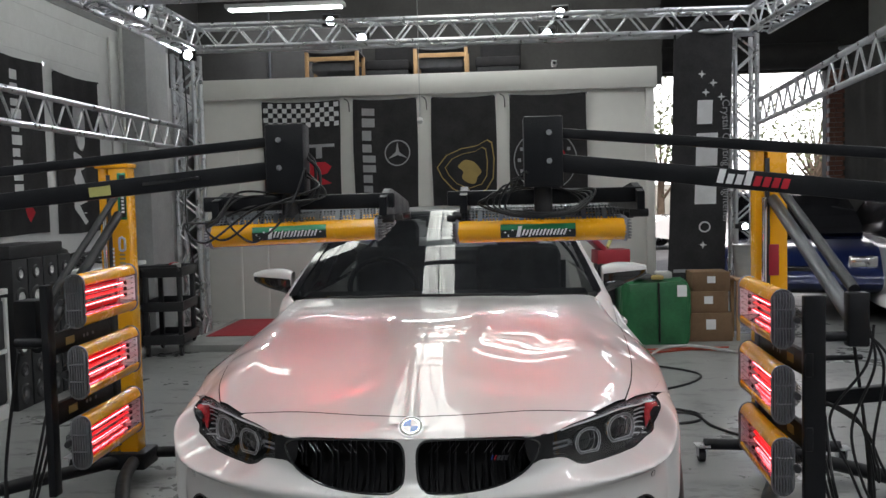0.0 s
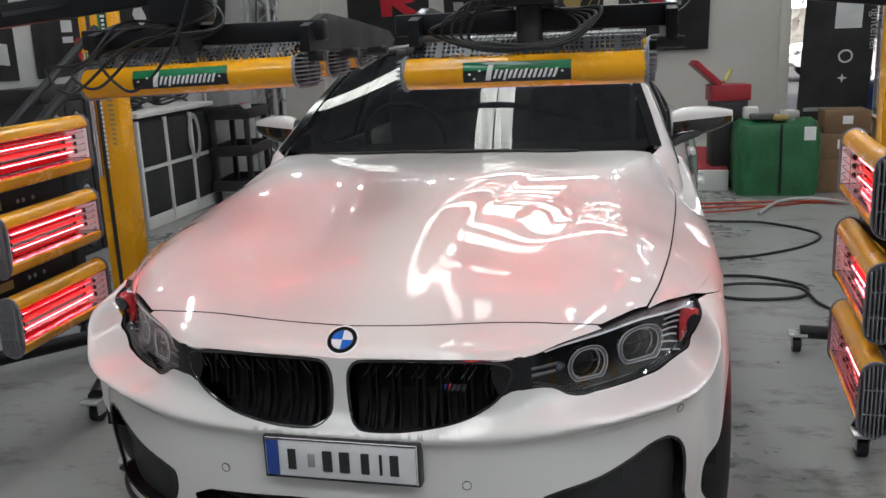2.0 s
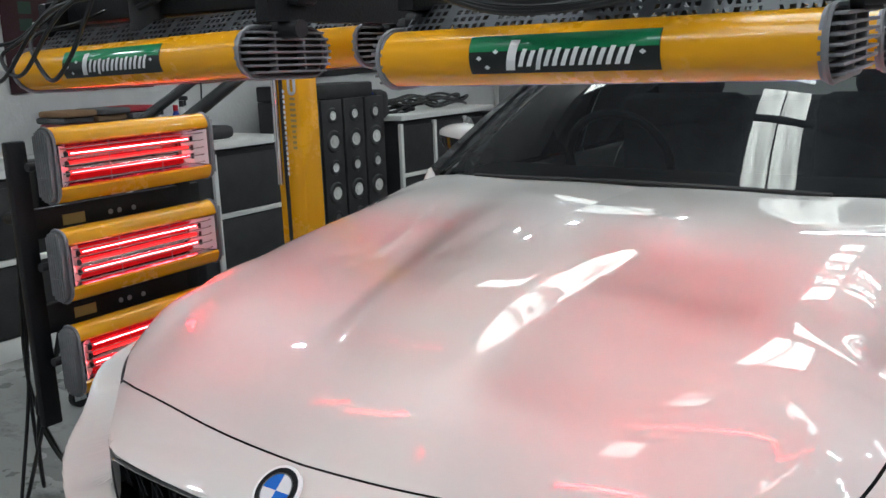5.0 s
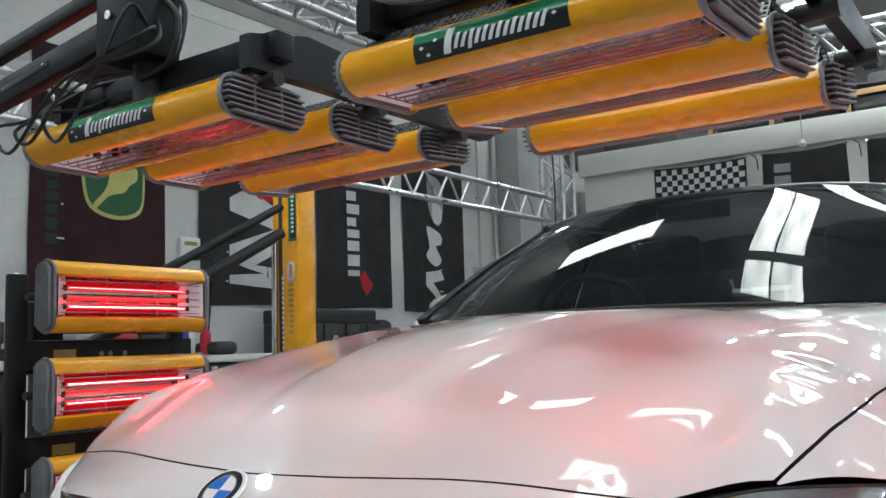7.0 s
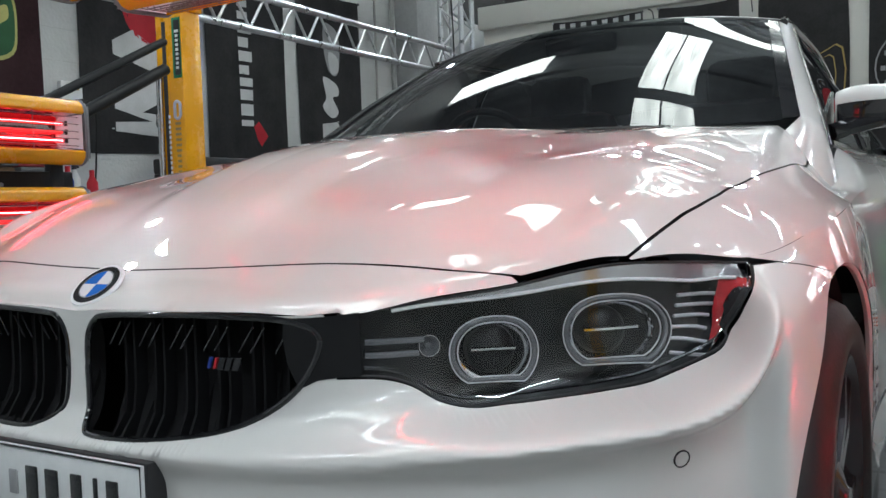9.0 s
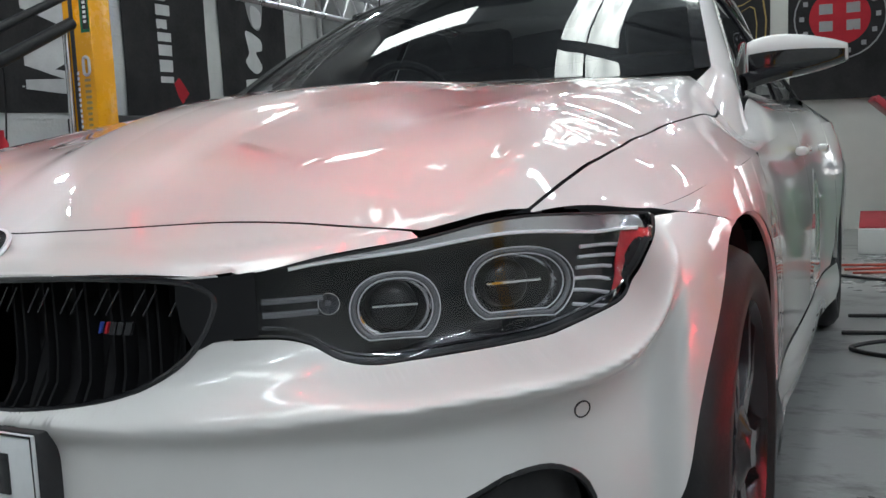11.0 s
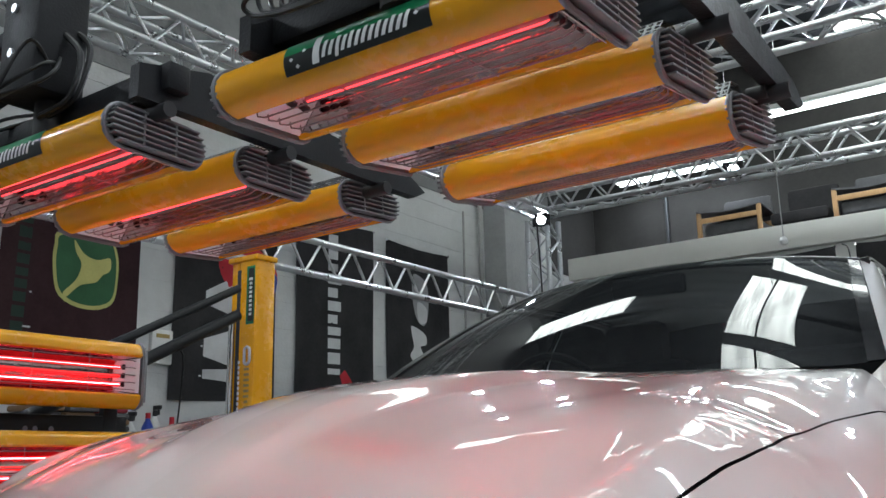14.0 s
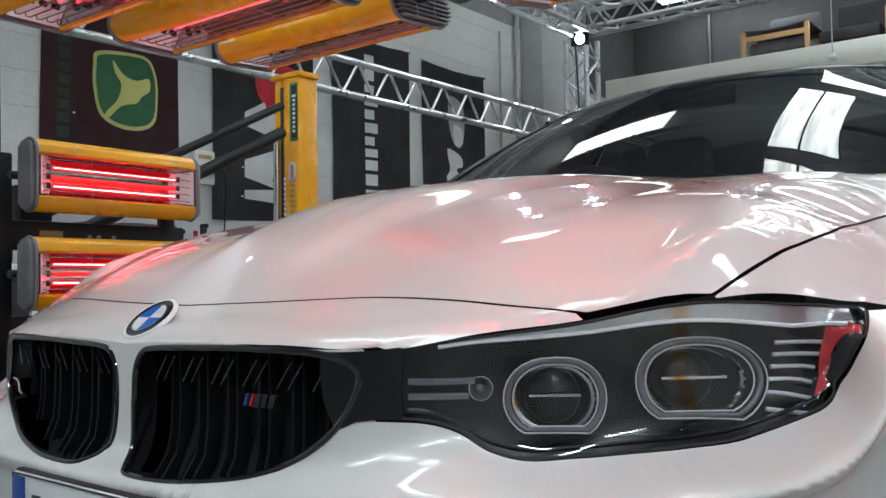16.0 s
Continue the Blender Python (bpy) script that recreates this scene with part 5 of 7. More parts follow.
# wheels
def wheel(y, sx):
    q = Matrix.Translation((.905 * sx, y, WHEEL_R)) @ Matrix.Rotation(math.pi / 2 * sx, 4, "Y")
    wh = part("wheel", Geo().lathe([(.236, -.22), (.236, -.03), (.246, -.012), (.250, -.004), (.243, .002), (.232, -.02), (.222, -.20)], 56, q), RIM, car, "dark grey alloy wheel with a black tyre", 40)
    part("tyre", Geo().lathe([(.246, -.006), (.262, .012), (.292, .012), (.320, -.006), (.333, -.03), (WHEEL_R, -.06), (WHEEL_R, -.19), (.333, -.22), (.31, -.245), (.25, -.24)], 56, q), TYRE, wh, "black low-profile tyre", 50)
    part("hub", Geo().lathe([(0, .006), (.030, .006), (.034, .0), (.07, -.012), (.075, -.06)], 24, q), RIM, wh)
    for k in range(5):
        for d in (-.14, .14):
            a0 = 2 * math.pi * k / 5
            s = Geo()
            a1 = a0 + d * 1.35
            pts = [(.050, a0 + d * 1.1, -.012), (.14, lerp(a0, a1, .6) + d * .25, -.006), (.240, a1, -.010)]
            for (r0, b0, h0), (r1, b1, h1) in zip(pts[:-1], pts[1:]):
                for w0, w1 in ((.013, .011),):
                    c0 = Vector((r0 * math.cos(b0), r0 * math.sin(b0), h0))
                    c1 = Vector((r1 * math.cos(b1), r1 * math.sin(b1), h1))
                    t = (c1 - c0).normalized()
                    n = Vector((-t.y, t.x, 0)).normalized()
                    s.add([c0 - n * w0, c0 + n * w0, c1 + n * w1, c1 - n * w1, c0 - n * w0 * 1.3 - Vector((0, 0, .03)), c0 + n * w0 * 1.3 - Vector((0, 0, .03)),
                           c1 + n * w1 * 1.3 - Vector((0, 0, .03)), c1 - n * w1 * 1.3 - Vector((0, 0, .03))],
                          [(0, 1, 2, 3), (0, 4, 5, 1), (2, 6, 7, 3), (1, 5, 6, 2), (0, 3, 7, 4)], q)
            part("spoke", s, RIM, wh)
    part("brake_disc", Geo().lathe([(.05, -.09), (.17, -.09), (.17, -.11), (.05, -.11)], 40, q), ALU, wh)


for y in (AXLE_F, AXLE_R):
    for sx in (1, -1):
        wheel(y, sx)

# cabin behind the dark glass
dash = Geo().grid(lambda u, v: (lerp(-.68, .68, u), 1.50 + .42 * v - .03 * math.sin(math.pi * u), .985 + .012 * math.sin(math.pi * v) - .10 * max(0, v - .8) * 5), 16, 8)
part("dashboard", dash, BLACK_MATT, car, "black dashboard top", 40)
sw = Geo().tube([(.36 + .18 * math.cos(a), 2.02 - .06 * math.sin(a), .98 + .165 * math.sin(a)) for a in np.linspace(0, 2 * math.pi, 32)[:-1]], .015, 8, True)
sw2 = Geo()
sw2.v, sw2.f = [(v[0] - .72, v[1], v[2]) for v in sw.v], sw.f
part("steering_wheel", sw2, PLASTICBLACK, car, "dark steering wheel")
for x in (-.36, .36):
    part("front_seat", Geo().box((x, 2.62, .90), (.50, .14, .55), .06).box((x, 2.66, 1.24), (.26, .10, .18), .05).box((x, 2.40, .60), (.50, .50, .14), .05), SEATGREY, car, "dark grey seat")
part("cabin_floor", Geo().box((0, 2.5, .40), (1.5, 2.6, .04)), UNDER, car)
part("rear_bench", Geo().box((0, 3.35, .85), (1.2, .16, .55), .06), SEATGREY, car)
part("rear_view_mirror", Geo().box((0, 1.98, 1.33), (.24, .03, .06), .012), PLASTICBLACK, car)
part("underbody", Geo().box((0, 2.35, .22), (1.5, 4.0, .05), .01), UNDER, car)
part("boot_wall", Geo().box((0, 3.7, .7), (1.4, .04, .6)), UNDER, car)

# ---------------------------------------------------------------- infrared lamps
CL, CW, CD = .556, .205, .075      # length, width, depth of one lamp cassette


TUBE_Z = .048


def half_rail(y0, sgn):
    """Outline of a rounded side rail in the plane across a cassette."""
    out = [(y0 + sgn * -.040 * math.sin(a), CD / 2 - (CD / 2 - .002) * math.cos(a)) for a in np.linspace(0, math.pi, 14)]
    return out + [(y0 + sgn * .006, CD * .80), (y0 + sgn * .006, CD * .12)]


def make_cassette(label_on=True, tube_mat=HOTRED, wire_mat=HOT):
    """A heat lamp lying along x from 0 to CL and across y from 0 to CW, open towards -z."""
    c = thing("infrared_cassette", "yellow infrared heat lamp with grey louvred ends and glowing tubes", "heat lamp", "infrared lamps")
    yz = Matrix(((0, 0, 1, 0), (1, 0, 0, 0), (0, 1, 0, 0), (0, 0, 0, 1)))
    for y0, s in ((.040, 1), (CW - .040, -1)):
        part("rail", Geo().prism(half_rail(y0, s), .010, CL - .010, yz), YELLOW, c, "yellow rounded side rail", 35)
    # perforated back
    pg = Geo()
    for k in range(3):
        ya, yb = .042 + k * .0405, .042 + (k + 1) * .0405
        za, zb = (CD - .004, CD + .030) if k == 0 else ((CD + .030, CD + .030) if k == 1 else (CD + .030, CD - .004))
        cols, rws = 46, 4
        dx = (CL - .04) / cols
        for i in range(cols):
            for j in range(rws):
                if i % 6 == 5:
                    hx = 0
                else:
                    hx = .30
                x0 = .02 + i * dx
                u0, u1 = j / rws, (j + 1) / rws
                def P(fx, fu):
                    u = lerp(u0, u1, fu)
                    return (x0 + fx * dx, lerp(ya, yb, u), lerp(za, zb, u))
                if hx:
                    o = [P(0, 0), P(1, 0), P(1, 1), P(0, 1)]
                    n = [P(.5 - hx, .5 - hx), P(.5 + hx, .5 - hx), P(.5 + hx, .5 + hx), P(.5 - hx, .5 + hx)]
                    pg.add(o + n, [(0, 1, 5, 4), (1, 2, 6, 5), (2, 3, 7, 6), (3, 0, 4, 7)])
                else:
                    pg.add([P(0, 0), P(1, 0), P(1, 1), P(0, 1)], [(0, 1, 2, 3)])
    part("perforated_back", pg, MESHGREY, c, "dark perforated steel back", 0)
    # reflector trough
    rf = Geo()
    prof = [(.046, .008), (.056, .050), (.085, .066), (CW - .085, .066), (CW - .056, .050), (CW - .046, .008)]
    rf.grid(lambda u, v: (lerp(.02, CL - .02, u), table(np.linspace(0, 1, 6), [p[0] for p in prof], v), table(np.linspace(0, 1, 6), [p[1] for p in prof], v)), 6, 20)
    part("reflector", rf, REFLECTOR, c, "polished metal reflector", 50)
    for x, d in ((.020, .058), (CL - .020, -.058)):
        ep = Geo().grid(lambda u, v: (x + d * v, lerp(.048, CW - .048, u) + .010 * (1 - 2 * u) * v, .004 + .054 * v), 4, 4)
        plate_ = part("end_plate", ep, SATIN, c, "polished slanted end reflector", 0, .0015)
        for y in (.076, CW / 2, CW - .076):
            part("cut_out", Geo().cyl((x + d * .60, y, .030), (x + d * .70, y, .036), .0085, 10), PLASTICBLACK, plate_)
    for j, y in enumerate((.076, CW / 2, CW - .076)):
        t = part("quartz_tube", Geo().cyl((.060, y, TUBE_Z), (CL - .075, y, TUBE_Z), .0062, 12), tube_mat, c, "red quartz heating tube")
        part("filament", Geo().cyl((.065, y, TUBE_Z - .0072), (CL - .08, y, TUBE_Z - .0072), .0016, 8), wire_mat if j != 1 or wire_mat is OVERWIRE else WARM, t, "glowing filament")
        for x in (.050, CL - .062):
            part("socket", Geo().cyl((x - .01, y, TUBE_Z), (x + .012, y, TUBE_Z), .009, 8), GREYCAP, t)
    gw = Geo()
    for y in (.058, .080, CW / 2, CW - .080, CW - .058):
        gw.tube([(.03, y, .026), (.034, y, .006), (.05, y, .001), (CL - .05, y, .001), (CL - .034, y, .006), (CL - .03, y, .03)], .0014, 5)
    for x in (.20, .38):
        gw.tube([(x, .046, .004), (x, CW - .046, .004)], .0012, 5)
    part("guard_wire", gw, WIRESTEEL, c, "thin steel wire guard")
    # louvred ends
    for x, s in ((.008, -1), (CL - .008, 1)):
        st = [(.040 - .040 * math.sin(a), CD / 2 - CD / 2 * math.cos(a)) for a in np.linspace(0, math.pi, 10)]
        st += [(CW - .040 + .040 * math.sin(a), CD / 2 + CD / 2 * math.cos(a)) for a in np.linspace(0, math.pi, 10)]
        cap = part("end_cap", Geo().prism(st, min(x, x - s * .005), max(x, x - s * .005), yz), GREYCAP, c, "grey louvred end cap", 30)
        rim = Geo().tube([(x + s * .002, y, z) for y, z in st], .0036, 6, True)
        part("cap_rim", rim, GREYCAP, cap)
        for y in (CW * .34, CW * .66):
            part("rib", Geo().box((x + s * .009, y, CD / 2), (.014, .005, CD * .80), .001), GREYCAP, cap)
        for k in range(7):
            z = .0085 + k * .0097
            inset = .040 - .040 * math.sqrt(max(0, 1 - ((z - CD / 2) / (CD / 2)) ** 2)) + .006
            part("louvre", Geo().box((x + s * .009, CW / 2, z), (.018, CW - 2 * inset, .0036), .001), GREYCAP, cap)
        # black plate that puts the shade between the louvres into the shape
        part("cap_shadow", Geo().prism([(lerp(CW / 2, p[0], .9), lerp(CD / 2, p[1], .88)) for p in st], x + s * .0005, x + s * .0015, yz), PLASTICBLACK, cap, "", 0)
        part("knob", Geo().cyl((x + s * .005, CW / 2, CD + .004), (x + s * .036, CW / 2, CD + .004), .012, 10), PLASTICBLACK, c, "black clamp knob")
    if label_on:
        # word mark label: green over black with plain pale bars
        def rail_pt(u, a):
            return Vector((u, .040 - .0412 * math.sin(a), CD / 2 - (CD / 2 - .0008) * math.cos(a)))
        a0, a1 = 1.02, 2.30
        lb = part("label", Geo().grid(lambda u, v: rail_pt(lerp(.147, .387, u), lerp(a0, a1, v)), 2, 10), LABELBLACK, c, "green and black maker's label", 40)
        part("green_band", Geo().grid(lambda u, v: rail_pt(lerp(.148, .386, u), lerp(1.75, a1 - .02, v)) + Vector((0, -.0005, .0003)), 2, 6), LABELGREEN, lb, "", 40)
        rng = random.Random(5)
        x = .197
        k = 0
        while x < .347:
            w = .0060 if k else .012
            hi = 2.10 if k == 0 else 1.74 + .06 * (k % 2)
            lo = 1.24 if k not in (0, 3) else 1.12
            part("bar", Geo().grid(lambda u, v: rail_pt(x + w * u + .008 * v, lerp(lo, hi, v)) + Vector((0, -.0012, .0004)), 1, 6), LABELWHITE, lb, "", 0)
            x += w + .0050
            k += 1
        for x, a in ((.162, 1.55), (.172, 1.25), (.185, 1.75), (.368, 1.6)):
            part("star", Geo().add([rail_pt(x - .004, a) + Vector((0, -.001, 0)), rail_pt(x, a - .08) + Vector((0, -.001, 0)), rail_pt(x + .004, a) + Vector((0, -.001, 0)), rail_pt(x, a + .08) + Vector((0, -.001, 0))], [(0, 1, 2, 3)]), LABELWHITE, lb, "", 0)
    return c


plain = make_cassette(False)
over_label = make_cassette(True, DULLTUBE, OVERWIRE)
over_plain = make_cassette(False, DULLTUBE, OVERWIRE)
IR = (1.0, .018, .028)


used = set()


def put_cassette(src, m, watts, strip_w, spread=130, dy=0.0):
    if src in used:
        o = copy_thing(src, m)
    else:
        o = src
        o.matrix_world = m
        used.add(src)
    area_lamp("infrared_lamp", m @ pose(CL / 2 - .01, CW / 2 + dy, TUBE_Z + .010), CL * .70, strip_w, watts, IR, spread)
    return o


OVER_W, SIDE_W = .31, .22
LZ = 1.303
# overhead units: three cassettes each, open side down
for i, (x, y, z) in enumerate(((.136, .187, LZ), (.141, .457, LZ - .001), (.148, .724, LZ - .006))):
    put_cassette(over_label if i == 0 else over_plain, pose(x, y, z, (2.5, 7.5, 10.0)[i], 0, .3), OVER_W, .012, 84, -.0140)
for i, (x, y, z) in enumerate(((-.664, .152, 1.309), (-.680, .436, 1.317), (-.694, .736, 1.325))):
    put_cassette(over_label if i == 0 else over_plain, pose(x, y, z, (-.5, .5, 4.5)[i], -1.4, 3.0), OVER_W, .012, 84, -.0140)
# side units: three cassettes each, standing, open towards the car
for z in (.995, .722, .452):
    put_cassette(plain, Matrix.Translation((-1.315, 1.150, z)) @ Matrix(((0.04, 0, -1, 0), (-1, 0, -.04, 0), (0, 1, 0, 0), (0, 0, 0, 1))), SIDE_W, .014, 140, -.0140)
for z in (.905, .640, .385):
    put_cassette(plain, Matrix.Translation((1.215, .455, z)) @ Matrix(((.06, 0, 1, 0), (1, 0, -.06, 0), (0, 1, 0, 0), (0, 0, 0, 1))), SIDE_W, .014, 140, -.0140)


# ---------------------------------------------------------------- overhead frames and arms
def overhead_frame(x0, x1, xc, barx, side, name_label):
    f = thing("overhead_lamp_frame", name_label, "lamp frame", "overhead lamp frames")
    part("cross_bar", Geo().box(((x0 + x1) / 2, .285, 1.452), (x1 - x0 + .04, .045, .050), .006), FRAMEBLACK, f)
    part("box", Geo().box((xc, .235, 1.595), (.125, .10, .225), .006), FRAMEBLACK, f, "black folded steel bracket box")
    for z in (1.565, 1.655):
        part("bolt", Geo().cyl((xc + .018 * side, .187, z), (xc + .018 * side, .180, z), .009, 12), ALU, f)
    part("swivel", Geo().cyl((xc, .26, 1.40), (xc, .26, 1.49), .03, 14), PLASTICBLACK, f)
    for bx in barx:
        prof = [(.22, 1.404), (.22, 1.462), (.36, 1.492), (.60, 1.476), (.93, 1.446), (.985, 1.420), (.95, 1.402), (.60, 1.402)]
        part("side_bar", Geo().prism(prof, bx - .012, bx + .012, Matrix(((0, 0, 1, 0), (1, 0, 0, 0), (0, 1, 0, 0), (0, 0, 0, 1)))), FRAMEBLACK, f, "black sheet steel side bar", 20)
        for y in (.270, .545, .828):
            part("clamp", Geo().cyl((bx - .03, y, 1.392), (bx + .03, y, 1.392), .014, 12), PLASTICBLACK, f)
    return f


overhead_frame(-.69, -.085, -.41, (-.655, -.098), -1, "black steel frame holding three heat lamps over the hood")
overhead_frame(.13, .73, .425, (.165, .735), 1, "black steel frame holding three heat lamps over the hood")


def arm(name, a, b, w, h, label):
    t = thing(name, label, "arm", "lamp arms")
    a, b = Vector(a), Vector(b)
    d = b - a
    q = Matrix.Translation((a + b) / 2) @ d.to_track_quat("X", "Z").to_matrix().to_4x4()
    part("beam", Geo().box((0, 0, 0), (d.length, w, h), .004, q), FRAMEBLACK, t)
    return t, q, d.length


arm("upper_arm", (-.44, .235, 1.655), (-2.25, .30, 1.515), .030, .032, "thin black upper parallel arm")
la, q, L = arm("lower_arm", (-.44, .235, 1.562), (-2.25, .30, 1.405), .035, .058, "black lower arm with a yellow sticker")
part("sticker", Geo().box((-.295, -.0185 if q.to_3x3().col[1].y > 0 else .0185, -.004), (.075, .002, .032), 0, q), PRINTYELLOW, la, "yellow warning sticker", 0)
part("slot", Geo().box((-L * .30, -.0180 if q.to_3x3().col[1].y > 0 else .0180, .002), (.20, .004, .012), .001, q), BLACK_GLOSS, la)
arm("upper_arm", (.46, .215, 1.655), (2.25, -.33, 1.452), .030, .032, "thin black upper parallel arm")
ra, q, L = arm("lower_arm", (.46, .215, 1.560), (2.25, -.33, 1.325), .035, .058, "black lower arm with a white and red word mark")
sy = -1 if q.to_3x3().col[1].y > 0 else 1
dirx = 1 if q.to_3x3().col[0].x > 0 else -1
face = q @ Matrix(((dirx, 0, 0, 0), (0, 0, sy, sy * .0178), (0, 1, 0, 0), (0, 0, 0, 1)))
off = -(L / 2) + .505
off = off if dirx > 0 else off
for k in range(8):
    x0, hi = off + .026 * k, (.026 if k in (0, 3) else .014)
    slant = .006
    part("bar", Geo().prism([(x0, -.016), (x0 + .019, -.016), (x0 + .019 + slant, hi), (x0 + slant, hi)], 0, .001, face), LABELWHITE if k < 4 else PRINTRED, ra, "", 0)


# mast stands ---------------------------------------------------------------
def mast_stand(sx, x, y, label, hx):
    """A yellow mast on a black castored base, carrying a side lamp panel."""
    s = thing("lamp_stand", label, "lamp stand", "lamp stands")
    H = 1.655
    part("column", Geo().box((x, y, .12 + (H - .12) / 2), (.10, .11, H - .12), .008), YELLOW, s, "yellow box mast")
    part("rear_channel", Geo().box((x - .085 * 1, y + .005, .12 + (H - .10) / 2), (.045, .10, H - .10), .006), YELLOW, s)
    part("slot", Geo().box((x - .050, y - .050, .9), (.022, .012, 1.44), .001), BLACK_MATT, s, "black slide slot")
    part("cap", Geo().box((x - .03, y, H + .012), (.18, .12, .024), .006), YELLOW, s)
    if sx < 0:
        lab = part("maker_label", Geo().box((x + .022, y - .056, 1.507), (.046, .003, .245), .001), LABELGREEN, s, "green maker's label")
        part("label_inner", Geo().box((x + .027, y - .0585, 1.507), (.030, .002, .222)), LABELBLACK, lab, "", 0)
        for k in range(9):
            part("bar", Geo().box((x + .027, y - .060, 1.425 + k * .0185), (.015 if k < 8 else .022, .0015, .011)), LABELWHITE, lab, "", 0)
        part("ring_mark", Geo().tube([(x + .012 + .017 * math.cos(a) * (1 if abs(a - 3.14) > .7 else .8), y - .0575, 1.255 + .017 * math.sin(a) + (.018 if a < 3.14 else -.018)) for a in np.linspace(0, 6.28, 30)[:-1]], .0065, 6, True), PRINTWHITE, s, "pale ring mark")
        for k in range(10):
            part("bar", Geo().box((x + .012, y - .0565, 1.20 - k * .022), (.030 if k < 6 else .02, .0015, .010)), PRINTGOLD, s, "", 0)
        for k in range(17):
            part("bar", Geo().box((x - .035, y - .0575, 1.23 - k * .021), (.010, .0015, .013)), LABELWHITE, s, "", 0)
    else:
        part("notice", Geo().box((x - .02, y - .057, 1.10), (.05, .003, .16), .001), REDPAINT, s, "red notice plate")
    # base
    pts = spline([(x - sx * .02, y, .10), (x - sx * .10, y - .35, .10), (x - sx * .30, y - .86, .095)], 8)
    part("base_leg", Geo().tube(pts, .034, 12), FRAMEBLACK, s, "black steel base leg")
    pts2 = spline([(x, y, .10), (x + sx * .25, y - .30, .10), (x + sx * .62, y - .75, .095)], 8)
    part("base_leg", Geo().tube(pts2, .034, 12), FRAMEBLACK, s)
    part("base_leg", Geo().tube([(x - sx * .34, y + .12, .10), (x + sx * .35, y + .05, .10)], .030, 12), FRAMEBLACK, s)
    part("foot_box", Geo().box((x, y, .10), (.20, .20, .09), .01), FRAMEBLACK, s)
    for cx, cy in ((x - sx * .30, y - .88), (x + sx * .63, y - .77), (x - sx * .35, y + .12), (x + sx * .36, y + .05)):
        c = part("caster", Geo().box((cx, cy, .092), (.075, .085, .012), .003).box((cx - .022, cy + .012, .062), (.004, .05, .06)).box((cx + .022, cy + .012, .062), (.004, .05, .06)), ALU, s, "swivel caster with a dark wheel")
        part("caster_wheel", Geo().cyl((cx - .016, cy + .018, .038), (cx + .016, cy + .018, .038), .038, 20), TYRE, c)
    # side lamp panel frame
    ylo, yhi = hx[1], hx[2]
    px = hx[0]
    zl, zh = hx[3], hx[4]
    part("upright", Geo().box((px + (.02 if sx > 0 else 0), ylo + .02, (zl + zh) / 2), (.075 if sx > 0 else .03, .030 if sx > 0 else .055, zh - zl), .006), FRAMEBLACK, s, "black upright of the lamp panel")
    if sx > 0:
        part("reach_arm", Geo().box((0, 0, 0), (.66, .04, .055), .006, pose(px + .36, ylo + .07, .745, 0, -6, -4)), FRAMEBLACK, s, "black reach arm of the lamp panel")
        part("reach_link", Geo().cyl((px + .04, ylo + .08, .86), (px + .22, ylo + .12, .855), .010, 8), FRAMEBLACK, s)
        for k in range(4):
            pts = [(px + .235 - .02 * k, ylo + .05, .98), (px + .20 + .03 * k, ylo + .03, .84), (px + .08 + .07 * k, ylo + .035 - .01 * k, .66 - .04 * k), (px + .14 + .05 * k, ylo + .02, .48 - .06 * (k % 2)), (px + .22 + .01 * k, ylo + .03, .32 + .06 * k), (px + .20, ylo + .06, .62), (px + .05, ylo + .05, .72)]
            part("lead", Geo().tube(spline(pts, 8), .005, 6), CABLE, s)
    part("upright", Geo().box((px, yhi - .06, (zl + zh) / 2 - .05), (.03, .05, zh - zl - .18), .006), FRAMEBLACK, s)
    for z in hx[5]:
        pn = part("cross_panel", Geo().box((px, (ylo + yhi) / 2, z), (.026, yhi - ylo, .085), .005), FRAMEBLACK, s, "black cross panel with small markings")
        part("sticker", Geo().box((px - sx * .0145, ylo + .16, z), (.002, .07, .03)), PRINTGOLD, pn, "yellow sticker", 0)
        for dy in (.28, .31, .36):
            part("mark", Geo().cyl((px - sx * .0135, ylo + dy, z), (px - sx * .0150, ylo + dy, z), .008, 10), PRINTGREY, pn)
    bx = px + sx * (.15 if sx < 0 else .18)
    part("carriage", Geo().box((bx, ylo + (.18 if sx < 0 else .06), 1.00), (.09 if sx < 0 else .075, .10 if sx < 0 else .05, .19), .008), FRAMEBLACK, s, "black carriage box")
    part("link", Geo().cyl((bx, ylo + .06, .94), (px, ylo + .06, .94), .018, 10), FRAMEBLACK, s)
    for dz, r in ((.02, .017), (-.09, .024)):
        part("strut", Geo().cyl((bx, ylo + (.21 if sx < 0 else .08), (.985 if sx < 0 else 1.08) + dz), (x + (.03 if sx < 0 else -.02), y - (.13 if sx < 0 else .04), 1.50 + dz), r * (1.2 if sx > 0 else 1), 10), MESHGREY if sx > 0 and r > .02 else FRAMEBLACK, s, "black strut arm" if sx < 0 else "strut arm")
    part("gas_spring", Geo().cyl((x - .07, y - .07, 1.42), (x - .075, y - .07, .85), .013, 10), CHROME, s)
    for k in range(3):
        a = hx[6] + k
        rng = random.Random(a)
        pts = [(px + sx * (.03 + .05 * k), ylo + .1 + .06 * k, .62), (px + sx * .10, ylo + .04, .30 + .05 * k), (px + sx * (.16 + .04 * k), ylo - .02 + .1 * k, .06 + .03 * k), (px + sx * .24, ylo + .1, .42), (bx, ylo + .08, .90)]
        part("lead", Geo().tube(spline(pts, 8), .006, 6), CABLE, s, "hanging black lead")
    return s


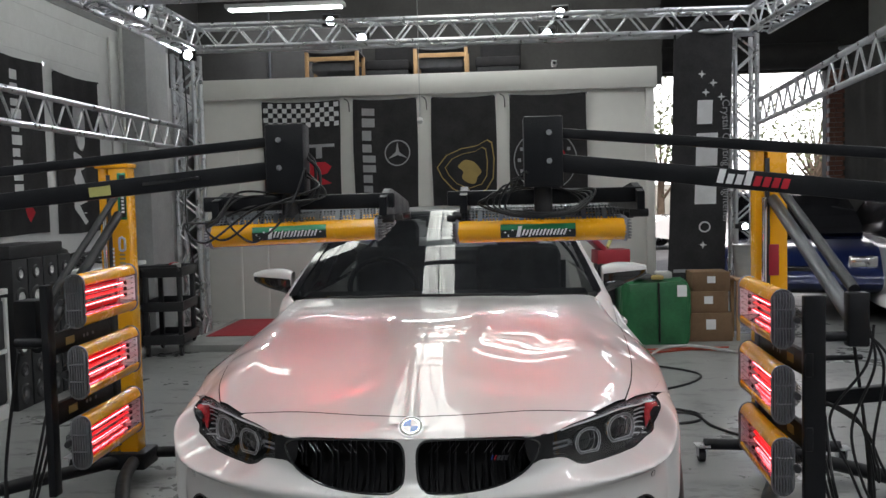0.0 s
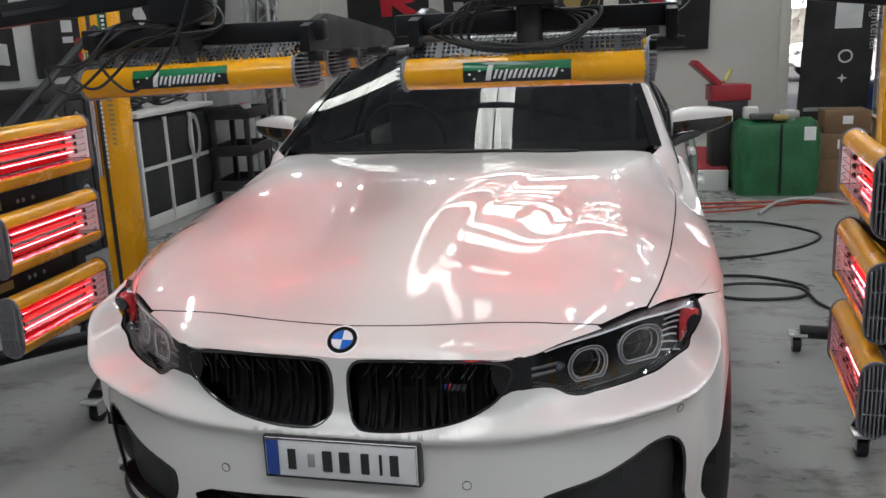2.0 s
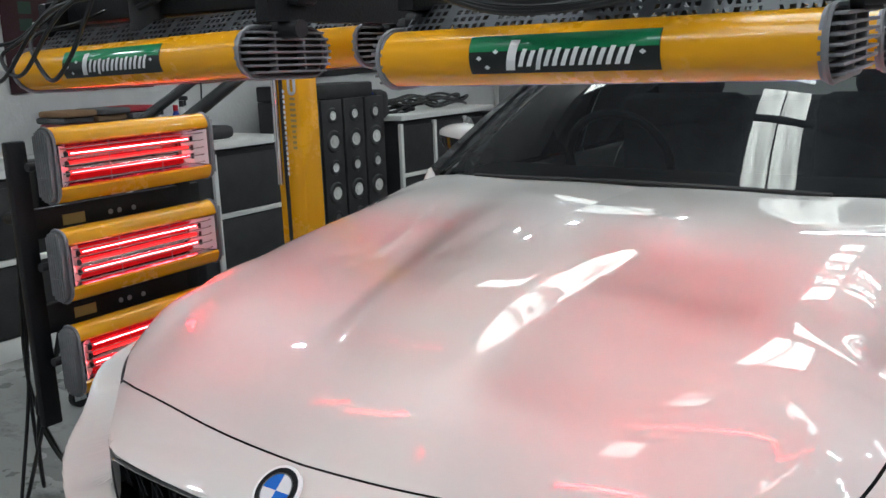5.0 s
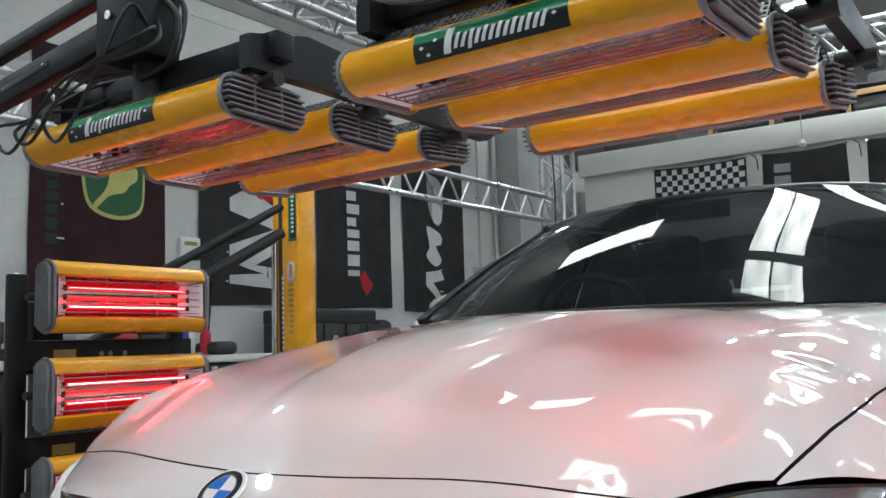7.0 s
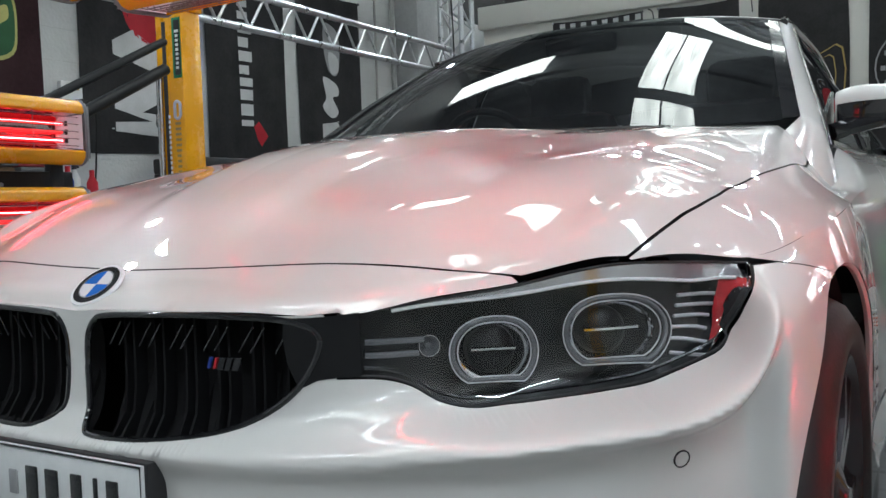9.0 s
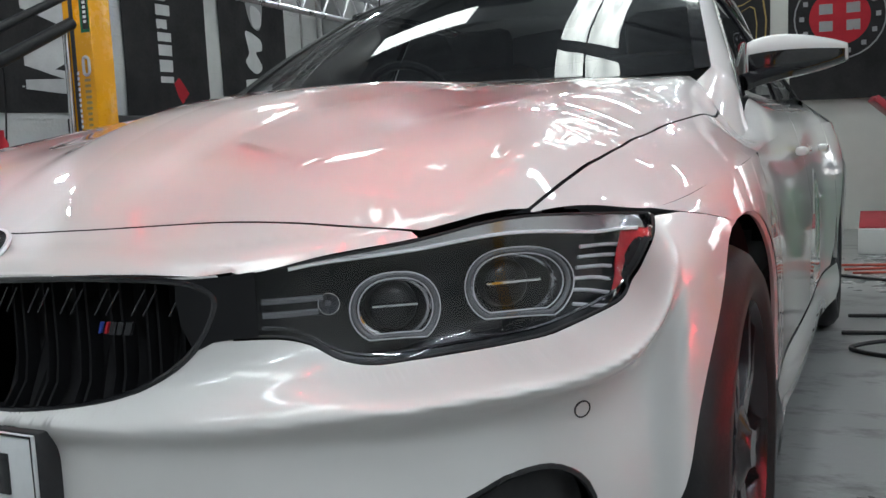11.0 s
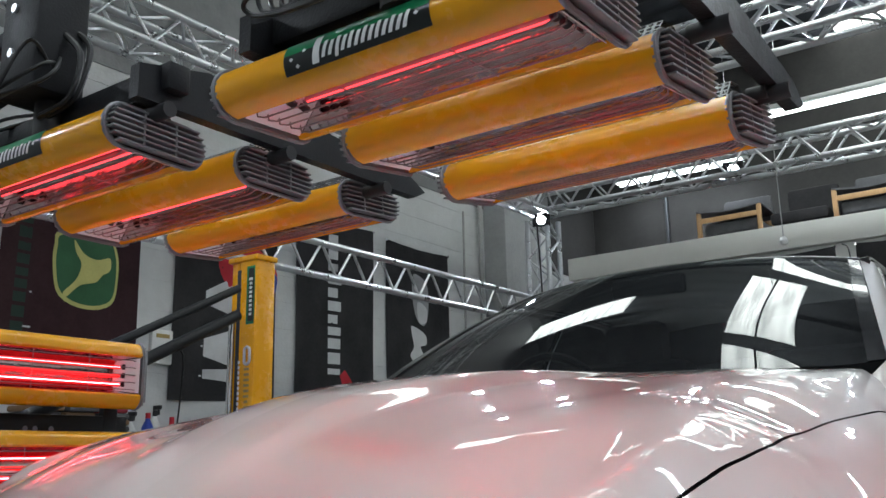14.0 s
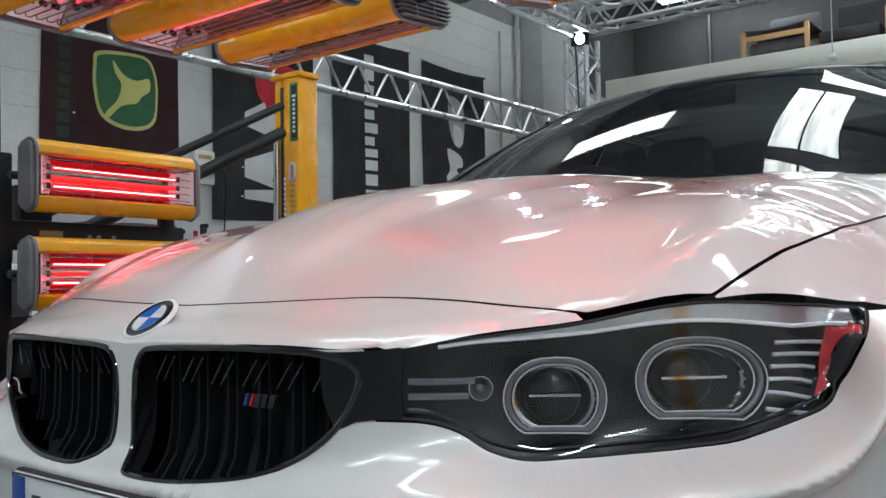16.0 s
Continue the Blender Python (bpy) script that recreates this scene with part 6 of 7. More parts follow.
mast_stand(-1, -1.715, 1.965, "yellow mast lamp stand with a black castored base", (-1.425, .545, 1.16, .36, 1.165, (.935, .665), 1))
mast_stand(1, 1.70, 2.02, "yellow mast lamp stand with a red notice", (1.335, .43, 1.05, .30, 1.09, (.85, .59), 8))
for sx, x, y, ztop in ((-1, -2.30, .32, 1.55), (1, 2.30, -.35, 1.50)):
    s = thing("arm_mast", "yellow mast carrying the overhead lamp arms", "mast")
    part("column", Geo().box((x, y, ztop / 2 + .03), (.10, .11, ztop - .06), .008), YELLOW, s)
    part("carriage", Geo().box((x - sx * .07, y, 1.44), (.10, .13, .30), .008), FRAMEBLACK, s)
    part("base", Geo().box((x, y, .05), (.5, .6, .06), .01), FRAMEBLACK, s)

# leads looped over the overhead lamps
def lead(pts, r=.0037):
    c = thing("lamp_lead", "loose black lead draped over a heat lamp", "cable", "lamp leads")
    part("run", Geo().tube(spline(pts, 10), r, 7), CABLE, c)


for k in (0, 2, 3):
    d = .035 * k
    lead([(-.36, .24, 1.50 + .02 * k), (-.34 + .02 * k, .17, 1.56 - .03 * k), (-.38 - d, .13, 1.44), (-.45 - 2 * d, .128, 1.36 - .01 * k), (-.52 - 2 * d, .135, 1.33 + .02 * k), (-.60 - .4 * d, .16, 1.40), (-.58, .25, 1.43 + .02 * k), (-.42, .28, 1.475)])
for k in range(5):
    d = .03 * k
    lead([(.40, .24, 1.49), (.36 - d, .17, 1.53 - .02 * k), (.30 - d * .6, .18, 1.425), (.36, .155, 1.405 - .004 * k), (.46 + d * .5, .16, 1.402), (.54 + d * .4, .20, 1.43 + .01 * k), (.50, .26, 1.47), (.44, .25, 1.49)])
lead([(-.36, .26, 1.62), (-.33, .28, 1.58), (-.335, .26, 1.48), (-.39, .24, 1.45)], .006)
lead([(-.35, .24, 1.60), (-.31, .25, 1.55), (-.32, .24, 1.47), (-.38, .22, 1.44)], .006)

# ---------------------------------------------------------------- flags
def flag(plane, a0, a1, z0, z1, seed, material, label, rod=True):
    """A hanging flag. plane: 'left' lies on the left wall (a = y), 'back' on the partition (a = x)."""
    rng = random.Random(seed)
    ph = rng.uniform(0, 6)
    f = thing("flag", label, "flag", "wall flags")

    def pt(u, v, d=0.0):
        a, z = lerp(a0, a1, u), lerp(z1, z0, v)
        n = .006 * math.sin(9 * u + ph) * (0.3 + v) + .004 * math.sin(23 * u + 4 * v + ph) + .010 + d
        z -= .018 * math.sin(math.pi * u) * (1 - v) + .006 * math.sin(5 * u + ph) * v
        a += .006 * math.sin(6 * v + ph) * (u - .5) * 2
        return Vector((XL + n, a, z)) if plane == "left" else Vector((a, 8.028 - n - (.03 if z > 2.70 else 0), z))
    part("cloth", Geo().grid(lambda u, v: pt(u, v), 18, 26), material, f, "", 60, .002)
    for u in (.0, 1.0):
        part("eyelet", Geo().cyl(pt(u, .005, .001), pt(u, .005, .012), .012, 10), CHROME, f)
    def shape(name, poly, material, lab="", d=.003):
        g = Geo()
        dens = densify(poly, .06)
        region(dens, [], .06, lambda u, v: pt(u, v, d), g)
        return part(name, g, material, f, lab, 60)
    return f, shape


def wordbars(shape, u0, u1, v0, v1, seed, material, vertical=True, n=None):
    """Plain bars in place of a word mark, running down the flag."""
    rng = random.Random(seed)
    v = v0
    step_v = (u1 - u0) * 1.0
    k = 0
    while v < v1 - .01:
        h = min((u1 - u0) * rng.uniform(.35, .55), v1 - v)
        lo = u0 if rng.random() < .6 else u0 + (u1 - u0) * .0
        hi = u1 if rng.random() < .3 else lerp(u0, u1, .72)
        shape("bar", [(lo, v), (hi, v), (hi, v + h * .72), (lo, v + h * .72)], material)
        v += h
        k += 1


FZ0, FZ1 = 1.235, 2.74
f, sh = flag("left", .76, 1.67, FZ0 + .03, FZ1, 11, FABRIC, "plain black hanging flag on the white wall")
f, sh = flag("left", 1.89, 2.80, FZ0, FZ1, 12, FABRICRED, "maroon-black flag with a green and yellow shield")
sh("shield", soft_loop([(0.390, 0.361), (0.719, 0.345), (0.820, 0.405), (0.836, 0.515), (0.797, 0.625), (0.609, 0.663), (0.406, 0.625), (0.351, 0.515), (0.351, 0.416)], 4), PRINTYELLOW, "yellow shield border")
sh("shield_field", soft_loop([(0.406, 0.375), (0.711, 0.358), (0.801, 0.414), (0.816, 0.515), (0.781, 0.612), (0.609, 0.647), (0.421, 0.612), (0.371, 0.515), (0.371, 0.425)], 4), PRINTGREEN, "dark green field", .0065)
sh("emblem", soft_loop([(0.484, 0.389), (0.562, 0.438), (0.656, 0.455), (0.758, 0.438), (0.765, 0.488), (0.703, 0.515), (0.656, 0.548), (0.546, 0.570), (0.453, 0.625), (0.429, 0.608), (0.515, 0.548), (0.546, 0.482), (0.500, 0.438)], 4), PRINTYELLOW, "plain yellow slanted emblem", .010)
wordbars(sh, .11, .23, .18, .80, 3, PRINTDEEP)
f, sh = flag("left", 3.06, 3.98, FZ0, FZ1, 13, FABRIC, "black flag with white angled strokes and a red disc")
sh("stroke", [(.30, .90), (.90, .93), (.90, .83), (.55, .81), (.90, .70), (.90, .60), (.30, .72), (.30, .80), (.62, .85), (.30, .86)], PRINTWHITE)
sh("stroke", [(.30, .50), (.48, .44), (.90, .57), (.90, .66), (.30, .56)], PRINTWHITE)
sh("disc", soft_loop([(.42, .30), (.70, .24), (.98, .33), (.98, .45), (.70, .50), (.46, .44)], 4), PRINTRED)
sh("disc_low", soft_loop([(.70, .42), (.98, .36), (.98, .47), (.80, .49)], 4), PRINTBLUE, "", .0055)
f, sh = flag("left", 4.18, 5.09, FZ0, FZ1, 14, FABRIC, "black flag with a pale word mark and red tick")
wordbars(sh, .40, .56, .07, .84, 5, PRINTWHITE)
sh("tick", [(.56, .83), (.62, .80), (.72, .88), (.64, .935), (.60, .90)], PRINTRED)
f, sh = flag("left", 5.26, 6.18, FZ0 - .02, FZ1 - .03, 15, FABRIC, "black flag with grey and white motor club shapes")
sh("blob", soft_loop([(.42, .16), (.62, .20), (.66, .34), (.60, .46), (.48, .44), (.40, .30)], 4), PRINTGREY)
sh("stroke", soft_loop([(.38, .48), (.60, .52), (.62, .58), (.52, .60), (.62, .68), (.50, .72), (.36, .66), (.42, .60)], 4), PRINTWHITE)
sh("stroke", [(.34, .76), (.60, .74), (.66, .80), (.46, .82), (.66, .93), (.60, .95), (.34, .84)], PRINTWHITE)
sh("stroke", soft_loop([(.48, .33), (.62, .36), (.62, .44), (.50, .45)], 4), PRINTWHITE, "", .006)

ft = 2.67
f, sh = flag("back", -2.53, -1.59, ft - 1.5, ft, 21, FABRIC, "black flag with a chequered top and red emblem")
for i in range(16):
    for j in range(5):
        if (i + j) % 2:
            u0, u1, v0, v1 = .02 + i * .06, .02 + (i + 1) * .06, .012 + j * .038, .012 + (j + 1) * .038
            sh("check", [(u0, v0), (u1, v0), (u1, v1), (u0, v1)], PRINTWHITE)
sh("emblem_bar", [(.28, .345), (.48, .345), (.48, .37), (.28, .37)], PRINTGREY)
sh("emblem_bar", [(.28, .37), (.34, .37), (.34, .46), (.28, .46)], PRINTGREY)
sh("emblem_bar", [(.34, .435), (.48, .435), (.48, .46), (.34, .46)], PRINTGREY)
sh("emblem_bar", [(.52, .345), (.92, .345), (.92, .37), (.52, .37)], PRINTGREY)
sh("emblem_bar", [(.68, .37), (.76, .37), (.76, .46), (.68, .46)], PRINTGREY)
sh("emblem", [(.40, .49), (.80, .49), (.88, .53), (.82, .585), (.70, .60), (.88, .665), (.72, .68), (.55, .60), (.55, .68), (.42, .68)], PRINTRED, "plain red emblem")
f, sh = flag("back", -1.43, -.66, ft - 1.5, ft, 22, FABRIC, "black flag with a silver ring and pale word mark")
wordbars(sh, .14, .34, .07, .88, 8, PRINTGREY)
ring = [(.68 + .20 * math.cos(a), .43 + .105 * math.sin(a)) for a in np.linspace(0, 6.283, 33)]
for a, b in zip(ring[:-1], ring[1:]):
    c = (.68, .43)
    sh("ring_piece", [a, b, (lerp(b[0], c[0], .1), lerp(b[1], c[1], .1)), (lerp(a[0], c[0], .1), lerp(a[1], c[1], .1))], PRINTGREY)
for a in (-1.571, .523, 2.618):
    e = (.68 + .18 * math.cos(a), .43 + .095 * math.sin(a))
    nx, ny = -math.sin(a) * .03, math.cos(a) * .016
    sh("ray", [(.68 + nx, .43 + ny), e, (.68 - nx, .43 - ny)], PRINTGREY)
f, sh = flag("back", -.49, .28, ft - 1.5, ft, 23, FABRIC, "black flag with a gold shield")
SHIELD = [(.07, .56), (.22, .46), (.45, .405), (.70, .385), (.86, .345), (.93, .37), (.965, .50), (.95, .66), (.84, .75), (.55, .79), (.30, .73), (.14, .64)]
def shrunk(k):
    return [(.56 + (u - .56) * k, .565 + (v - .565) * k) for u, v in SHIELD]


sh("shield", SHIELD, PRINTGOLD, "gold shield border")
sh("shield_field", shrunk(.955), FABRIC, "", .0055)
sh("inner_line", shrunk(.74), PRINTGOLD, "thin gold inner line", .007)
sh("inner_field", shrunk(.71), FABRIC, "", .0085)
sh("emblem", soft_loop([(.40, .55), (.50, .50), (.62, .51), (.70, .545), (.76, .60), (.70, .64), (.66, .69), (.54, .68), (.46, .64), (.48, .59)], 4), PRINTGOLD, "plain gold emblem", .010)
wordbars(sh, .845, .905, .42, .68, 4, PRINTGOLD)
f, sh = flag("back", .44, 1.35, ft - 1.5, ft, 24, FABRIC, "black flag with a red round crest ringed in grey")
circ = lambda r: [(.46 + r * math.cos(a), .52 + r * .60 * math.sin(a)) for a in np.linspace(0, 6.283, 29)[:-1]]
sh("ring", circ(.41), PRINTGREY)
sh("ring_field", circ(.395), FABRIC, "", .0055)
sh("crest", circ(.27), PRINTRED, "red crest", .008)
for u, v in ((.34, .47), (.34, .57), (.58, .47), (.58, .57)):
    sh("crest_mark", [(u - .06, v - .03), (u + .06, v - .03), (u + .06, v + .03), (u - .06, v + .03)], PRINTGREY, "", .0105)
for k in range(14):
    a = 6.283 * k / 14
    u, v = .46 + .335 * math.cos(a), .52 + .335 * .60 * math.sin(a)
    sh("bar", [(u - .022, v - .014), (u + .022, v - .014), (u + .022, v + .014), (u - .022, v + .014)], PRINTGREY, "", .008)
for x in (-1.50, -.57, .36):
    t = thing("flag_tie", "short black tie hanging between flags", "cord")
    part("cord", Geo().tube(spline([(x - .03, 8.02, 2.68), (x + .02, 8.0, 2.64), (x + .03, 8.01, 2.52)], 6), .006, 6), CABLE, t)

# tall black banner ------------------------------------------------------------
bn_ = thing("banner", "tall black feather banner with a pale word mark and stars", "banner")


def bpt(u, v, d=0.0):
    w0 = lerp(.30, .30, v)
    x = lerp(1.99, 2.56, u) + .10 * (1 - v)
    x += .22 * max(0, .07 - v) / .07 * (1 - u)
    return Vector((x, 6.50 - .02 * math.sin(7 * u + 3 * v) - d, lerp(3.16, .56, v)))


part("cloth", Geo().grid(lambda u, v: bpt(u, v), 14, 40), FABRIC, bn_, "", 60, .002)


def bshape(name, poly, material, lab="", d=.004):
    return part(name, region(densify(poly, .05), [], .05, lambda u, v: bpt(u, v, d), Geo()), material, bn_, lab, 60)


wordbars(bshape, .44, .80, .30, .74, 31, PRINTWHITE)
for u, v in ((.50, .20), (.70, .235), (.58, .27), (.84, .29), (.60, .86)):
    bshape("star", [(u - .07, v), (u - .015, v - .004), (u, v - .016), (u + .015, v - .004), (u + .07, v), (u + .015, v + .004), (u, v + .016), (u - .015, v + .004)], PRINTWHITE)
bshape("ring", [(.62 + .10 * math.cos(a), .79 + .022 * math.sin(a)) for a in np.linspace(0, 6.283, 17)[:-1]], PRINTWHITE)
bshape("ring_field", [(.62 + .075 * math.cos(a), .79 + .016 * math.sin(a)) for a in np.linspace(0, 6.283, 17)[:-1]], FABRIC, "", .007)
bshape("line", [(.10, .955), (.92, .955), (.92, .968), (.10, .968)], PRINTGREY)
part("pole", Geo().cyl((2.02, 6.54, .05), (2.10, 6.54, 3.2), .012, 8), PLASTICBLACK, bn_)
part("foot", Geo().tube([(1.75, 6.4, .02), (2.02, 6.54, .06), (2.3, 6.4, .02)], .014, 8).tube([(2.02, 6.54, .06), (2.02, 6.9, .02)], .014, 8), GREYTUBE, bn_)
txt = bpy.data.curves.new("slogan", "FONT")
txt.body = "Crystal Coating & Brightener"
txt.size, txt.extrude = .105, .001
to = new("slogan", txt)
to.parent = bn_
to.matrix_world = Matrix(((0, 1, 0, 2.545), (0, 0, -1, 6.468), (-1, 0, 0, 2.38), (0, 0, 0, 1)))
txt.materials.append(PRINTGREY)
tagged(to, "grey slogan lettering")

# ---------------------------------------------------------------- left-hand bench
def bench_unit(y0, y1, xf, top, cols, rws, label):
    """White-framed cabinet with black panels, its back on the left wall."""
    b = thing("cabinet", label, "cabinet", "bench cabinets")
    xb = XL + .02
    part("body", Geo().box(((xf + xb) / 2 - .01, (y0 + y1) / 2, top / 2 + .02), (xf - xb - .02, y1 - y0, top - .06), .004), PLASTICBLACK, b)
    part("plinth", Geo().box((xf - .01, (y0 + y1) / 2, .05), (.03, y1 - y0, .10), .003), BENCHWHITE, b)
    for i in range(cols + 1):
        part("stile", Geo().box((xf, lerp(y0, y1, i / cols), top / 2), (.03, .03, top - .04), .003), BENCHWHITE, b)
    for j in range(1, rws):
        part("rail", Geo().box((xf - .002, (y0 + y1) / 2, .10 + (top - .12) * j / rws), (.026, y1 - y0, .028), .003), BENCHWHITE, b)
    for i in range(cols):
        for j in range(rws):
            ya, yb = lerp(y0, y1, i / cols) + .02, lerp(y0, y1, (i + 1) / cols) - .02
            za, zb = .10 + (top - .12) * j / rws + .02, .10 + (top - .12) * (j + 1) / rws - .02
            part("panel", Geo().box((xf - .006, (ya + yb) / 2, (za + zb) / 2), (.012, yb - ya, zb - za), .003), BLACK_MATT, b)
    return b


bench_unit(.40, 3.30, -3.16, .86, 5, 2, "white-framed bench cabinet with black panels")
bench_unit(4.50, 5.78, -3.16, .89, 3, 2, "white-framed cabinet with six black panels")
wt = thing("worktop", "white worktop cluttered with bottles", "worktop")
part("slab", Geo().box((-3.44, 1.85, .885), (.60, 2.94, .04), .006), BENCHWHITE, wt)
wt = thing("worktop", "white worktop with black hoses lying on it", "worktop")
part("slab", Geo().box((-3.44, 5.14, .912), (.60, 1.30, .04), .006), BENCHWHITE, wt)


def speaker(y):
    s = thing("speaker", "tall black speaker with pale cones", "speaker", "stacked speakers", m=pose(-3.36, y, 0))
    part("box", Geo().box((0, 0, .545), (.36, .205, 1.09), .006), PLASTICBLACK, s)
    for k in range(6):
        z = .985 - k * .175
        rr = .030 if k % 2 == 0 else .043
        c = part("cone", Geo().lathe([(0, .016), (rr * .4, .015), (rr * .45, .010), (rr * .9, .013), (rr, .016)], 24, Matrix.Translation((.172, 0, z)) @ Matrix.Rotation(math.pi / 2, 4, "Y")), SPKCONE if k < 4 else SEATGREY, s, "pale round cone")
        part("surround", Geo().lathe([(rr, .016), (rr * 1.25, .022), (rr * 1.6, .020), (rr * 1.8, .008)], 24, Matrix.Translation((.172, 0, z)) @ Matrix.Rotation(math.pi / 2, 4, "Y")), PLASTICBLACK, c)
    return s


for k in range(4):
    speaker(3.56 + k * .225)
sb = thing("flat_case", "black flat case lying on the speakers", "case")
part("case", Geo().box((-3.38, 3.86, 1.142), (.36, .78, .10), .012), PLASTICBLACK, sb)
sc = thing("clutter_bag", "black bag on the end speaker", "bag")
part("bag", Geo().box((-3.38, 4.46, 1.015), (.22, .16, .22), .05), PLASTICBLACK, sc)
bl = thing("blue_cloth", "crumpled blue cloth on the speakers", "cloth")
part("cloth", Geo().grid(lambda u, v: (-3.36 + .16 * (u - .5), 4.31 + .10 * (v - .5), 1.10 + .025 * math.sin(9 * u) * math.cos(8 * v) + .03 * math.sin(math.pi * u) * math.sin(math.pi * v)), 10, 10), PRINTBLUE, bl, "", 60, .004)


def bottle(x, y, z, r, h, material, label, trigger=False, cap=PLASTICBLACK):
    b = thing("bottle", label, "bottle", "bottles on the bench", m=pose(x, y, z))
    part("body", Geo().lathe([(0, 0), (r, 0), (r * 1.02, h * .1), (r, h * .62), (r * .45, h * .80), (r * .38, h * .86)], 18), material, b)
    part("cap", Geo().lathe([(r * .44, h * .85), (r * .44, h), (0, h)], 14), cap, b)
    if trigger:
        part("trigger", Geo().box((.02, 0, h * 1.06), (.07, .018, .026), .005).box((.035, 0, h * .98), (.008, .014, .05), .002), cap, b)


def jug(y):
    j = thing("jug", "black plastic jug with a handle", "jug", "black jugs", m=pose(-3.50, y, .905))
    part("body", Geo().box((0, 0, .11), (.10, .15, .22), .03), PLASTICBLACK, j)
    part("neck", Geo().cyl((0, -.02, .21), (0, -.02, .28), .025, 12), PLASTICBLACK, j)
    part("handle", Geo().tube([(0, .05, .20), (0, .09, .20), (0, .09, .10), (0, .06, .08)], .011, 8), PLASTICBLACK, j)


jug(1.36), jug(1.54)
bottle(-3.33, 1.17, .905, .03, .12, PLASTICBLACK, "small dark plastic bottle")
for k in range(4):
    bottle(-3.48 + .05 * (k % 2), 2.62 + .085 * k, .905, .033, .20 + .02 * (k % 3), (BENCHWHITE, PRINTBLUE, BENCHWHITE, PRINTRED)[k], "plastic detailing bottle on the bench", k % 2 == 0, (PLASTICBLACK, PRINTRED)[k % 2])
for k in range(6):
    bottle(-3.5, .62 + .09 * k, .905, .032, .19 + .015 * (k % 3), (BENCHWHITE, PRINTGREEN, PLASTICBLACK)[k % 3], "plastic detailing bottle on the bench", k % 2 == 1)
bw = thing("bowl", "pink bowl with a red rim", "bowl")
part("dish", Geo().lathe([(0, .905), (.06, .905), (.085, .95), (.08, .95)], 24, Matrix.Translation((-3.36, 1.44, 0))), mat("pink_plastic", (.5, .3, .27), .5, 0, 0, .5, 9, .1), bw)
part("rim", Geo().lathe([(.080, .95), (.088, .958), (.086, .97), (.0, .975)], 24, Matrix.Translation((-3.36, 1.44, 0))), REDPAINT, bw)
rngt = random.Random(9)
for st in range(3):
    for k in range(7):
        tw = thing("towel", "folded microfibre towel in a stack", "towel", "stacked towels")
        part("fold", Geo().box((-3.42 + rngt.uniform(-.02, .02), 2.0 + st * .20 + rngt.uniform(-.012, .012), .922 + k * .034), (.26, .18, .032), .012), (SEATGREY, REDCARPET, PLASTICBLACK, PRINTGREY, REDPAINT, SEATGREY, CARD)[(k + st) % 7], tw)
tb = thing("black_pouch", "black tool pouch on the worktop", "pouch")
part("pouch", Geo().box((-3.42, 2.95, .945), (.22, .18, .08), .03), PLASTICBLACK, tb)
hs = thing("hose_heap", "tangled black hoses heaped on the worktop", "hose")
rng = random.Random(4)
for k in range(9):
    cx, cy, rr = -3.42 + rng.uniform(-.06, .06), 5.15 + rng.uniform(-.40, .40), rng.uniform(.09, .17)
    part("coil", Geo().tube([(cx + rr * math.cos(a) * .9, cy + rr * 1.5 * math.sin(a), .945 + .012 * k + .015 * math.sin(3 * a + k)) for a in np.linspace(0, 6.283, 26)[:-1]], .011, 6, True), CABLE, hs)
hc = thing("hanging_cord", "grey coiled cord hanging on the cabinet", "cord")
for k in range(4):
    part("loop", Geo().tube([(-3.13, 5.36 + (.07 + .01 * k) * math.cos(a), .66 + (.16 + .012 * k) * math.sin(a)) for a in np.linspace(0, 6.283, 26)[:-1]], .005, 6, True), GREYTUBE, hc)

# service cart
ct = thing("service_cart", "black three-tier plastic service cart on casters", "cart", m=pose(-2.98, 5.95, 0, 0, 0, 6))
for z in (.80, .47, .15):
    part("tray", Geo().box((0, 0, z - .02), (.40, .62, .03), .012).box((-.19, 0, z + .02), (.02, .62, .08), .006).box((.19, 0, z + .02), (.02, .62, .08), .006).box((0, -.30, z + .02), (.40, .02, .08), .006).box((0, .30, z + .02), (.40, .02, .08), .006), PLASTICBLACK, ct)
for x in (-.16, .16):
    for y in (-.26, .26):
        part("post", Geo().box((x, y, .46), (.045, .055, .66), .008), PLASTICBLACK, ct)
        part("caster", Geo().cyl((x - .012, y, .045), (x + .012, y, .045), .045, 16).box((x, y, .10), (.04, .05, .03), .004), PLASTICBLACK, ct)
part("handle", Geo().tube([(-.17, -.31, .83), (-.17, -.40, .88), (.17, -.40, .88), (.17, -.31, .83)], .014, 8), PLASTICBLACK, ct)
for k, (dx, dy) in enumerate(((-.05, -.1), (.06, .05), (0, .18))):
    part("tool", Geo().box((dx, dy, .85), (.07, .14, .06), .015), (PLASTICBLACK, GREYTUBE, REDPAINT)[k], ct)

# low ramps
rp = thing("ramp", "low grey platform with a red mat", "ramp")
part("slab", Geo().box((-2.42, 6.85, .035), (.95, 1.9, .07), .006), GREYMAT, rp)
part("mat", Geo().box((-2.40, 7.10, .074), (.80, 1.3, .010), .002), REDCARPET, rp)
rp = thing("ramp", "white platform with a red mat beside the partition", "ramp")
part("slab", Geo().box((1.22, 7.0, .09), (.40, 1.6, .18), .008), BENCHWHITE, rp)
part("mat", Geo().box((1.22, 7.0, .185), (.39, 1.5, .014), .003), REDCARPET, rp)

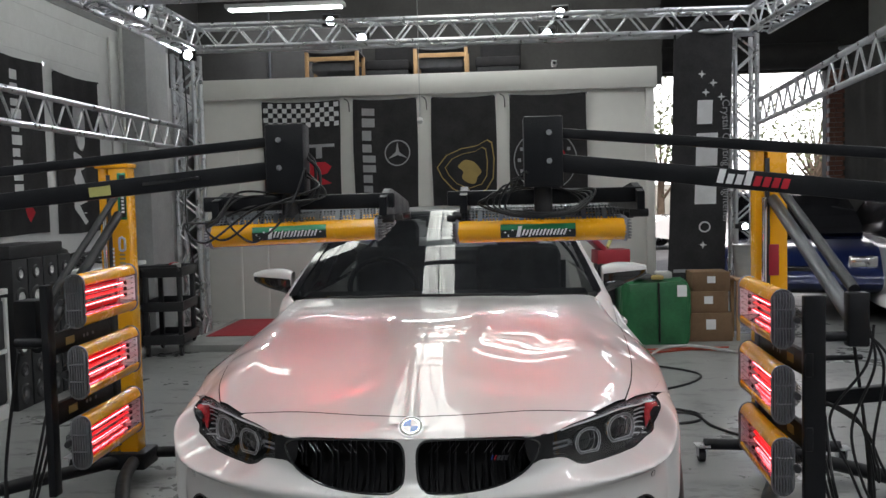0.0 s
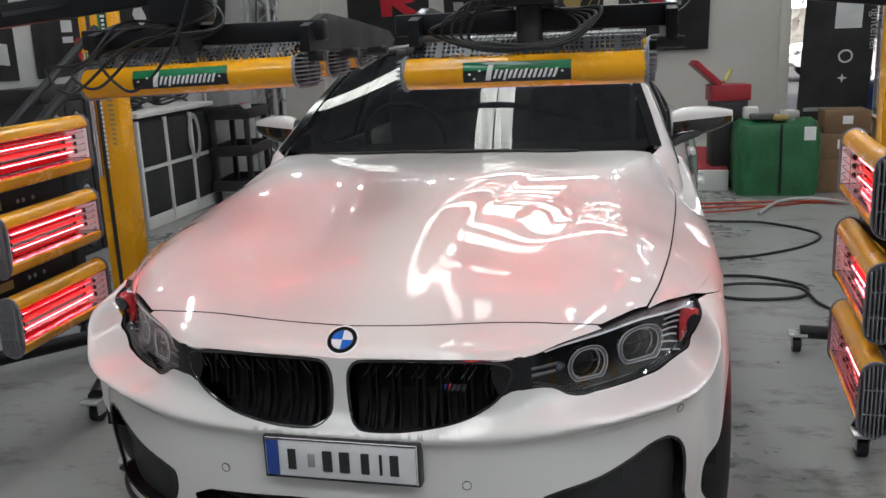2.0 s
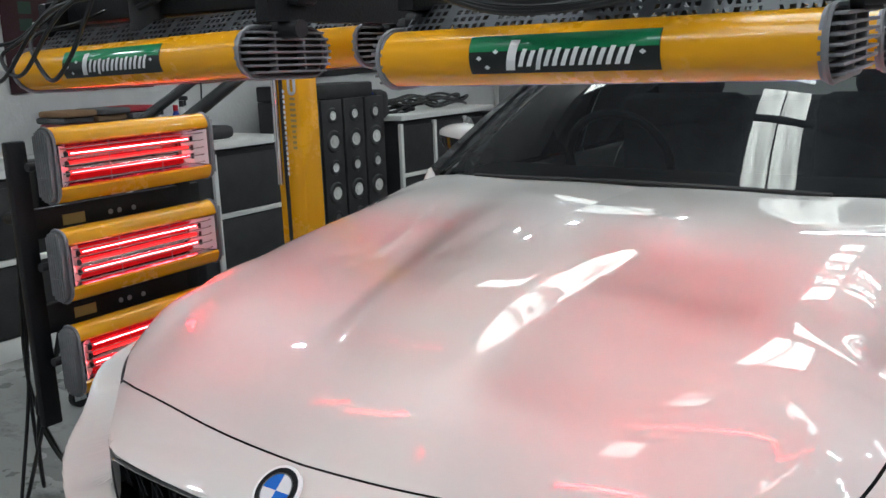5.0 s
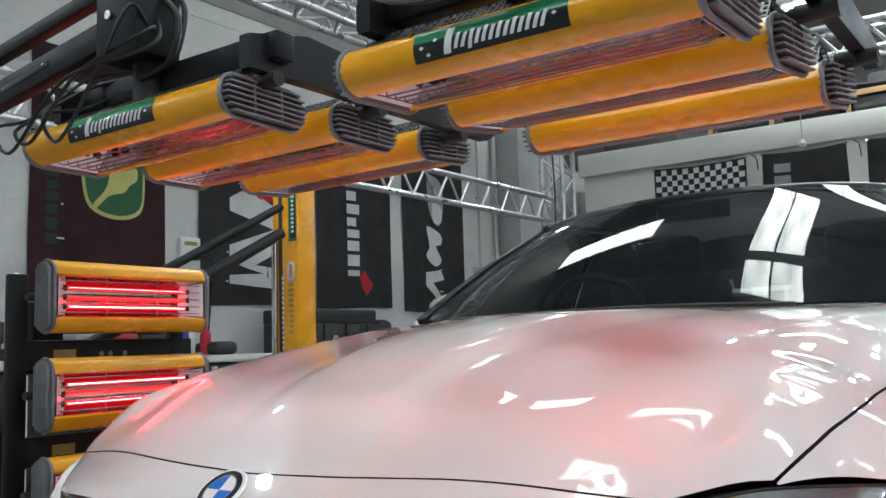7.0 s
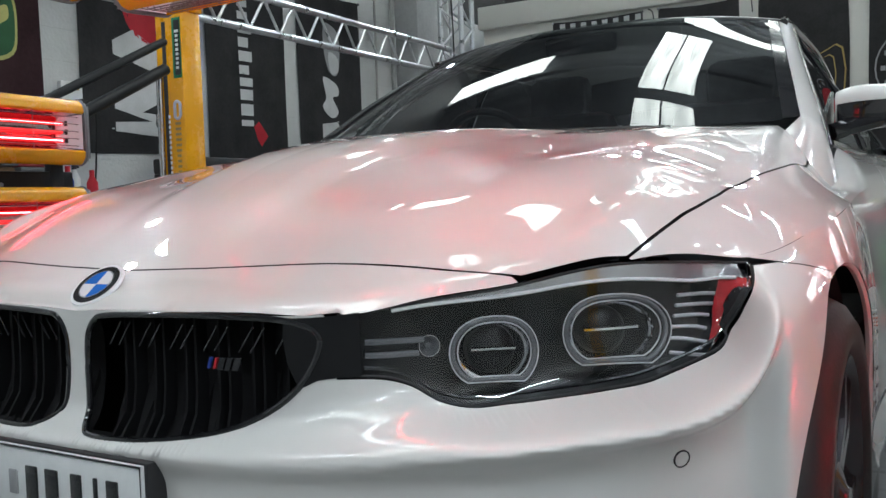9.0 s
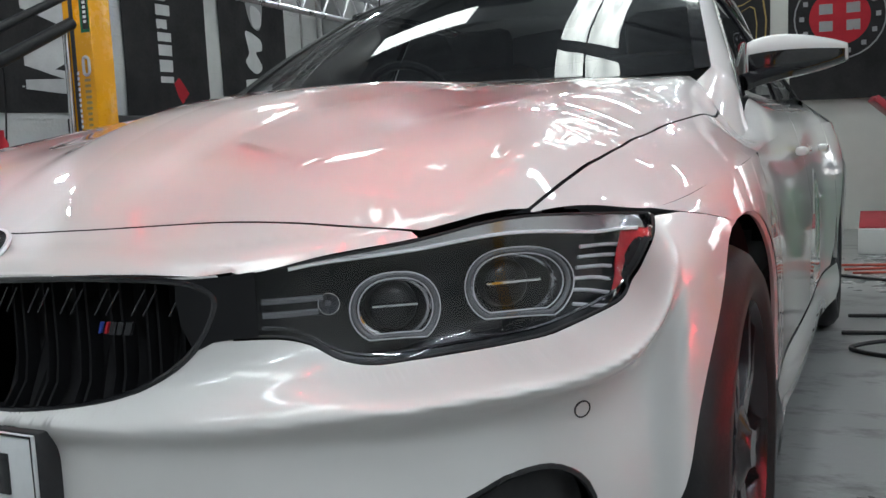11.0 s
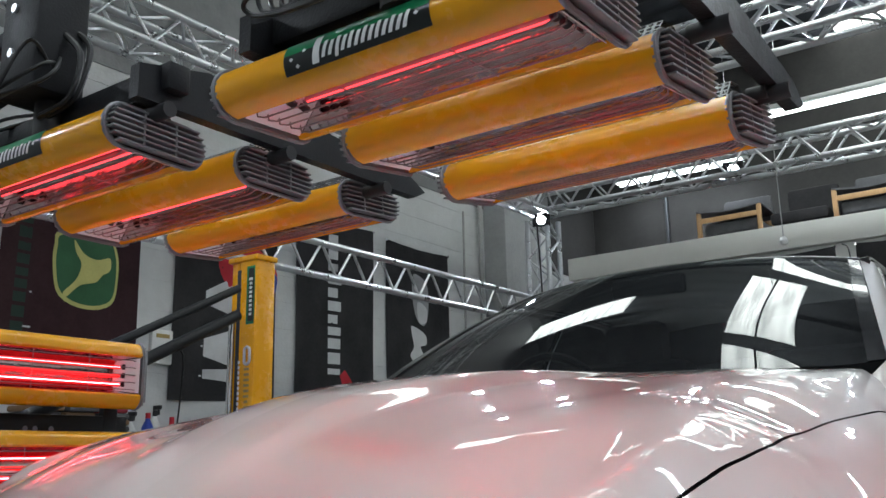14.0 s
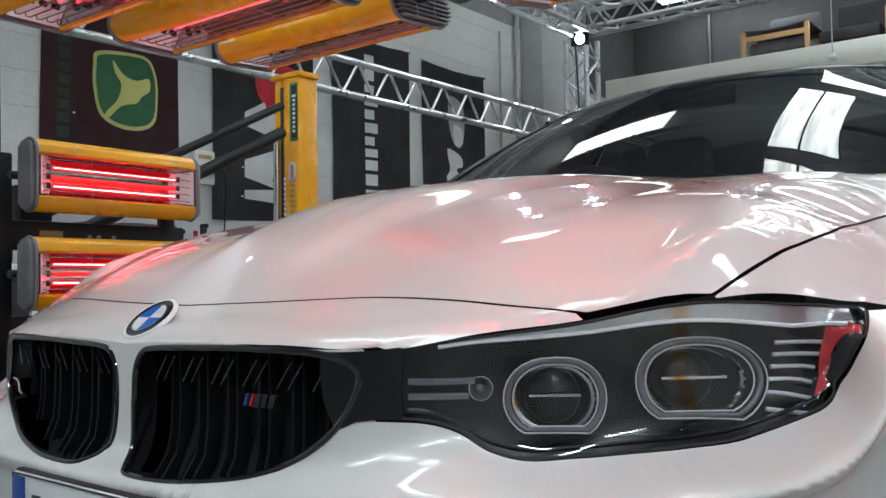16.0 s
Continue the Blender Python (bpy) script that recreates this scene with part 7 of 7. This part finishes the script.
# green bag, boxes, red toolbox, bin
gb = thing("bag", "large shiny green plastic bag with a white tag", "bag")
def bag_pt(u, v):
    a = 2 * math.pi * u
    sq = lambda c: math.copysign(abs(c) ** .30, c)
    r = 1 - .07 * abs(2 * v - 1) ** 5 + .012 * math.sin(9 * a + 7 * v) + .008 * math.sin(17 * a - 11 * v)
    return Vector((1.78 + .34 * r * sq(math.cos(a)), 6.18 + .24 * r * sq(math.sin(a)), .60 * v + .015 * math.sin(4 * a) * v))
part("sack", Geo().grid(bag_pt, 72, 20), GREENBAG, gb, "", 60)
part("top", Geo().grid(lambda u, v: Vector((1.78, 6.18, .60)).lerp(bag_pt(u, 1), v) + Vector((0, 0, .03 * (1 - v))), 40, 4), GREENBAG, gb, "", 60)
part("tag", Geo().box((2.02, 5.93, .52), (.09, .004, .11), 0, None), LABELWHITE, gb, "white paper tag", 0)
part("strap", Geo().tube([(1.80, 5.91, .03), (1.80, 5.905, .30), (1.80, 5.93, .60)], .010, 6), CABLE, gb)
for k, (dx, dy, w_, h_, mt) in enumerate(((-.12, -.05, .20, .05, SEATGREY), (.10, .02, .16, .07, GREYTUBE), (.02, -.10, .12, .04, PRINTGOLD), (-.20, .06, .12, .10, BENCHWHITE))):
    part("filling", Geo().box((1.78 + dx, 6.13 + dy, .625 + h_ / 2), (w_, .13, h_), .018), mt, gb)
for x, z, s in ((2.33, .14, (.42, .36, .28)), (2.31, .385, (.38, .34, .21)), (2.34, .585, (.36, .32, .19))):
    cb = thing("cardboard_box", "brown cardboard box in a stack", "box", "stacked boxes")
    part("carton", Geo().box((x, 6.28, z), s, .006), CARD, cb)
    part("tape", Geo().box((x, 6.28 - s[1] / 2 - .001, z + s[2] * .1), (s[0] * .22, .003, s[2] * .35), 0), LABELWHITE, cb, "white label", 0)
tbx = thing("toolbox", "open red tool case with yellow tools on a black stand", "toolbox", m=pose(1.42, 6.5, 0, 0, 0, 10))
part("case", Geo().box((0, 0, .83), (.34, .24, .14), .01), REDPAINT, tbx)
part("lid", Geo().box((-.20, 0, 1.00), (.30, .24, .05), .008, Matrix.Translation((-.2, 0, 1.0)) @ Matrix.Rotation(radians(42), 4, "Y") @ Matrix.Translation((.2, 0, -1.0))), REDPAINT, tbx)
part("tool", Geo().cyl((-.05, -.05, .92), (.02, .02, 1.02), .02, 10), PRINTYELLOW, tbx)
part("stand", Geo().box((0, 0, .38), (.30, .22, .76), .01), PLASTICBLACK, tbx)
bi = thing("bin", "grey plastic bucket by the truss tower", "bucket")
part("tub", Geo().lathe([(0, .62), (.11, .62), (.14, .92), (.15, .93), (.13, .92)], 24, Matrix.Translation((2.72, 6.25, 0))), GREYTUBE, bi)
part("stool", Geo().box((2.72, 6.25, .60), (.32, .32, .03), .005).box((2.60, 6.14, .295), (.03, .03, .59)).box((2.84, 6.14, .295), (.03, .03, .59)).box((2.60, 6.36, .295), (.03, .03, .59)).box((2.84, 6.36, .295), (.03, .03, .59)), WOOD, bi)

# cables on the floor
def floor_cable(pts, r, material, label):
    c = thing("floor_cable", label, "cable", "floor cables")
    part("run", Geo().tube(spline([(x, y, r + z) for x, y, z in pts], 12), r, 7), material, c)


floor_cable([(1.0, 3.75, 0), (1.35, 3.85, 0), (1.72, 4.15, 0), (1.85, 4.5, 0), (1.55, 4.85, 0), (1.2, 4.9, 0), (.9, 5.1, 0)], .009, CABLE, "black cable curling on the floor")
floor_cable([(.98, 3.35, 0), (1.3, 3.38, 0), (1.55, 3.2, 0), (1.50, 2.98, 0), (1.2, 2.92, 0), (1.02, 3.05, 0), (1.2, 3.15, .018), (1.5, 3.1, .018), (1.58, 2.85, 0), (1.72, 2.62, 0), (1.95, 2.5, 0)], .009, CABLE, "black looped cable on the floor")
floor_cable([(.95, 5.35, 0), (1.3, 5.45, 0), (1.7, 5.5, 0), (2.0, 5.62, 0), (2.3, 5.58, 0)], .008, ORANGECABLE, "orange-red cable on the floor")
floor_cable([(.9, 5.55, 0), (1.4, 5.62, 0), (1.9, 5.68, 0), (2.4, 5.72, 0)], .008, ORANGECABLE, "orange-red cable on the floor")
floor_cable([(1.0, 5.2, 0), (1.5, 5.36, 0), (1.9, 5.75, 0), (2.2, 5.8, 0)], .007, ORANGECABLE, "orange-red cable on the floor")
floor_cable([(1.55, 5.15, .0), (1.75, 5.5, .03), (2.05, 5.6, .03), (2.45, 5.35, 0)], .013, GREYTUBE, "pale grey tube on the floor")

# hanging pull cord
pc = thing("pull_cord", "white pull cord with a bobble hanging from the roof", "cord")
part("cord", Geo().cyl((-.386, 5.194, 2.17), (-.386, 5.194, 5.82), .004, 6), GREYTUBE, pc)
part("bobble", Geo().lathe([(0, 0), (.022, .008), (.028, .03), (.015, .055), (.005, .06)], 16, Matrix.Translation((-.386, 5.194, 2.115))), BENCHWHITE, pc)
cam_ = thing("wall_camera", "small black and white camera on the partition edge", "camera")
part("body", Geo().box((.98, 8.06, 3.02), (.06, .10, .07), .012), BENCHWHITE, cam_)
part("lens", Geo().cyl((.98, 8.0, 3.02), (.98, 8.01, 3.02), .022, 12), BLACK_GLOSS, cam_)

# loft chairs
def chair(x, seat, wooden):
    c = thing("armchair", "grey upholstered chair with pale wooden arms on the loft" if wooden else "dark upholstered low chair on the loft",
              "chair", "loft chairs", m=pose(x, 8.74, 2.94))
    part("seat", Geo().box((0, .02, .20), (.56, .52, .12), .03), seat, c)
    part("backrest", Geo().box((.04, .30, .38), (.52, .08, .46), .035), seat, c)
    if wooden:
        for sx in (-.315, .315):
            for dy in (-.28, .26):
                part("leg", Geo().box((sx, dy, .19), (.045, .045, .38), .006), WOOD, c)
        for dy in (-.28, .26):
            part("rail", Geo().box((0, dy, .29), (.60, .022, .055), .005), WOOD, c)
        part("cover", Geo().grid(lambda u, v: (lerp(-.33, .33, u), lerp(-.31, .29, v), .395 - .030 * math.sin(math.pi * u) * (1 - .3 * v)), 14, 8), seat, c, "", 40, .018)
    else:
        part("plinth", Geo().box((0, .02, .07), (.52, .48, .14), .01), BLACK_MATT, c)


for x, m_, wd in ((-1.745, SEATGREY, True), (-1.06, FABRIC, False), (-.385, SEATGREY, True), (.32, FABRIC, False)):
    chair(x, m_, wd)

# parked cars beyond
def simple_car(x, y, rz, paint, label, L=4.3, W=1.75, H=1.45):
    c = thing("parked_car", label, "car", "parked cars", m=pose(x, y, 0, 0, 0, rz))
    lowp = [(-L / 2, .35), (-L / 2 + .05, .62), (-L * .33, .86), (L * .30, .92), (L * .47, .86), (L / 2, .60), (L / 2 - .05, .30), (L * .2, .2), (-L * .2, .2)]
    up = [(-L * .20, .86), (-L * .04, H - .06), (L * .12, H), (L * .28, H - .08), (L * .42, .90)]
    def loft(name, prof, w0, w1, material, sub=6):
        pl = soft_loop(prof, sub)
        zs = [q[1] for q in pl]
        z0, z1 = min(zs), max(zs)
        g = Geo()
        n = len(pl)
        ws = [lerp(w0, w1, ((q[1] - z0) / (z1 - z0)) ** 2) / 2 for q in pl]
        v = [(q[0], -w, q[1]) for q, w in zip(pl, ws)] + [(q[0], w, q[1]) for q, w in zip(pl, ws)]
        f = [tuple(range(n)), tuple(range(n, 2 * n))[::-1]] + [(i, (i + 1) % n, n + (i + 1) % n, n + i) for i in range(n)]
        g.add(v, f)
        return part(name, g, material, c, "", 30)
    loft("body", lowp, W, W * .92, paint)
    loft("cabin", up, W * .88, W * .68, BLACK_GLOSS)
    loft("roof", [(p[0] * .8 + .03, p[1] + .01) for p in up[1:4]] + [(up[3][0] * .8, H - .06), (up[1][0] * .8 + .1, H - .06)], W * .70, W * .64, paint)
    for wx in (-L * .31, L * .31):
        for s in (-1, 1):
            q = Matrix.Translation((wx, s * (W / 2 - .02), .32)) @ Matrix.Rotation(-math.pi / 2 * s, 4, "X")
            wv = part("wheel", Geo().lathe([(0, .0), (.05, .012), (.20, .0), (.215, -.02), (.215, -.15)], 28, q), RIM, c)
            part("tyre", Geo().lathe([(.215, .005), (.30, .008), (.32, -.02), (.32, -.18), (.2, -.19)], 28, q), TYRE, wv)
            for k in range(7):
                a = 6.283 * k / 7
                part("spoke", Geo().box((.12 * math.cos(a), .12 * math.sin(a), .006), (.2, .026, .02), .004, q @ Matrix.Translation((.12 * math.cos(a), .12 * math.sin(a), .006)) @ Matrix.Rotation(a, 4, "Z") @ Matrix.Translation((-.12 * math.cos(a), -.12 * math.sin(a), -.006))), ALU, wv)
    for s in (-1, 1):
        part("headlight", Geo().box((-L / 2 + .10, s * W * .36, .66), (.16, .30, .12), .03), CHROME, c)
    part("grille", Geo().box((-L / 2 + .0, 0, .55), (.05, .7, .14), .02), BLACK_GLOSS, c)


simple_car(4.15, 9.4, 75, BLUECAR, "dark blue hatchback parked by the loading door")
simple_car(5.35, 7.6, 78, WHITECAR, "white car parked beside the blue one")
simple_car(6.2, 22, 10, WHITECAR, "white car parked across the yard")
